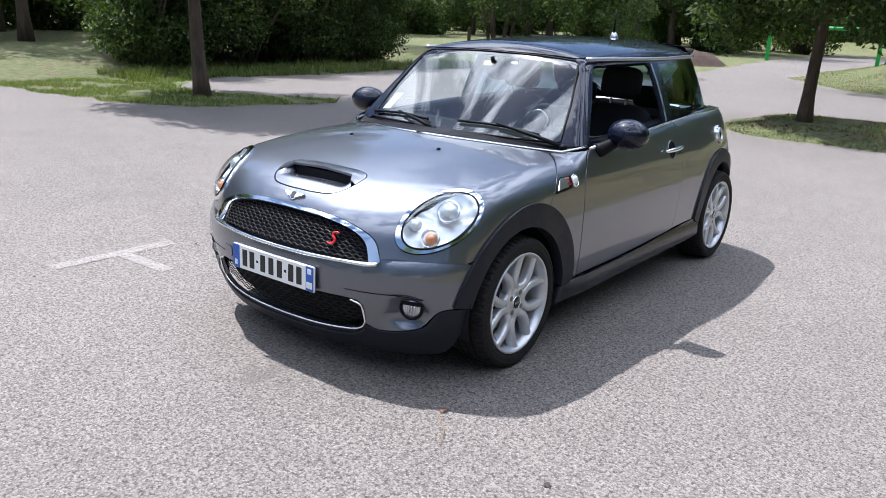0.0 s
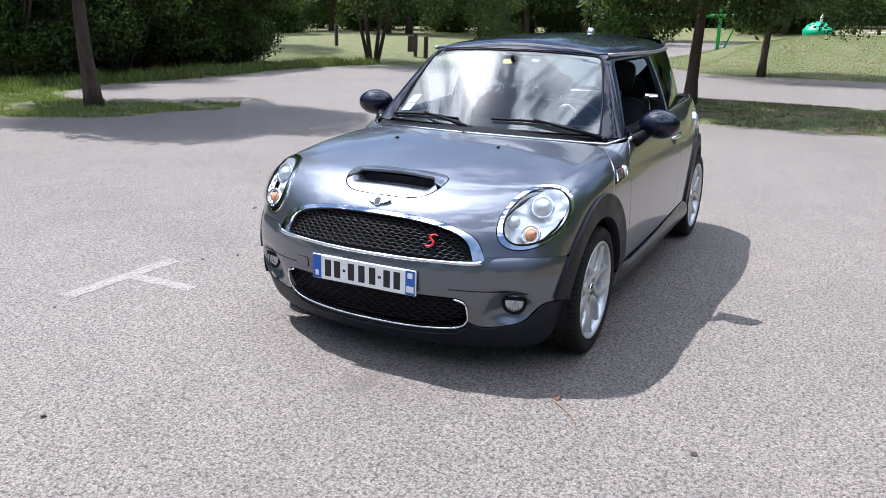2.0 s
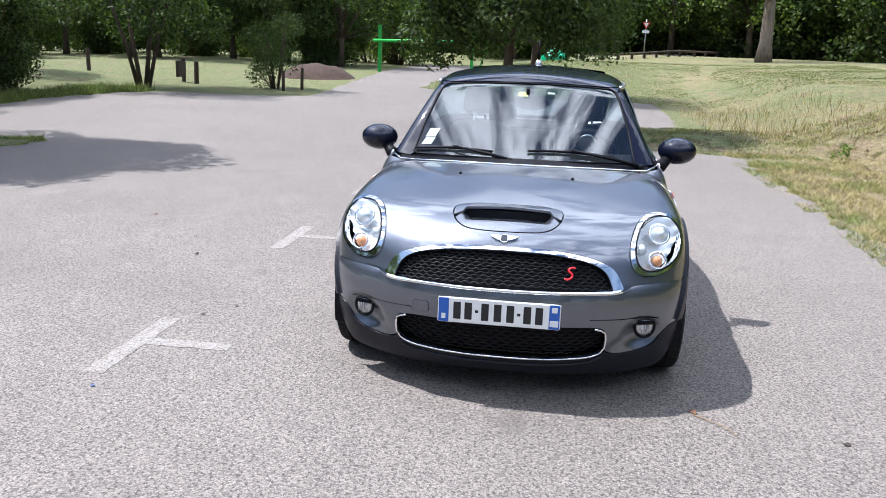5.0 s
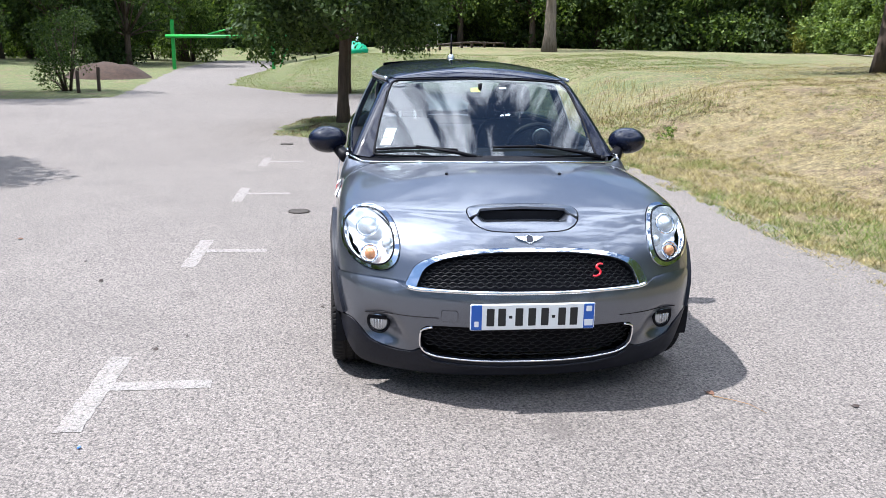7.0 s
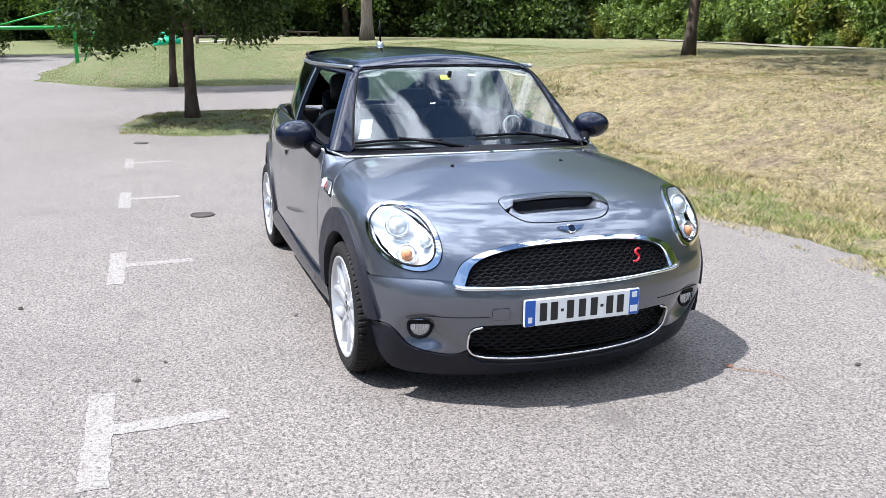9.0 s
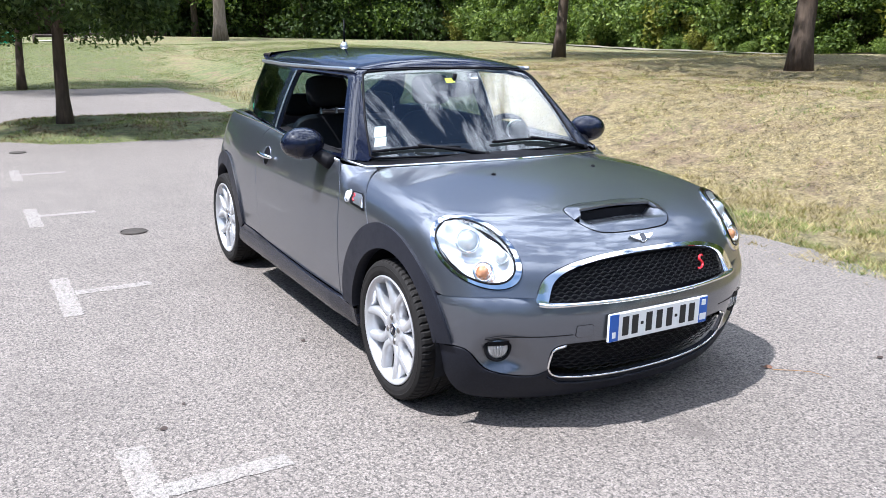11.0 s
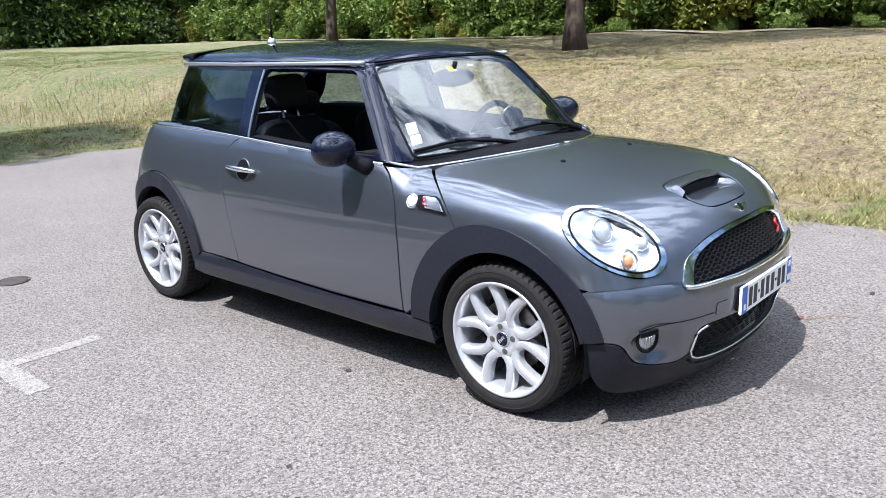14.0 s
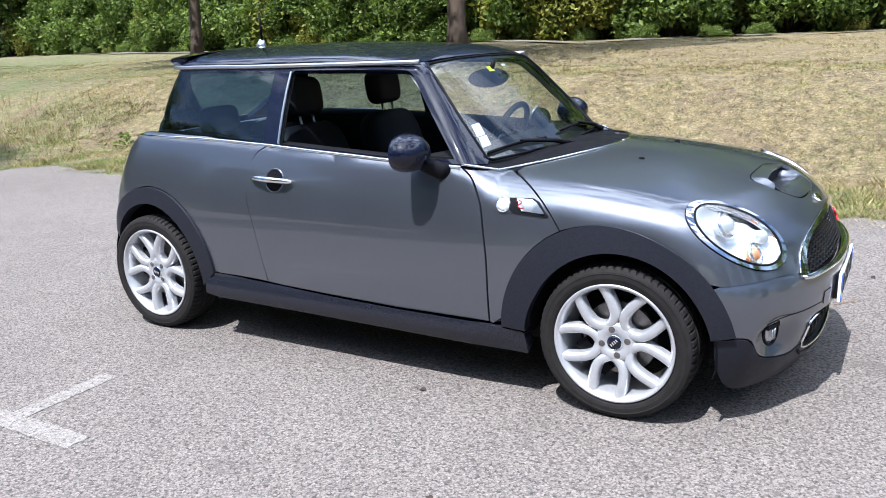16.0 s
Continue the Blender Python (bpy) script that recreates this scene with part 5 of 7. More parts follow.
def build_shell():
    arch = arc_pts(0, arch_out, 118, 38, 14)
    half = HOOD_REAR + list(HOOD_SEAM)[1:] + arch[1:] + BUMPER_TOP + spline(GRILLE_OUT, 5)
    sheet("bonnet", FRONT, mirrored(half), M_PAINT, car, [headlight_ring(1.0, -1), headlight_ring(1.0, 1), mirrored(SCOOP_OUT)], 0.022, 0.011, label="grey metallic clamshell bonnet")
    # scoop: roof over the mouth, and the ramp that dips under it
    roof = mirrored([p for p in SCOOP_OUT if p[0] < 0.43 or p[1] < -0.21 and p[0] < 0.44] + [np.array((0.425, -0.20, 0.80)), np.array((0.395, -0.185, 0.81)), np.array((0.388, 0, 0.82))])
    sheet("scoop_roof", FRONT, roof, M_PAINT, car, (), 0.012, 0.008, lift=lambda p: 0.014 * np.clip((p[:, 0] - 0.33) / 0.05, 0, 1) * np.clip((0.235 - np.abs(p[:, 1])) / 0.05, 0, 1), depth=0.012)
    ramp = mirrored([np.array((0.37, 0, 0.82)), np.array((0.37, -0.20, 0.82)), np.array((0.425, -0.208, 0.80))] + [p for p in SCOOP_OUT if p[0] > 0.44])
    sheet("scoop_ramp", FRONT, ramp, M_PAINT, car, (), 0.01, 0.008, lift=lambda p: -0.042 * np.clip((0.475 - p[:, 0]) / 0.07, 0, 1) ** 0.8 * np.clip((0.205 - np.abs(p[:, 1])) / 0.035, 0, 1), depth=0.0)
    bm = bmesh.new()
    box(bm, 0.25, 0.385, -0.2, 0.2, 0.74, 0.812)
    part("scoop_duct", bm, M_INSIDE, car)
    # bumper and skirt
    low_side = [(0.683, 0, 0.377), (0.66, -0.25, 0.376), (0.632, -0.41, 0.374), (0.615, -0.452, 0.358), (0.605, -0.462, 0.32), (0.59, -0.455, 0.262)]
    foot = [(0.59, -0.455, 0.262), (0.555, -0.50, 0.240), (0.515, -0.585, 0.248), (0.472, -0.66, 0.275), (0.452, -0.705, 0.335), (0.43, -0.725, 0.358), (0.395, -0.752, 0.364)]
    archd = arc_pts(0, arch_out, 8, 35, 8)
    tuck = snap([p + np.array((0, 0, 0.010)) for p in BUMPER_TOP[:-1]] + [BUMPER_TOP[-1]])
    half = spline(GRILLE_BASE, 4) + spline(tuck[::-1], 4)[1:] + archd[::-1] + spline(foot[::-1], 3) + spline(low_side[::-1], 3)[1:]
    sheet("front_bumper", NOSE, mirrored(half), M_PAINT, car, (), 0.018, 0.011, lift=lambda p: -0.005 * np.clip((p[:, 2] - 0.538) / 0.012, 0, 1) - 0.020 * np.exp(-((np.abs(p[:, 1]) - 0.575) / 0.07) ** 2 - ((p[:, 2] - 0.305 + 0.25 * (0.6 - np.abs(p[:, 1]))) / 0.032) ** 2) - 0.012 * np.exp(-((np.abs(p[:, 1]) - 0.625) / 0.06) ** 2 - ((p[:, 2] - 0.355) / 0.05) ** 2), label="grey painted front bumper")
    lip = [(0.59, -0.455, 0.262), (0.585, -0.405, 0.232), (0.60, -0.30, 0.219), (0.61, -0.15, 0.213), (0.615, 0, 0.211)]
    under = [(0.335, -0.785, 0.362), (0.345, -0.775, 0.26), (0.372, -0.725, 0.165), (0.42, -0.64, 0.138), (0.49, -0.51, 0.128), (0.57, -0.28, 0.12), (0.60, 0, 0.117)]
    half = spline(lip[::-1], 3) + spline(foot, 3)[1:] + spline(under, 4)
    sheet("front_skirt", NOSE, mirrored(half), M_CLAD, car, (), 0.025, 0.012, lift=0.003, depth=0.02, label="dark plastic front skirt")
    strip("lip_line", [p * np.array([1, sg, 1]) for sg, rng_ in ((1, lip),) for p in on_hull(mirrored_open([(q[0], q[1], q[2] - 0.032) for q in lip]), NOSE, None, 0.006)], 0.006, M_CLAD, car)


def mirrored_open(half):
    """Open curve that starts at the right end, passes the middle (last point) and runs to the left end."""
    h = [np.array(p, float) for p in half]
    return h + [p * np.array([1, -1, 1]) for p in h[::-1][1:]]


build_shell()

SIDE = {s: Beam((0, -s, 0)) for s in (-1, 1)}
BELT = [(-0.60, -0.73, 0.917), (-0.66, -0.741, 0.920), (-0.9, -0.75, 0.931), (-1.144, -0.754, 0.946), (-1.4, -0.75, 0.961), (-1.66, -0.741, 0.977), (-1.9, -0.73, 0.989), (-2.1, -0.70, 0.996), (-2.4, -0.66, 0.999), (-2.6, -0.60, 0.998), (-2.68, -0.57, 0.995)]
DOOR_FRONT = [(-0.650, -0.74, 0.915), (-0.60, -0.74, 0.878), (-0.555, -0.79, 0.79), (-0.535, -0.83, 0.68), (-0.52, -0.83, 0.55), (-0.518, -0.83, 0.313)]
DOOR_REAR = [(-1.677, -0.74, 0.973), (-1.735, -0.75, 0.935), (-1.775, -0.77, 0.87), (-1.783, -0.79, 0.80), (-1.769, -0.82, 0.72), (-1.728, -0.83, 0.585), (-1.676, -0.83, 0.345)]
SILL_TOP = [(-0.40, -0.82, 0.300), (-0.52, -0.83, 0.309), (-0.967, -0.83, 0.314), (-1.3, -0.83, 0.325), (-1.6, -0.83, 0.339), (-1.977, -0.83, 0.353)]


def rear_out(a):
    return 0.452


def build_side(s):
    v = SIDE[s]
    belt_door = [p for p in BELT if -1.67 < p[0] < -0.65]
    sill_door = [p for p in SILL_TOP if -1.67 < p[0] < -0.52]
    door = thing("door", "", "")
    door.parent = car
    del_label(door)
    out = spline(DOOR_FRONT, 5) + sill_door + spline(DOOR_REAR[::-1], 5) + belt_door[::-1]
    sheet("door_skin", v, flipped(out, s), M_PAINT, door, (), 0.03, 0.013)
    wing = list(HOOD_SEAM) + arc_pts(0, arch_out, 120, 176, 10)[1:] + [(-0.50, -0.83, 0.307)] + spline([(q[0] + 0.003, q[1], q[2]) for q in DOOR_FRONT[::-1]], 5)
    sheet("wing_panel", v, flipped(wing, s), M_PAINT, car, (), 0.03, 0.012, label="grey wing panel between door and bonnet")
    # rear quarter, round the corner to the tailgate
    qb = Ball((-2.15, 0.1 * s, 0.6), (-0.45, s, 0.05))
    quarter = spline(DOOR_REAR, 5) + [(-1.977, -0.83, 0.353)] + arc_pts(-2.467, rear_out, 7, 172, 24) + [(-2.93, -0.62, 0.36), (-2.965, -0.36, 0.36), (-2.96, -0.36, 0.6), (-2.90, -0.36, 0.8), (-2.80, -0.36, 0.975)] + [p for p in BELT[::-1] if p[0] < -1.7]
    sheet("rear_quarter", qb, flipped(quarter, s), M_PAINT, car, (), 0.03, 0.013, label="grey rear quarter panel")
    # cladding
    fa = arc_pts(0, lambda a: 0.338 + 0.018 * smooth01(150, 182, a), 181, 9, 44) + arc_pts(0, arch_out, 9, 180, 44)
    sheet("arch_cladding", v, flipped(fa, s), M_CLAD, car, (), 0.02, 0.011, lift=0.014, depth=0.05, label="dark plastic front wheel arch")
    ra = arc_pts(-2.467, lambda a: 0.358, -6, 158, 44) + arc_pts(-2.467, rear_out, 158, 6, 44)
    sheet("arch_cladding", qb, flipped(ra, s), M_CLAD, car, (), 0.02, 0.011, lift=0.012, depth=0.05, label="dark plastic rear wheel arch")
    sill = SILL_TOP[1:] + [(-2.075, -0.83, 0.352), (-2.08, -0.82, 0.25), (-2.0, -0.82, 0.235), (-1.45, -0.82, 0.226), (-0.98, -0.82, 0.215), (-0.60, -0.82, 0.205), (-0.356, -0.81, 0.197), (-0.352, -0.81, 0.21), (-0.362, -0.81, 0.289), (-0.375, -0.81, 0.295), (-0.447, -0.82, 0.301)]
    sheet("sill_cladding", v, flipped(sill, s), M_SILL, car, (), 0.014, 0.012, lift=lambda p: 0.004 + 0.026 * np.sin(np.clip((p[:, 2] - 0.18) / 0.16, 0, 1) * math.pi) * np.clip((-0.36 - p[:, 0]) / 0.25, 0.15, 1), depth=0.06, label="dark plastic sill")
    for cx, r in ((0.0, 0.36), (-2.467, 0.37)):
        bm = bmesh.new()
        seg = 28
        rows = []
        for yy in (0.55, 0.815 if cx == 0 else 0.76):
            rows.append([bm.verts.new((cx + r * math.cos(math.pi * (k / seg * 1.10 - 0.08)), s * yy, 0.305 + r * math.sin(math.pi * (k / seg * 1.10 - 0.08)))) for k in range(seg + 1)])
        for k in range(seg):
            bm.faces.new((rows[0][k], rows[0][k + 1], rows[1][k + 1], rows[1][k]))
        bm.faces.new(rows[0])
        part("wheel_housing", bm, M_INSIDE, car)
    # chrome belt line and grey roof rail
    b = on_hull(flipped([(q[0], q[1], q[2] - 0.004) for q in BELT[1:]], s), v, None, 0.001)
    strip("belt_trim", b, 0.0075, M_CHROME, car, 8, "chrome belt line")
    h = on_hull([(q[0] - 0.004, q[1] * -s, q[2]) for q in spline(HOOD_REAR, 2)] + flipped([(-0.53, -0.69, 0.905), (-0.59, -0.727, 0.914), BELT[1]], s), Ball((-0.5, 0, 0.4), (0, 0.2 * s, 1)), hull_low, 0.002)
    strip("scuttle_trim", h, 0.006, M_CHROME, car, 8, "chrome line along the scuttle")


def del_label(ob):
    for k in ("label", "category"):
        if k in ob:
            del ob[k]


for s in (-1, 1):
    build_side(s)

# ---------------------------------------------------------------- cabin


def roof_edge(x):
    return 0.592 - (0.06 * ((x + 1.7) / 0.75) ** 2 if x > -1.7 else 0.125 * (x + 1.7) ** 2)


def pillar_foot(y):
    return -0.53 - 0.2 * y * y


def build_cabin():
    hh = hull_high
    # roof skin
    half = [(-0.945 - 0.05 * y * y, -y, 1.33) for y in (0, 0.15, 0.3, 0.42, 0.49)] + [(x, -(roof_edge(x) - 0.014), 1.33) for x in (-1.02, -1.1, -1.3, -1.5, -1.7, -1.9, -2.1, -2.3, -2.42, -2.48)] + [(-2.50, -0.40, 1.36), (-2.515, -0.2, 1.36), (-2.52, 0, 1.36)]
    sheet("roof", Ball((-1.7, 0, 0.75), (0, 0.001, 1)), mirrored(half), M_BLACK_GLOSS, car, (), 0.03, 0.015, lift=0.004, depth=0.02, f=hh, label="black gloss roof")
    sheet("headliner", Ball((-1.7, 0, 0.75), (0, 0.001, 1)), mirrored(half), M_LINER, car, (), 0.06, 0.05, lift=-0.03, depth=0, f=hh)
    glass = [(pillar_foot(y), -y, 0.925) for y in (0, 0.2, 0.4, 0.52, 0.60)] + [(-0.60, -0.622, 0.94), (-0.75, -0.583, 1.10), (-0.90, -0.528, 1.25), (-0.935, -0.505, 1.30)] + [(-0.94, -0.48, 1.316), (-0.94, -0.3, 1.324), (-0.94, 0, 1.328)]
    wind = Beam((-1, 0, -0.35))
    sheet("windscreen", wind, mirrored(glass), M_GLASS, car, (), 0.04, 0.03, gap=0.0, depth=0, f=hh, label="clear windscreen reflecting sky")
    rimline = on_hull(mirrored(glass), wind, hh, 0.001)
    strip("screen_seal", list(rimline) + [rimline[0]], 0.006, M_TRIM_BLACK, car, 6)
    back = mirrored([(-2.5, 0, 1.30), (-2.5, -0.40, 1.29), (-2.6, -0.47, 1.10), (-2.64, -0.48, 1.03), (-2.66, 0, 1.02)])
    tail = Beam((1, 0, -0.1))
    sheet("rear_window", tail, back, M_TINT, car, (), 0.05, 0.04, gap=0, depth=0, f=hh)
    frame_b = mirrored([(-2.48, 0, 1.345), (-2.47, -0.47, 1.325), (-2.6, -0.535, 1.10), (-2.66, -0.555, 1.0), (-2.68, 0, 0.985)])
    sheet("tailgate_frame", tail, frame_b, M_BLACK_GLOSS, car, [back], 0.04, 0.03, f=hh)
    gate = mirrored([(-2.78, 0, 0.985), (-2.78, -0.36, 0.975), (-2.9, -0.36, 0.8), (-2.97, -0.36, 0.36), (-2.97, 0, 0.36)])
    sheet("tailgate", tail, gate, M_PAINT, car, (), 0.05, 0.03, f=hull_low)
    for s in (-1, 1):
        v = SIDE[s]
        top = [(x, -0.58, 1.318 + 0.004 * (x < -2.0)) for x in (-1.01, -1.2, -1.45, -1.7, -1.95, -2.2, -2.42, -2.475)]
        rear = [(-2.56, -0.55, 1.17), (-2.655, -0.58, 1.0)]
        bot = [(p[0], p[1], p[2] + 0.004) for p in BELT[::-1] if -2.65 < p[0] < -0.65]
        pil = [(-0.665, -0.738, 0.935), (-0.78, -0.68, 1.06), (-0.885, -0.62, 1.18), (-0.965, -0.565, 1.275), (-1.01, -0.56, 1.318)]
        opening = spline([(-0.705, -0.73, 0.945), (-0.80, -0.68, 1.055), (-0.90, -0.62, 1.17), (-0.975, -0.565, 1.26), (-1.02, -0.57, 1.288), (-1.08, -0.57, 1.294)], 3) + [(-1.3, -0.59, 1.297), (-1.60, -0.6, 1.300), (-1.618, -0.6, 1.285), (-1.612, -0.74, 0.982), (-1.4, -0.75, 0.971), (-1.144, -0.754, 0.956), (-0.9, -0.75, 0.941)]
        qglass = [(-1.712, -0.73, 0.992), (-1.722, -0.6, 1.302), (-1.95, -0.6, 1.305), (-2.2, -0.58, 1.307), (-2.40, -0.55, 1.306), (-2.44, -0.55, 1.285), (-2.53, -0.58, 1.13), (-2.60, -0.61, 1.02), (-2.58, -0.62, 1.006), (-2.4, -0.66, 1.007), (-2.1, -0.70, 1.004)]
        sheet("window_surround", v, flipped(pil + top + rear + bot, s), M_BLACK_GLOSS, car, [flipped(opening, s), flipped(qglass, s)], 0.03, 0.012, f=hh, depth=0.03, gap=0.001)
        sheet("quarter_window", v, flipped(qglass, s), M_TINT, car, (), 0.05, 0.03, gap=0, depth=0, f=hh, label="tinted rear side window")
        bp = [(-1.617, -0.6, 1.296), (-1.626, -0.6, 1.296), (-1.621, -0.74, 0.985), (-1.612, -0.74, 0.98)]
        sheet("pillar_strip", v, flipped(bp, s), M_SATIN, car, (), 0.02, 0.015, gap=0, lift=0.004, f=hh, depth=0.006)
        # front pillar round the corner of the windscreen
        pv = Beam((-0.62, -s * 0.78, -0.08))
        inner = [(-0.60, -0.626, 0.935), (-0.75, -0.587, 1.10), (-0.90, -0.532, 1.25), (-0.945, -0.50, 1.322)]
        ap = inner[::-1] + [(-0.60, -0.64, 0.915), (-0.655, -0.735, 0.925)] + pil
        sheet("front_pillar", pv, flipped(ap, s), M_BLACK_GLOSS, car, (), 0.02, 0.012, gap=0.0, f=hh, depth=0.02, lift=0.001)
        inp = [(-0.64, -0.62, 0.95), (-0.78, -0.575, 1.10), (-0.93, -0.52, 1.26), (-0.99, -0.50, 1.30), (-1.04, -0.54, 1.30), (-0.93, -0.60, 1.20), (-0.80, -0.67, 1.06), (-0.69, -0.73, 0.95)]
        sheet("pillar_lining", pv, flipped(inp, s), M_LINER, car, (), 0.03, 0.03, gap=0, lift=-0.028, depth=0, f=hh)
        rail = [(x, (roof_edge(x) + 0.000) * s, 1.322 + (0.003 if x < -2 else 0)) for x in (-0.97, -1.02, -1.1, -1.3, -1.5, -1.7, -1.9, -2.1, -2.3, -2.42, -2.475)]
        rp = [np.array(q) for q in rail]
        strip("roof_rail", rp, 0.0105, M_SATIN, car, 8, "satin grey roof rail")
        # door card and inner belt
        bm = bmesh.new()
        box(bm, -1.66, -0.62, *sorted((s * 0.655, s * 0.70)), 0.3, 0.945, 0.015)
        part("door_card", bm, M_INSIDE, car)
        bm = bmesh.new()
        rows = []
        for q in BELT[1:-1]:
            rows.append([bm.verts.new(c) for c in ((q[0], s * (abs(q[1]) - 0.02), q[2] + 0.006), (q[0], s * (abs(q[1]) - 0.075), q[2] + 0.010), (q[0], s * (abs(q[1]) - 0.09), q[2] - 0.02), (q[0], s * (abs(q[1]) - 0.09), 0.45))])
        for a, b in zip(rows, rows[1:]):
            for j in range(3):
                bm.faces.new((a[j], a[j + 1], b[j + 1], b[j]))
        part("window_ledge", bm, M_INSIDE, car, "dark inner trim under the side windows", True)
    # spoiler
    bm = bmesh.new()
    n = 22
    rows = []
    for i in range(n + 1):
        y = -0.50 + 1.0 * i / n
        k = 1 - 0.16 * (abs(y) / 0.5) ** 3
        x1 = -2.60 + 0.075 * (abs(y) / 0.5) ** 2.4
        z = 1.405 - 0.12 * y * y
        rows.append([bm.verts.new(c) for c in ((-2.36, y, z + 0.006), (x1 + 0.02, y, z - 0.002), (x1, y, z - 0.012), (x1 + 0.02, y, z - 0.03), (-2.46, y, z - 0.045))])
    for a, b in zip(rows, rows[1:]):
        for j in range(4):
            bm.faces.new((a[j], b[j], b[j + 1], a[j + 1]))
    bm.faces.new(rows[0][::-1])
    bm.faces.new(rows[-1])
    part("roof_spoiler", bm, M_BLACK_GLOSS, car, "black roof spoiler", True)
    # scuttle below the windscreen
    half = [(-0.262 - 0.57 * y * y, -y, 0.93) for y in (0, 0.2, 0.4, 0.55, 0.63)] + [(-0.53, -0.68, 0.9), (-0.61, -0.70, 0.9), (-0.62, -0.60, 0.9), (-0.57, -0.4, 0.92), (-0.54, 0, 0.92)]
    sheet("scuttle_panel", Beam((0.05, 0, -1), (1, 0, 0)), mirrored(half), M_TRIM_BLACK, car, (), 0.03, 0.02, lift=-0.012, depth=0.01, f=hull_low, label="black plastic scuttle panel")


build_cabin()


def build_floor():
    for name, dims, mat in (("underbody", (-2.75, 0.30, -0.56, 0.56, 0.16, 0.30), M_INSIDE), ("engine_block", (-0.10, 0.40, -0.5, 0.5, 0.31, 0.68), M_INSIDE),
                            ("boot_floor", (-2.85, -2.1, -0.50, 0.50, 0.31, 0.60), M_INSIDE), ("cabin_floor", (-2.08, -0.42, -0.76, 0.76, 0.2, 0.31), M_INSIDE),
                            ("rear_skirt", (-2.9, -2.76, -0.66, 0.66, 0.19, 0.37), M_CLAD), ("radiator", (0.42, 0.48, -0.50, 0.50, 0.2, 0.70), M_INSIDE),
                            # added unseen blocks; they stop sunlight leaking through the headlamps
                            ("headlamp_light_stop", (0.31, 0.42, -0.70, -0.50, 0.42, 0.55), M_INSIDE), ("headlamp_light_stop", (0.31, 0.42, 0.50, 0.70, 0.42, 0.55), M_INSIDE),
                            ("bulkhead", (-0.52, -0.40, -0.66, 0.66, 0.32, 0.86), M_INSIDE)):
        bm = bmesh.new()
        box(bm, *dims, 0.02)
        part(name, bm, mat, car)


build_floor()

# ---------------------------------------------------------------- wheels


def build_wheel():
    """A wheel at the origin that faces +y."""
    w = new("wheel")
    w.parent = car
    mid = (0, 0, 0)
    bm = bmesh.new()

    def tread(r, off, k, seg):
        if r > 0.296:
            deep = k % 4 == 0
            if abs(off) > 0.06 and deep:
                return r - 0.007
            if abs(off) < 0.03 and (k + 2) % 4 == 0:
                return r - 0.003
        return r
    prof = [(0.226, -0.098), (0.262, -0.104), (0.290, -0.098), (0.3005, -0.086), (0.304, -0.07), (0.305, -0.046), (0.299, -0.044), (0.299, -0.034), (0.3055, -0.032), (0.306, -0.005), (0.300, -0.004), (0.300, 0.004), (0.306, 0.005),
            (0.3055, 0.032), (0.299, 0.034), (0.299, 0.044), (0.305, 0.046), (0.304, 0.07), (0.3005, 0.086), (0.293, 0.097), (0.283, 0.102), (0.280, 0.1025), (0.279, 0.104), (0.276, 0.104), (0.274, 0.1030), (0.258, 0.1035), (0.246, 0.100), (0.240, 0.096), (0.232, 0.090)]
    lathe(bm, prof, mid, 256, 1, tread)
    part("tyre", bm, M_RUBBER, w, "worn black tyre with ribbed tread")
    bm = bmesh.new()
    lathe(bm, [(0.231, 0.088), (0.2365, 0.096), (0.2355, 0.100), (0.231, 0.1015), (0.2255, 0.099), (0.222, 0.092), (0.2165, 0.086), (0.211, 0.06), (0.206, 0.0), (0.205, -0.09)], mid, 96)
    rim = part("rim", bm, M_ALLOY, w, "silver alloy rim with five looped twin spokes", True)

    def arm(bm, turn, sg):
        ctr = [(0.066, 0.000), (0.071, 0.018), (0.083, 0.036), (0.101, 0.049), (0.122, 0.0555), (0.150, 0.0585), (0.180, 0.0585), (0.206, 0.057), (0.226, 0.057)]
        ctr = spline([(a, b * sg) for a, b in ctr], 4)
        rows = []
        for i, c in enumerate(ctr):
            t = ctr[min(i + 1, len(ctr) - 1)] - ctr[max(i - 1, 0)]
            t = t / np.linalg.norm(t)
            nrm = np.array([-t[1], t[0]])
            f = i / (len(ctr) - 1)
            hw = 0.0186 + 0.001 * smooth01(0.1, 0.5, f) + 0.003 * smooth01(0.85, 1, f)
            crown = 0.074 + 0.014 * math.sin(min(1, f * 1.25) * math.pi / 2) + 0.004 * smooth01(0.8, 1, f)
            sec = [(-1.0, crown - 0.042), (-1.0, crown - 0.014), (-0.82, crown - 0.005), (-0.4, crown), (0.4, crown), (0.82, crown - 0.005), (1.0, crown - 0.014), (1.0, crown - 0.042)]
            row = []
            for e, o in sec:
                q = c + nrm * hw * e
                row.append(bm.verts.new((q[0] * math.cos(turn) - q[1] * math.sin(turn), o, q[0] * math.sin(turn) + q[1] * math.cos(turn))))
            rows.append(row)
        for a, b in zip(rows, rows[1:]):
            for j in range(7):
                bm.faces.new((a[j], b[j], b[j + 1], a[j + 1]))
    for k in range(5):
        turn = radians(90 + 72 * k + 18)
        bm = bmesh.new()
        arm(bm, turn, 1)
        arm(bm, turn, -1)
        bmesh.ops.recalc_face_normals(bm, faces=bm.faces)
        part("spoke", bm, M_ALLOY, rim, smooth=True)
    bm = bmesh.new()
    lathe(bm, [(0.080, 0.03), (0.080, 0.062), (0.076, 0.071), (0.067, 0.0765), (0.036, 0.0765), (0.034, 0.072), (0.0005, 0.072)], mid, 48)
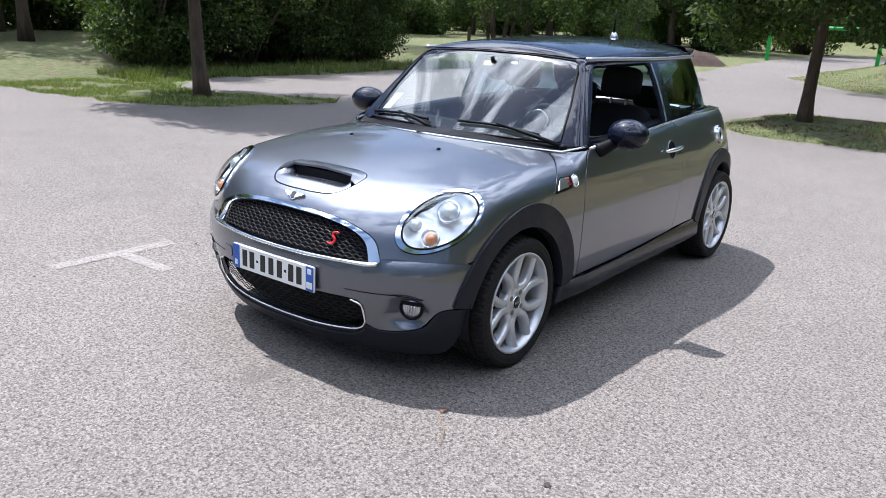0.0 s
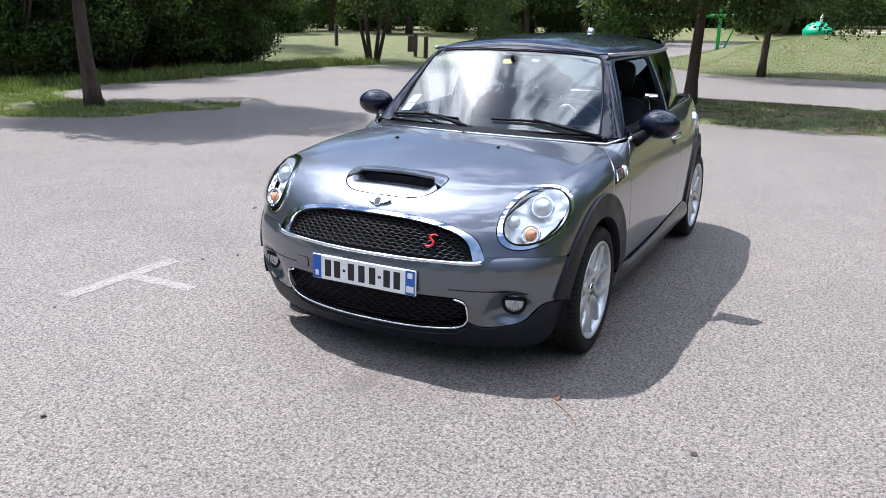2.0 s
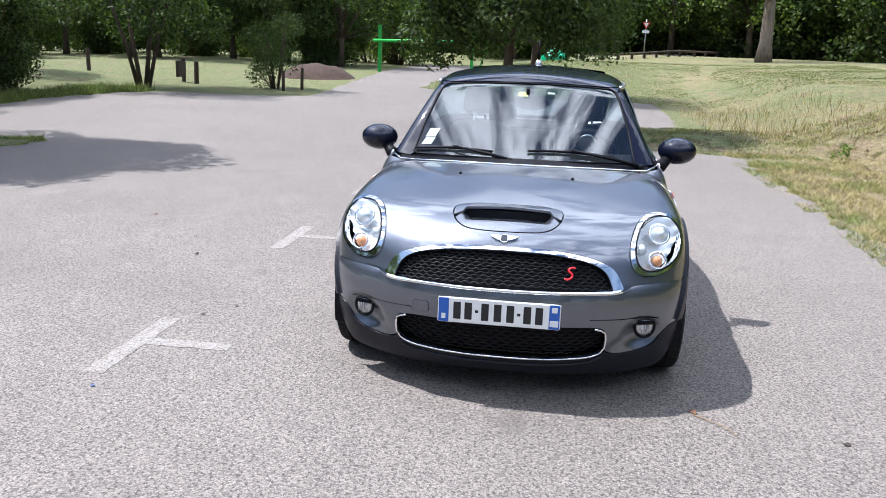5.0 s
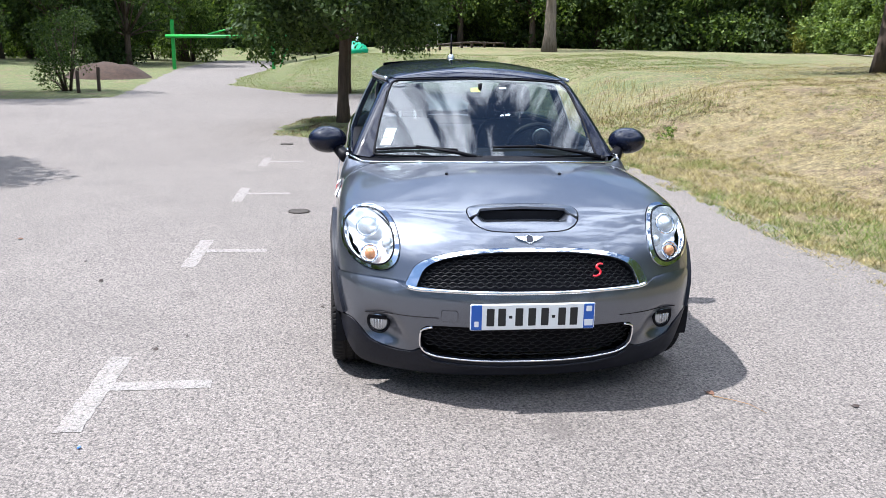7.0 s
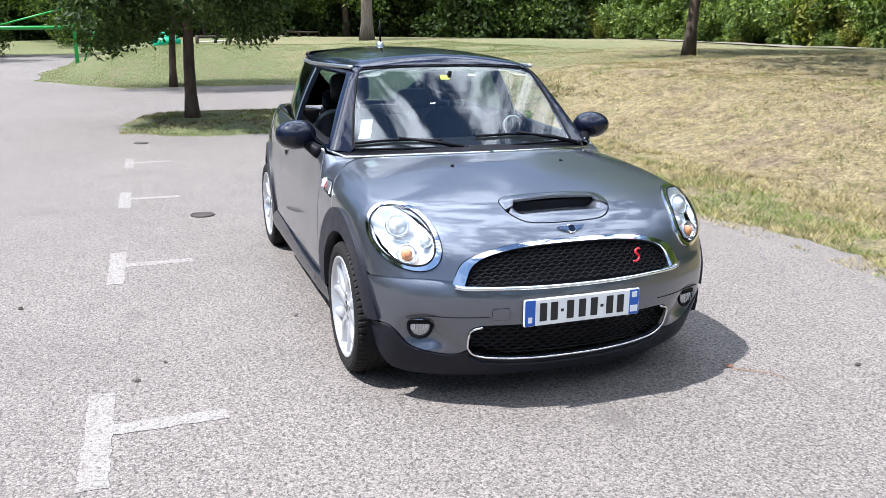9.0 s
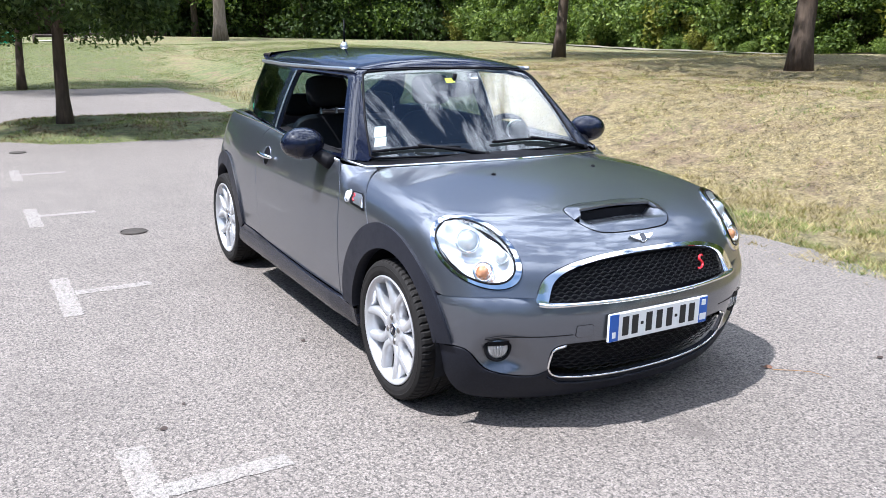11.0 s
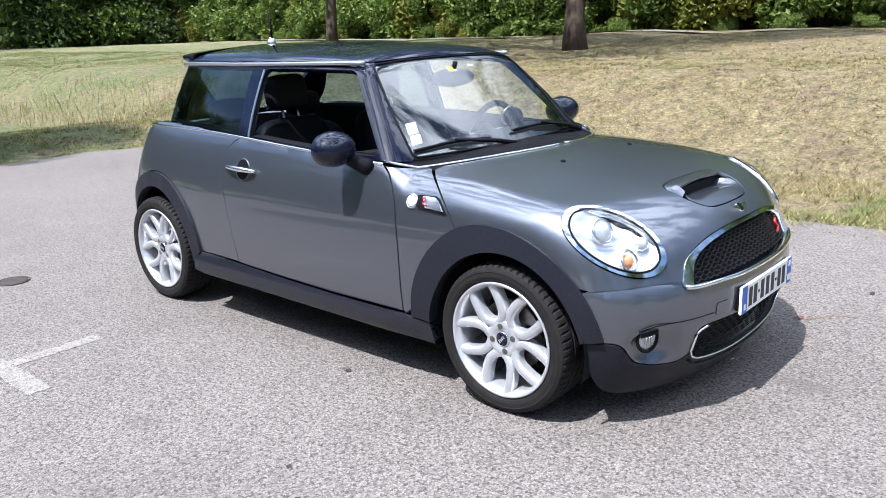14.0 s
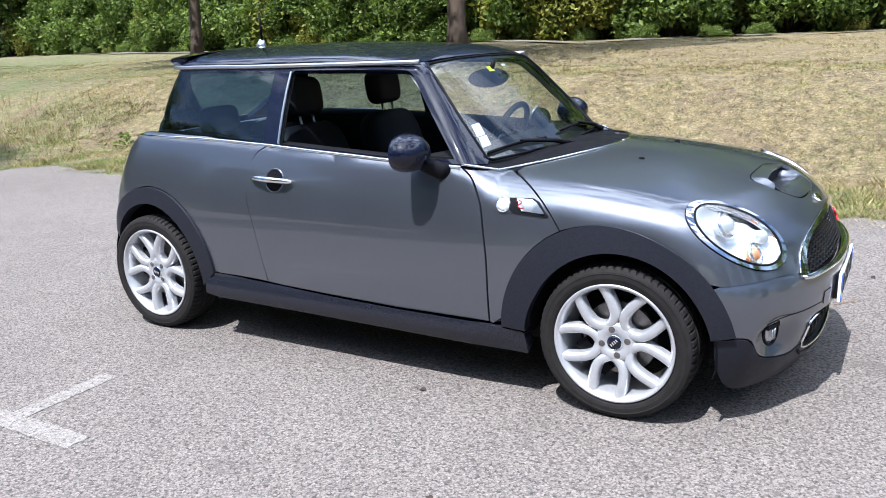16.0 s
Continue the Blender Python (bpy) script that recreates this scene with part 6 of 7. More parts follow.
    part("hub", bm, M_ALLOY, w, smooth=True)
    bm = bmesh.new()
    lathe(bm, [(0.0305, 0.072), (0.0305, 0.0785), (0.0285, 0.0805), (0.0275, 0.0805), (0.027, 0.072)], mid, 40)
    cap = part("cap_ring", bm, M_CHROME, w, smooth=True)
    bm = bmesh.new()
    lathe(bm, [(0.0275, 0.074), (0.0272, 0.0795), (0.012, 0.0815), (0.0005, 0.0818)], mid, 40)
    part("cap", bm, M_BLACK_GLOSS, w, smooth=True)
    for j in range(4):
        bm = bmesh.new()
        box(bm, -0.017 + 0.0095 * j, -0.0110 + 0.0095 * j, 0.0813, 0.0828, -0.006, 0.006)
        part("cap_mark", bm, M_CHROME, cap)
    for k in range(4):
        a = radians(45 + 90 * k - 12)
        c = (0.051 * math.cos(a), 0.0765, 0.051 * math.sin(a))
        bm = bmesh.new()
        ring(bm, (c[0], 0.0762, c[2]), (0, 1, 0), 0.0115, 0.0018, 20, 6)
        disc(bm, (c[0], 0.0762, c[2]), (0, 1, 0), 0.0115, 18, 0.003)
        bolt = part("bolt_seat", bm, M_STEEL_DARK, w, smooth=False)
        bm = bmesh.new()
        disc(bm, c, (0, 1, 0), 0.0075, 6, 0.006)
        part("wheel_bolt", bm, M_STEEL_DARK, bolt)
    bm = bmesh.new()
    lathe(bm, [(0.145, -0.004), (0.145, 0.018), (0.085, 0.018), (0.08, 0.03), (0.01, 0.03)], mid, 48)
    part("brake_disc", bm, M_STEEL_DARK, w, smooth=False)
    bm = bmesh.new()
    box(bm, 0.085, 0.165, -0.03, 0.045, -0.075, 0.085, 0.012)
    part("brake_caliper", bm, M_TRIM_BLACK, w)
    return w


def place_wheels():
    w = build_wheel()
    spots = [(0, 0.735, 0, 0), (0, -0.735, 180, 45), (-2.467, 0.727, 0, 40), (-2.467, -0.727, 180, -14)]
    for i, (x, y, rz, spin) in enumerate(spots):
        m = pose(x - 0.006, y, 0.2985, 0, 0, rz) @ pose(0, 0, 0, 0, spin, 0) @ Matrix.Diagonal((0.978, 1, 0.978, 1))
        o = w if i == 0 else copy_thing(w, Matrix())
        o.matrix_basis = m


place_wheels()

# ---------------------------------------------------------------- front details


def group_part(name, label=""):
    g = new(name)
    g.parent = car
    if label:
        g["label"] = label
    return g


M_REFLECT = plain("headlamp_reflector", (0.82, 0.84, 0.86), 0.3, 0.6, 0.03, 20, 0)
M_FOG = plain("fog_lamp_glass", (0.42, 0.44, 0.46), 0.08, 0.7, 0.1, 20, 0)
M_PROJ = plain("projector_glass", (0.62, 0.67, 0.70), 0.05, 0.55, 0.05, 20, 0)


def build_headlight(s):
    g = group_part("headlight", "round clear headlight with chrome bezel and amber indicator")
    c = np.array((0.378, 0.655 * s, 0.705))
    c0 = on_hull([c], FRONT)[0]
    n = slope(np.array([c0]))[0]

    def rho(p):
        return np.linalg.norm(p - c0, axis=1) / 0.16
    sheet("bezel", FRONT, headlight_ring(1.0, s), M_CHROME, g, [headlight_ring(0.855, s)], 0.012, 0.01, gap=0.0008, lift=0.007, depth=0.03)
    rim = on_hull(headlight_ring(0.848, s), FRONT, None, 0.006)
    strip("bezel_gap", list(rim) + [rim[0]], 0.0045, M_TRIM_BLACK, g, 6)
    sheet("lens_cover", FRONT, headlight_ring(0.85, s), M_LENS, g, (), 0.016, 0.012, gap=0, lift=lambda p: 0.008 + 0.014 * np.clip(1 - rho(p) ** 2, 0, 1), depth=0)
    sheet("reflector", FRONT, headlight_ring(0.85, s), M_REFLECT, g, (), 0.013, 0.012, gap=0, lift=lambda p: 0.004 - 0.075 * np.clip(1.0 - rho(p) ** 2, 0, 1) ** 0.7 + 0.004 * np.sin(p[:, 2] * 160), depth=0)
    u = np.array((-0.135, 0.015 * s, 0.116))
    v = np.array((0.085, -0.121 * s, 0.008))
    fw = np.array((0.88, 0.18 * s, 0.44))
    fw = fw / np.linalg.norm(fw)
    pc = c0 + u * 0.34 - n * 0.030 + v * 0.02
    bm = bmesh.new()
    ball(bm, pc, (0.038, 0.038, 0.038), u=28, v=18)
    part("projector", bm, M_PROJ, g, smooth=True)
    bm = bmesh.new()
    ring(bm, pc + fw * 0.008, fw, 0.044, 0.007, 40, 10)
    part("projector_ring", bm, M_CHROME, g, smooth=True)
    ic = c0 - u * 0.47 - n * 0.030 - v * 0.02
    bm = bmesh.new()
    ball(bm, ic - fw * 0.006, (0.025, 0.025, 0.025), u=20, v=14)
    part("indicator_bulb", bm, M_AMBER, g, smooth=True)
    bm = bmesh.new()
    ball(bm, ic, (0.036, 0.036, 0.036), u=24, v=16)
    part("indicator_cover", bm, M_LENS, g, smooth=True)
    bm = bmesh.new()
    ring(bm, ic + fw * 0.006, fw, 0.037, 0.006, 36, 8)
    part("indicator_ring", bm, M_CHROME, g, smooth=True)
    bm = bmesh.new()
    ball(bm, c0 - u * 0.12 - n * 0.03 + v * 0.64, (0.026, 0.026, 0.026), u=20, v=14)
    part("side_reflector", bm, M_PROJ, g, smooth=True)



for s in (-1, 1):
    build_headlight(s)


def span(curve, z):
    """Half width of an outline (right half, in order of height) at height z."""
    zs = [p[2] for p in curve]
    ys = [-p[1] for p in curve]
    return float(np.interp(z, zs, ys))


def build_grille():
    g = group_part("radiator_grille", "black mesh grille in a chrome surround")
    out = mirrored(spline(GRILLE_OUT, 5)[::-1] + [(0.580, -0.5195, 0.543)] + spline(GRILLE_BASE, 4)[::-1][1:])
    base_in = [(0.606, -0.462, 0.5385), (0.64, -0.37, 0.5365), (0.668, -0.2, 0.534), (0.677, 0, 0.533)]
    inn = mirrored(spline(GRILLE_IN, 5)[::-1] + spline(base_in, 4)[1:])
    sheet("surround", NOSE, out, M_CHROME, g, [inn], 0.012, 0.009, gap=0.0006, lift=0.005, depth=0.035, label="chrome grille surround")
    sheet("backing", NOSE, out, M_TRIM_BLACK, g, (), 0.03, 0.02, lift=-0.045, depth=0)
    bar = on_hull(mirrored_open([(0.59, -0.512, 0.533), (0.608, -0.466, 0.527), (0.64, -0.37, 0.528), (0.668, -0.2, 0.526), (0.677, 0, 0.525)]), NOSE, None, 0.006)
    strip("lower_bar", spline(list(bar), 4), 0.0085, M_CHROME, g, 10, "chrome bar below the grille")
    for sg in (-1, 1):
        end = [(0.60, 0.455 * sg, 0.505), (0.40, 0.75 * sg, 0.525), (0.40, 0.75 * sg, 0.575), (0.56, 0.51 * sg, 0.59)]
        sheet("bumper_ledge", NOSE, [np.array(q) for q in end], M_PAINT, g, (), 0.02, 0.015, lift=-0.007, depth=0)
    rows = 10
    for i in range(rows):
        z = 0.542 + 0.0138 * i
        hw = span(GRILLE_IN, z + 0.004)
        if z > 0.668:
            continue
        if hw < 0.05:
            continue
        pts, k = [], 0
        nst = int(2 * hw / 0.0095)
        for j in range(nst + 1):
            y = -hw + 2 * hw * j / nst
            cell = int(round((y + 1) / 0.019))
            up = ((cell + i) % 2) * 0.0058
            pts.append((0.6, y, z + up - 0.003))
        p = on_hull(pts, NOSE, None, -0.016)
        if len(p) > 3:
            strip("slat", p, 0.0026, M_GRILLE, g, 5)
    # badge: a slanted letter
    s_path = spline([(0.020, 0.028), (0.008, 0.033), (-0.008, 0.028), (-0.012, 0.016), (0.000, 0.006), (0.012, -0.004), (0.010, -0.018), (-0.006, -0.026), (-0.024, -0.024)], 5)
    pts = [(0.6, 0.283 + 0.85 * a + 0.30 * b, 0.600 + b * 0.88) for a, b in s_path]
    p = on_hull(pts, NOSE, None, -0.008)
    bm = bmesh.new()
    tube(bm, [tuple(q) for q in p], [0.0035 + 0.002 * math.sin(math.pi * i / (len(p) - 1)) for i in range(len(p))], 8)
    part("badge", bm, M_RED, g, "red letter S badge", True)


build_grille()


def build_lower_grille():
    g = group_part("lower_grille", "black lower intake with thin chrome edge")
    top = [(0.683, 0, 0.375), (0.66, -0.25, 0.374), (0.632, -0.41, 0.372), (0.615, -0.450, 0.356), (0.605, -0.460, 0.32), (0.59, -0.453, 0.264)]
    low = [(0.585, -0.405, 0.234), (0.60, -0.30, 0.221), (0.61, -0.15, 0.215), (0.615, 0, 0.213)]
    out = mirrored(spline(top, 3) + spline(low, 3))
    sheet("backing", NOSE, out, M_TRIM_BLACK, g, (), 0.03, 0.02, lift=-0.05, depth=0)
    edge_pts = mirrored_open(spline(low[::-1] + top[::-1][:4], 4)[::-1])
    p = on_hull(edge_pts, NOSE, None, 0.004)
    strip("chrome_edge", p, 0.0048, M_CHROME, g, 8, "thin chrome edge")
    for i in range(8):
        z = 0.232 + 0.0175 * i
        hw = 0.45 if z > 0.27 else 0.30 + 3.4 * (z - 0.225)
        pts = []
        nst = int(2 * hw / 0.012)
        for j in range(nst + 1):
            y = -hw + 2 * hw * j / nst
            pts.append((0.6, y, z + ((int(round((y + 1) / 0.024)) + i) % 2) * 0.007))
        p = on_hull(pts, NOSE, None, -0.02)
        strip("slat", p, 0.0026, M_GRILLE, g, 5)


build_lower_grille()


def build_fog(s):
    g = group_part("fog_lamp", "round clear fog lamp in a bumper recess")
    c = on_hull([(0.5, 0.628 * s, 0.358)], NOSE)[0]
    fw = np.array((0.93, 0.33 * s, 0.05))
    c = c + fw * 0.004
    bm = bmesh.new()
    ring(bm, c, fw, 0.047, 0.006, 36, 8)
    part("lamp_ring", bm, M_TRIM_BLACK, g, smooth=True)
    bm = bmesh.new()
    ball(bm, c - fw * 0.004, (0.016, 0.042, 0.042), (0, 0, 20 * s), 28, 16)
    part("lamp_lens", bm, M_FOG, g, smooth=True)
    for k in range(5):
        bm = bmesh.new()
        y = -0.024 + 0.012 * k
        tube(bm, [tuple(c + np.array((0.016 - 9 * y * y, y, zz))) for zz in (-0.024, 0.0, 0.014)], 0.0016, 5)
        part("lens_rib", bm, M_SATIN, g, smooth=True)
    bm = bmesh.new()
    box(bm, -0.002, 0.002, -0.04, 0.04, -0.008, 0.008, 0, Matrix.Translation(tuple(c + fw * 0.012 + np.array((0, 0, 0.022)))) @ Matrix.Rotation(radians(20 * s), 4, "Z"))
    part("lamp_hood", bm, M_TRIM_BLACK, g)
    # crease above the recess, running to the plate
    p = on_hull([(0.5, 0.685 * s, 0.402), (0.55, 0.62 * s, 0.412), (0.6, 0.50 * s, 0.412), (0.64, 0.385 * s, 0.414)], NOSE, None, 0.0005)
    strip("bumper_joint", spline(p, 6), 0.0022, M_TRIM_BLACK, g, 5)


for s in (-1, 1):
    build_fog(s)


def build_plate():
    g = group_part("number_plate", "white number plate with blue ends")
    x = 0.697
    bm = bmesh.new()
    box(bm, x - 0.012, x, -0.262, 0.262, 0.374, 0.486, 0.004)
    part("plate", bm, M_PLATE, g)
    bm = bmesh.new()
    box(bm, x - 0.075, x - 0.0125, -0.25, 0.25, 0.385, 0.48, 0.004)
    part("plate_holder", bm, M_TRIM_BLACK, g)
    for y0, y1 in ((-0.258, -0.214), (0.214, 0.258)):
        bm = bmesh.new()
        box(bm, x - 0.002, x + 0.0015, y0, y1, 0.377, 0.483, 0.0005)
        part("blue_band", bm, M_BLUE, g)
    for k, y in enumerate((-0.178, -0.130, -0.058, -0.004, 0.050, 0.122, 0.172)):
        bm = bmesh.new()
        box(bm, x - 0.002, x + 0.0016, y - 0.016, y + 0.016, 0.392, 0.468, 0.001)
        part("bar", bm, M_INK, g)
    for y in (-0.094, 0.086):
        bm = bmesh.new()
        box(bm, x - 0.002, x + 0.0016, y - 0.007, y + 0.007, 0.424, 0.436, 0.001)
        part("dash_bar", bm, M_INK, g)
    for y, z, w, h in ((-0.236, 0.402, 0.009, 0.012), (0.236, 0.402, 0.018, 0.014), (0.236, 0.462, 0.012, 0.012)):
        bm = bmesh.new()
        box(bm, x - 0.001, x + 0.0026, y - w, y + w, z - h, z + h, 0.001)
        part("band_mark", bm, M_WHITE, g)


build_plate()


def build_front_bits():
    c = on_hull([(0.571, 0, 0.728)], FRONT)[0]
    n = slope(np.array([c]))[0]
    g = group_part("bonnet_badge", "chrome winged roundel")
    z = Vector(n)
    ydir = Vector((0, 1, 0))
    up = z.cross(ydir)
    M = Matrix((( ydir.x, up.x, z.x, c[0]), (ydir.y, up.y, z.y, c[1]), (ydir.z, up.z, z.z, c[2]), (0, 0, 0, 1)))
    bm = bmesh.new()
    ring(bm, tuple(c + n * 0.004), n, 0.019, 0.0035, 28, 8)
    part("roundel", bm, M_CHROME, g, smooth=True)
    bm = bmesh.new()
    disc(bm, tuple(c + n * 0.006), n, 0.0185, 28, 0.007)
    part("roundel_face", bm, M_BLACK_GLOSS, g)
    bm = bmesh.new()
    box(bm, -0.012, 0.012, -0.003, 0.003, 0.004, 0.0078, 0, M)
    part("roundel_bar", bm, M_CHROME, g)
    for sg in (-1, 1):
        bm = bmesh.new()
        for l, y0, y1, top in ((0.060, 0.0045, 0.0115, 0.0110), (0.053, -0.0005, 0.0045, 0.0100), (0.045, -0.0055, -0.0005, 0.0110), (0.035, -0.0105, -0.0055, 0.0100)):
            vs = box(bm, 0.0, 1.0, y0, y1, 0.0, top)
            for q in vs:
                q.co.x = sg * (0.014 + q.co.x * (l - 0.014 - (0.006 if q.co.y < (y0 + y1) / 2 else 0)))
                q.co = M @ q.co
        bmesh.ops.recalc_face_normals(bm, faces=bm.faces)
        part("wing", bm, M_CHROME, g)
    for s in (-1, 1):
        p = on_hull([(-0.075, 0.285 * s, 0.91)], FRONT, None, 0.002)[0]
        bm = bmesh.new()
        ball(bm, p, (0.013, 0.009, 0.007), u=12, v=8)
        part("washer_jet", bm, M_TRIM_BLACK, car, smooth=True)
    # tow eye cover
    o = [(0.645, -0.372, 0.447), (0.66, -0.315, 0.449), (0.66, -0.308, 0.443), (0.66, -0.308, 0.408), (0.65, -0.315, 0.402), (0.64, -0.365, 0.402), (0.64, -0.374, 0.41)]
    sheet("tow_eye_cover", NOSE, [np.array(q) for q in o], M_PAINT, car, (), 0.02, 0.01, gap=0, lift=0.0035, depth=0.004)
    p = on_hull(o + [o[0]], NOSE, None, 0.001)
    strip("cover_joint", p, 0.002, M_TRIM_BLACK, car, 5)


build_front_bits()


def build_wiper(tip, mid, end, pivot):
    g = group_part("wiper", "black windscreen wiper")
    wind = Beam((-1, 0, -0.35))
    b = on_hull(spline([tip, mid, end], 6), wind, hull_high, 0.014)
    bm = bmesh.new()
    tube(bm, [tuple(q) for q in b], 0.0075, 6)
    part("blade", bm, M_TRIM_BLACK, g, smooth=True)
    m = b[len(b) // 2]
    pv = np.array(pivot)
    bm = bmesh.new()
    el = pv + (m - pv) * 0.35 + np.array((0.012, 0, 0.012))
    tube(bm, [tuple(pv), tuple(el), tuple(m + np.array((0.012, 0, 0.012)))], [0.013, 0.010, 0.006], 8)
    part("arm", bm, M_TRIM_BLACK, g, smooth=True)
    bm = bmesh.new()
    ball(bm, pivot, (0.02, 0.02, 0.016), u=14, v=8)
    part("pivot_cap", bm, M_TRIM_BLACK, g, smooth=True)


build_wiper((-0.618, -0.612, 0.948), (-0.555, -0.39, 0.972), (-0.515, -0.165, 0.968), (-0.468, -0.06, 0.928))
build_wiper((-0.513, 0.030, 0.985), (-0.535, 0.27, 0.985), (-0.58, 0.51, 0.955), (-0.585, 0.655, 0.915))


def build_mirror(s):
    g = group_part("door_mirror", "black gloss oval door mirror")
    c = (-0.835, 0.875 * s, 0.985)
    bm = bmesh.new()
    ball(bm, (0, 0, 0), (0.092, 0.108, 0.076), u=32, v=24)
    bmesh.ops.bisect_plane(bm, geom=bm.verts[:] + bm.edges[:] + bm.faces[:], plane_co=(-0.035, 0, 0), plane_no=(-1, 0, 0), clear_outer=True)
    bmesh.ops.transform(bm, matrix=pose(*c, 0, 0, -8 * s), verts=bm.verts)
    part("housing", bm, M_BLACK_GLOSS, g, smooth=True)
    bm = bmesh.new()
    disc(bm, (0, 0, 0), (-1, 0, 0), 0.064, 32, 0.006, 0.064)
    bmesh.ops.transform(bm, matrix=pose(*c, 0, 0, -8 * s) @ pose(-0.034, 0, 0) @ Matrix.Diagonal((1, 1.5, 1.04, 1)), verts=bm.verts)
    part("mirror_glass", bm, M_MIRROR, g)
    bm = bmesh.new()
    tube(bm, [(-0.82, 0.84 * s, 0.955), (-0.785, 0.808 * s, 0.928), (-0.745, 0.78 * s, 0.905), (-0.735, 0.76 * s, 0.896)], [0.026, 0.03, 0.036, 0.04], 14)
    part("stalk", bm, M_TRIM_BLACK, g, smooth=True)


def build_handle(s):
    g = group_part("door_handle", "chrome bar handle over a flat black disc for the shaded recess")
    v = SIDE[s]
    c = on_hull([(-1.605, 0.8 * s, 0.825)], v)[0]
    n = slope(np.array([c]))[0]
    # flat black disc on the skin; its colour stands for the recess shade
    bm = bmesh.new()
    disc(bm, tuple(c - n * 0.0005), n, 0.052, 36, 0.005)
    part("recess", bm, M_TRIM_BLACK, g)
    bm = bmesh.new()
    ring(bm, tuple(c + n * 0.001), n, 0.053, 0.003, 36, 6)
    part("recess_ring", bm, M_PAINT, g, smooth=True)
    pts = [(-1.735, 0.8 * s, 0.829), (-1.70, 0.8 * s, 0.828), (-1.64, 0.8 * s, 0.826), (-1.57, 0.8 * s, 0.824), (-1.52, 0.8 * s, 0.823), (-1.495, 0.8 * s, 0.822)]
    p = on_hull(pts, v)
    p = [q + slope(np.array([q]))[0] * (0.010 + 0.022 * math.sin(math.pi * i / (len(p) - 1))) for i, q in enumerate(p)]
    bm = bmesh.new()
    tube(bm, [tuple(q) for q in spline(p, 4)], [0.005 + 0.0085 * math.sin(math.pi * min(1, max(0.0, i / 20))) ** 0.6 for i in range(21)], 10)
    part("bar", bm, M_CHROME, g, smooth=True)


def build_marker(s):
    g = group_part("side_marker", "chrome side vent with round indicator")
    v = SIDE[s]
    o = [(-0.428, -0.8, 0.815), (-0.33, -0.8, 0.817), (-0.305, -0.8, 0.806), (-0.262, -0.8, 0.757), (-0.275, -0.8, 0.753), (-0.41, -0.8, 0.762), (-0.425, -0.8, 0.775)]
    sheet("vent_plate", v, flipped(o, s), M_TRIM_BLACK, g, (), 0.02, 0.008, gap=0, lift=0.004, depth=0.006)
    o2 = [(-0.395, -0.8, 0.811), (-0.335, -0.8, 0.812), (-0.315, -0.8, 0.803), (-0.278, -0.8, 0.765), (-0.37, -0.8, 0.771)]
    sheet("vent_chrome", v, flipped(o2, s), M_SATIN, g, (), 0.012, 0.008, gap=0, lift=lambda p: 0.008 + 0.004 * np.sin((p[:, 0] + 0.3) * 60), depth=0.006)
    sp = spline([(0.012, 0.010), (0.0, 0.013), (-0.008, 0.007), (0.002, 0.0), (0.008, -0.006), (-0.002, -0.012), (-0.014, -0.010)], 4)
    p = on_hull([(-0.378 + s * (a + 0.3 * b), 0.8 * s, 0.792 + b) for a, b in sp], v, None, 0.013)
    strip("vent_badge", p, 0.0022, M_RED, g, 6, "small red letter badge")
    c = on_hull([(-0.452, 0.8 * s, 0.790)], v)[0]
    n = slope(np.array([c]))[0]
    bm = bmesh.new()
    ball(bm, c, (0.026, 0.012, 0.024), u=24, v=14)
    part("indicator_lens", bm, M_WHITE, g, smooth=True)
    bm = bmesh.new()
    ring(bm, tuple(c + n * 0.002), n, 0.028, 0.0035, 32, 8)
    part("indicator_ring", bm, M_CHROME, g, smooth=True)


for s in (-1, 1):
    build_mirror(s)
    build_handle(s)
    build_marker(s)


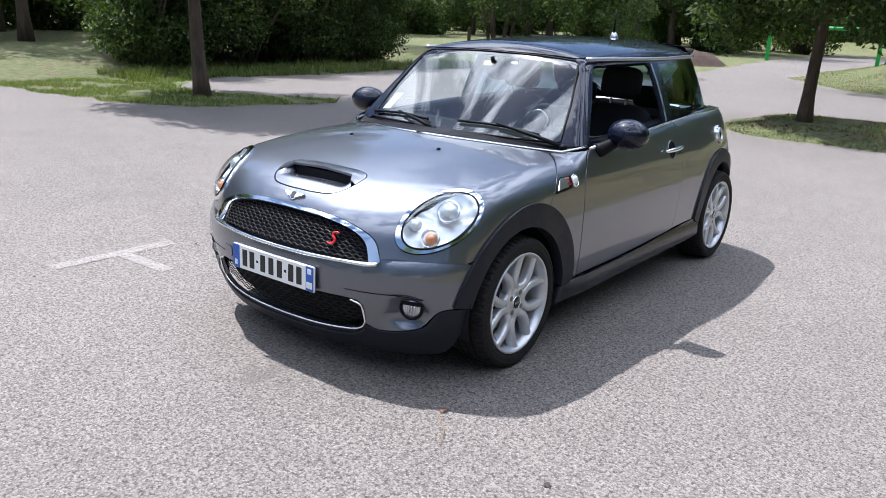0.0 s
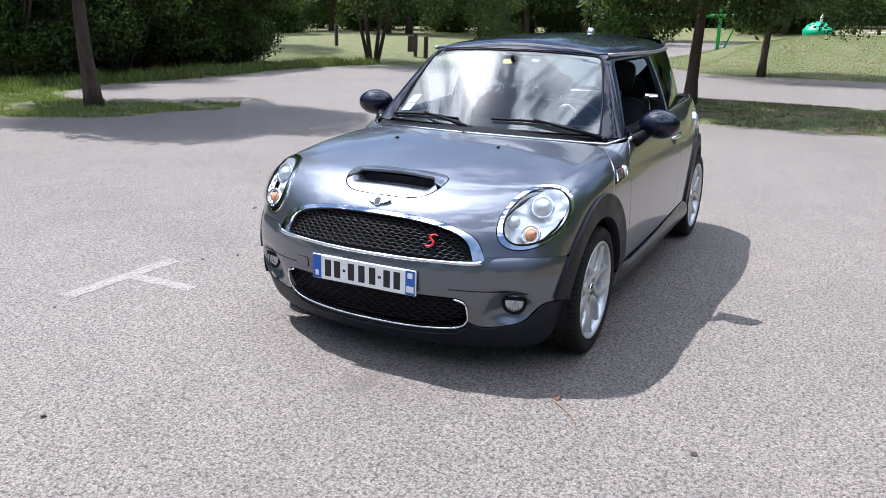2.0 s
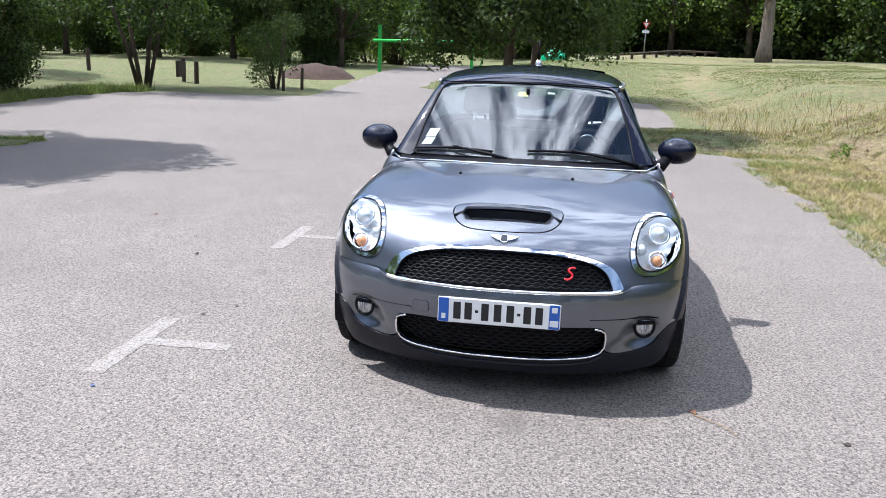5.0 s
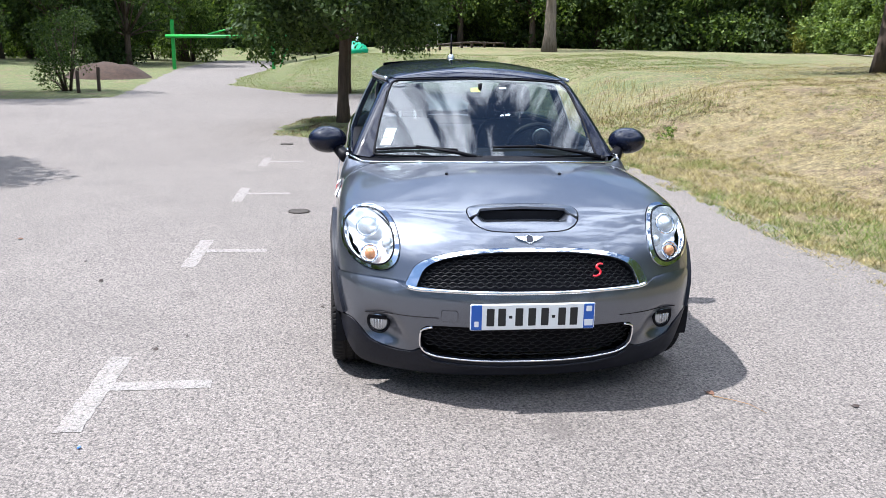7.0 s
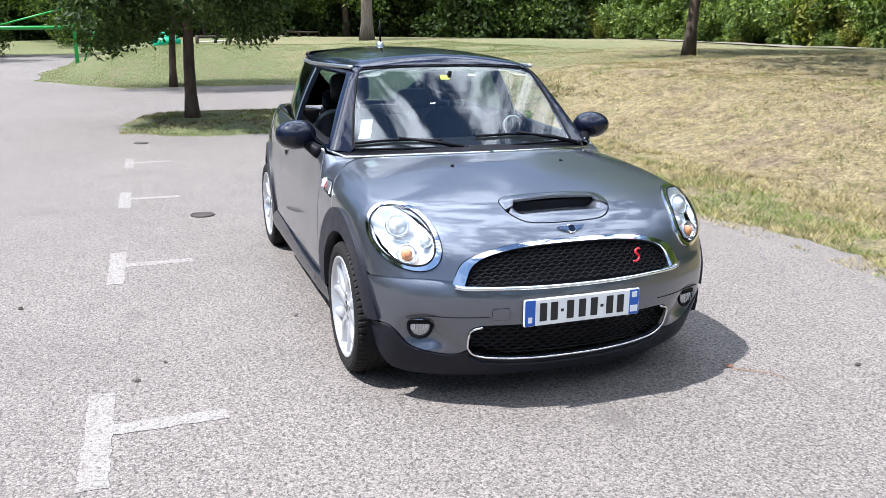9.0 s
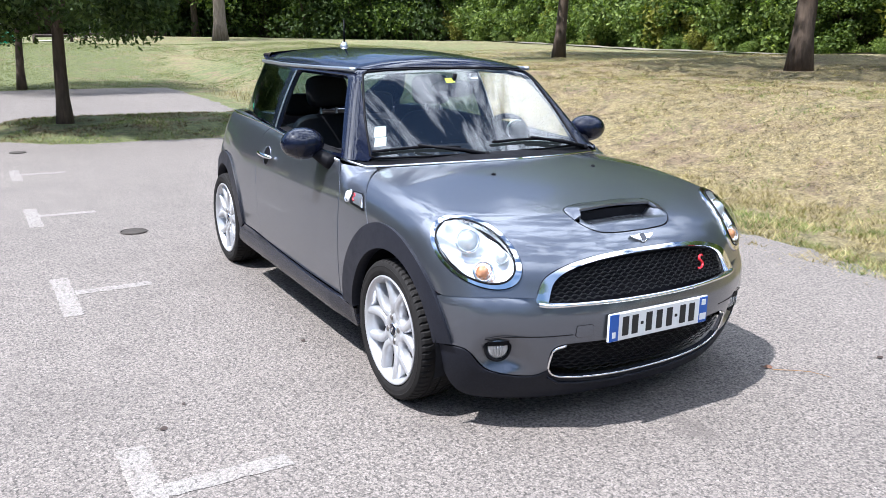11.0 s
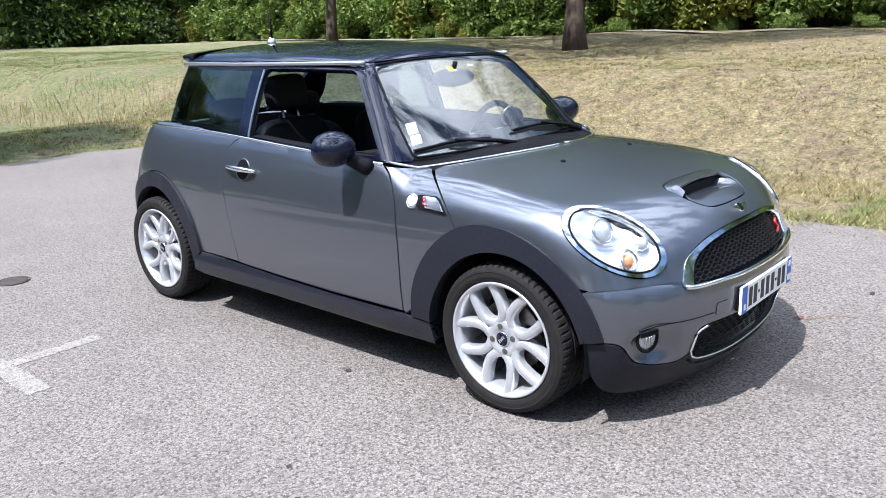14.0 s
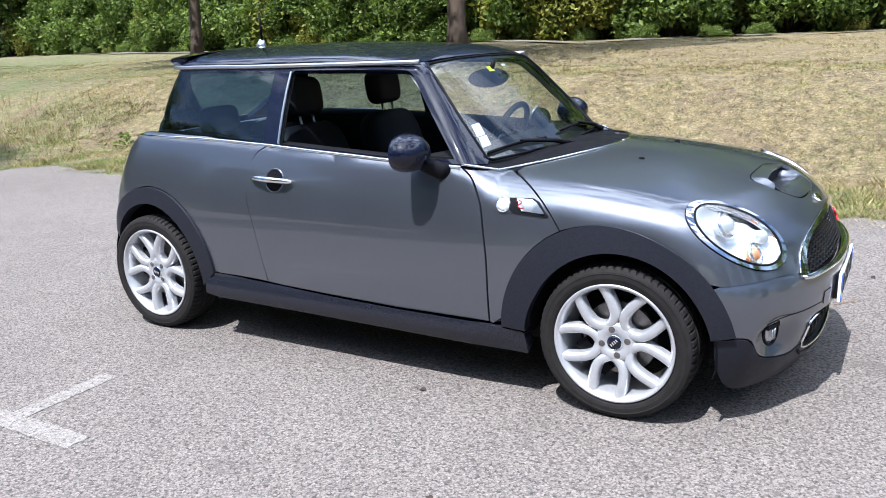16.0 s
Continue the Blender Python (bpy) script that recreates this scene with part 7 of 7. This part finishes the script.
def build_odd_bits():
    c = on_hull([(-2.42, 0.76, 0.845)], SIDE[1])[0]
    n = slope(np.array([c]))[0]
    g = group_part("fuel_cap", "round chrome fuel cap")
    bm = bmesh.new()
    disc(bm, tuple(c + n * 0.004), n, 0.062, 40, 0.014)
    part("cap_plate", bm, M_CHROME, g)
    bm = bmesh.new()
    ring(bm, tuple(c + n * 0.012), n, 0.04, 0.006, 32, 8)
    part("cap_grip", bm, M_SATIN, g, smooth=True)
    g = group_part("roof_antenna", "short black antenna on a satin base")
    bm = bmesh.new()
    zb = 1.405
    tube(bm, [(-2.34, 0, zb), (-2.338, 0, zb + 0.022), (-2.33, 0, zb + 0.045)], [0.032, 0.026, 0.014], 16)
    part("antenna_base", bm, M_SATIN, g, smooth=True)
    bm = bmesh.new()
    tube(bm, [(-2.33, 0, zb + 0.04), (-2.335, 0, zb + 0.19)], [0.007, 0.005], 8)
    part("mast", bm, M_TRIM_BLACK, g, smooth=True)
    wind = Beam((-1, 0, -0.35))
    for name, o, mat in (("windscreen_label", [(-0.7, -0.548, 1.070), (-0.7, -0.488, 1.072), (-0.65, -0.512, 1.030), (-0.65, -0.570, 1.028)], M_WHITE),
                         ("windscreen_label", [(-0.65, -0.566, 1.024), (-0.65, -0.508, 1.026), (-0.63, -0.528, 0.984), (-0.63, -0.588, 0.982)], M_WHITE),
                         ("yellow_label", [(-0.88, -0.055, 1.287), (-0.88, 0.0, 1.289), (-0.87, 0.0, 1.262), (-0.87, -0.055, 1.260)], M_YELLOW),
                         ("roof_label", [(-0.9, 0.115, 1.288), (-0.9, 0.155, 1.287), (-0.9, 0.155, 1.274), (-0.9, 0.115, 1.275)], M_WHITE)):
        sheet(name, wind, [np.array(q) for q in o], mat, car, (), 0.02, 0.015, gap=0, lift=-0.006, depth=0, f=hull_high)


build_odd_bits()

# ---------------------------------------------------------------- interior


def soft(bm, x0, x1, y0, y1, z0, z1, m=None, k=0.35, cuts=6):
    """A cushion: a box with swollen faces and round edges."""
    c = Vector(((x0 + x1) / 2, (y0 + y1) / 2, (z0 + z1) / 2))
    h = Vector(((x1 - x0) / 2, (y1 - y0) / 2, (z1 - z0) / 2))
    r = bmesh.ops.create_uvsphere(bm, u_segments=20, v_segments=14, radius=1.0)
    e = k
    for v in r["verts"]:
        p = v.co
        q = Vector([math.copysign(abs(a) ** e, a) for a in p])
        L = (abs(q.x) ** 4 + abs(q.y) ** 4 + abs(q.z) ** 4) ** 0.25 or 1
        q = q / L
        v.co = c + Vector((q.x * h.x, q.y * h.y, q.z * h.z))
    if m is not None:
        bmesh.ops.transform(bm, matrix=m, verts=r["verts"])


def build_interior():
    for s in (-1, 1):
        g = group_part("front_seat", "black leather front seat")
        y = 0.36 * s
        bm = bmesh.new()
        soft(bm, -1.62, -1.08, y - 0.25, y + 0.25, 0.36, 0.56)
        part("cushion", bm, M_CLOTH, g, smooth=True)
        bm = bmesh.new()
        soft(bm, -0.075, 0.075, -0.25, 0.25, 0.0, 0.56, pose(-1.60, y, 0.50, 0, -19, 0))
        part("backrest", bm, M_CLOTH, g, smooth=True)
        bm = bmesh.new()
        soft(bm, -0.055, 0.055, -0.125, 0.125, 0.0, 0.19, pose(-1.765, y, 1.07, 0, -8, 0), 0.55)
        part("headrest", bm, M_CLOTH, g, smooth=True)
        for dy in (-0.05, 0.05):
            bm = bmesh.new()
            tube(bm, [(-1.74, y + dy, 0.98), (-1.762, y + dy, 1.10)], 0.007, 8)
            part("headrest_post", bm, M_SATIN, g, smooth=True)
    g = group_part("rear_seat", "black rear bench with headrests")
    bm = bmesh.new()
    soft(bm, -0.07, 0.07, -0.56, 0.56, 0, 0.5, pose(-2.25, 0, 0.45, 0, -18, 0))
    part("bench_back", bm, M_CLOTH, g, smooth=True)
    for s in (-1, 1):
        bm = bmesh.new()
        soft(bm, -0.045, 0.045, -0.13, 0.13, 0, 0.15, pose(-2.43, 0.28 * s, 0.96, 0, -8, 0), 0.55)
        part("headrest", bm, M_CLOTH, g, smooth=True)
    # dashboard
    bm = bmesh.new()
    n = 14
    rows = []
    for i in range(n + 1):
        y = -0.66 + 1.32 * i / n
        x0 = pillar_foot(y) - 0.045
        rows.append([bm.verts.new(c) for c in ((x0 + 0.0, y, 0.905), (x0 - 0.14, y, 0.945), (x0 - 0.26, y, 0.94), (x0 - 0.30, y, 0.90), (x0 - 0.29, y, 0.70), (x0 - 0.2, y, 0.5))])
    for a, b in zip(rows, rows[1:]):
        for j in range(5):
            bm.faces.new((a[j], a[j + 1], b[j + 1], b[j]))
    part("dashboard", bm, M_INSIDE, car, "dark dashboard", True)
    g = group_part("steering_wheel", "black three-spoke steering wheel")
    fw = (-0.92, 0, 0.40)
    c = Vector((-0.985, 0.36, 0.905))
    bm = bmesh.new()
    ring(bm, c, fw, 0.175, 0.016, 48, 10)
    part("rim", bm, M_CLOTH, g, smooth=True)
    bm = bmesh.new()
    ball(bm, c + Vector((0.01, 0, 0)), (0.035, 0.065, 0.06), (0, -24, 0), 20, 12)
    part("boss", bm, M_INSIDE, g, smooth=True)
    for a in (0, 180, 270):
        d = Vector((0, math.cos(radians(a)), math.sin(radians(a))))
        bm = bmesh.new()
        tube(bm, [c + d * 0.05, c + Vector((0.43 * d.z, d.y, 0.9 * d.z)) * 0.17], [0.016, 0.011], 8)
        part("spoke", bm, M_SATIN, g, smooth=True)
    bm = bmesh.new()
    tube(bm, [c + Vector((0.03, 0, -0.01)), c + Vector((0.3, 0, -0.12))], 0.035, 10)
    part("column", bm, M_INSIDE, g, smooth=True)
    g = group_part("rev_counter", "round dial pod on the column")
    bm = bmesh.new()
    ball(bm, (-0.80, 0.36, 0.995), (0.05, 0.055, 0.052), u=20, v=14)
    part("pod", bm, M_INSIDE, g, smooth=True)
    bm = bmesh.new()
    ring(bm, (-0.835, 0.36, 1.005), (-1, 0, 0.3), 0.048, 0.006, 28, 8)
    part("pod_ring", bm, M_SATIN, g, smooth=True)
    g = group_part("rear_view_mirror", "oval interior mirror")
    bm = bmesh.new()
    ball(bm, (-0.92, 0.015, 1.222), (0.026, 0.122, 0.046), (0, 0, -26), 24, 14)
    part("mirror_shell", bm, M_TRIM_BLACK, g, smooth=True)
    bm = bmesh.new()
    tube(bm, [(-0.9, 0, 1.25), (-0.885, 0, 1.30)], 0.012, 8)
    part("mirror_stem", bm, M_TRIM_BLACK, g, smooth=True)


build_interior()

# ---------------------------------------------------------------- litter on the ground
build_litter()
bush("bank_plant", "small bright green leafy plant growing on the dry bank", 410, on_land(-9.4, 4.55), (0.14, 0.14, 0.26), M_LEAF_LIGHT, 110, 0.06, 7, "plant", "", False)
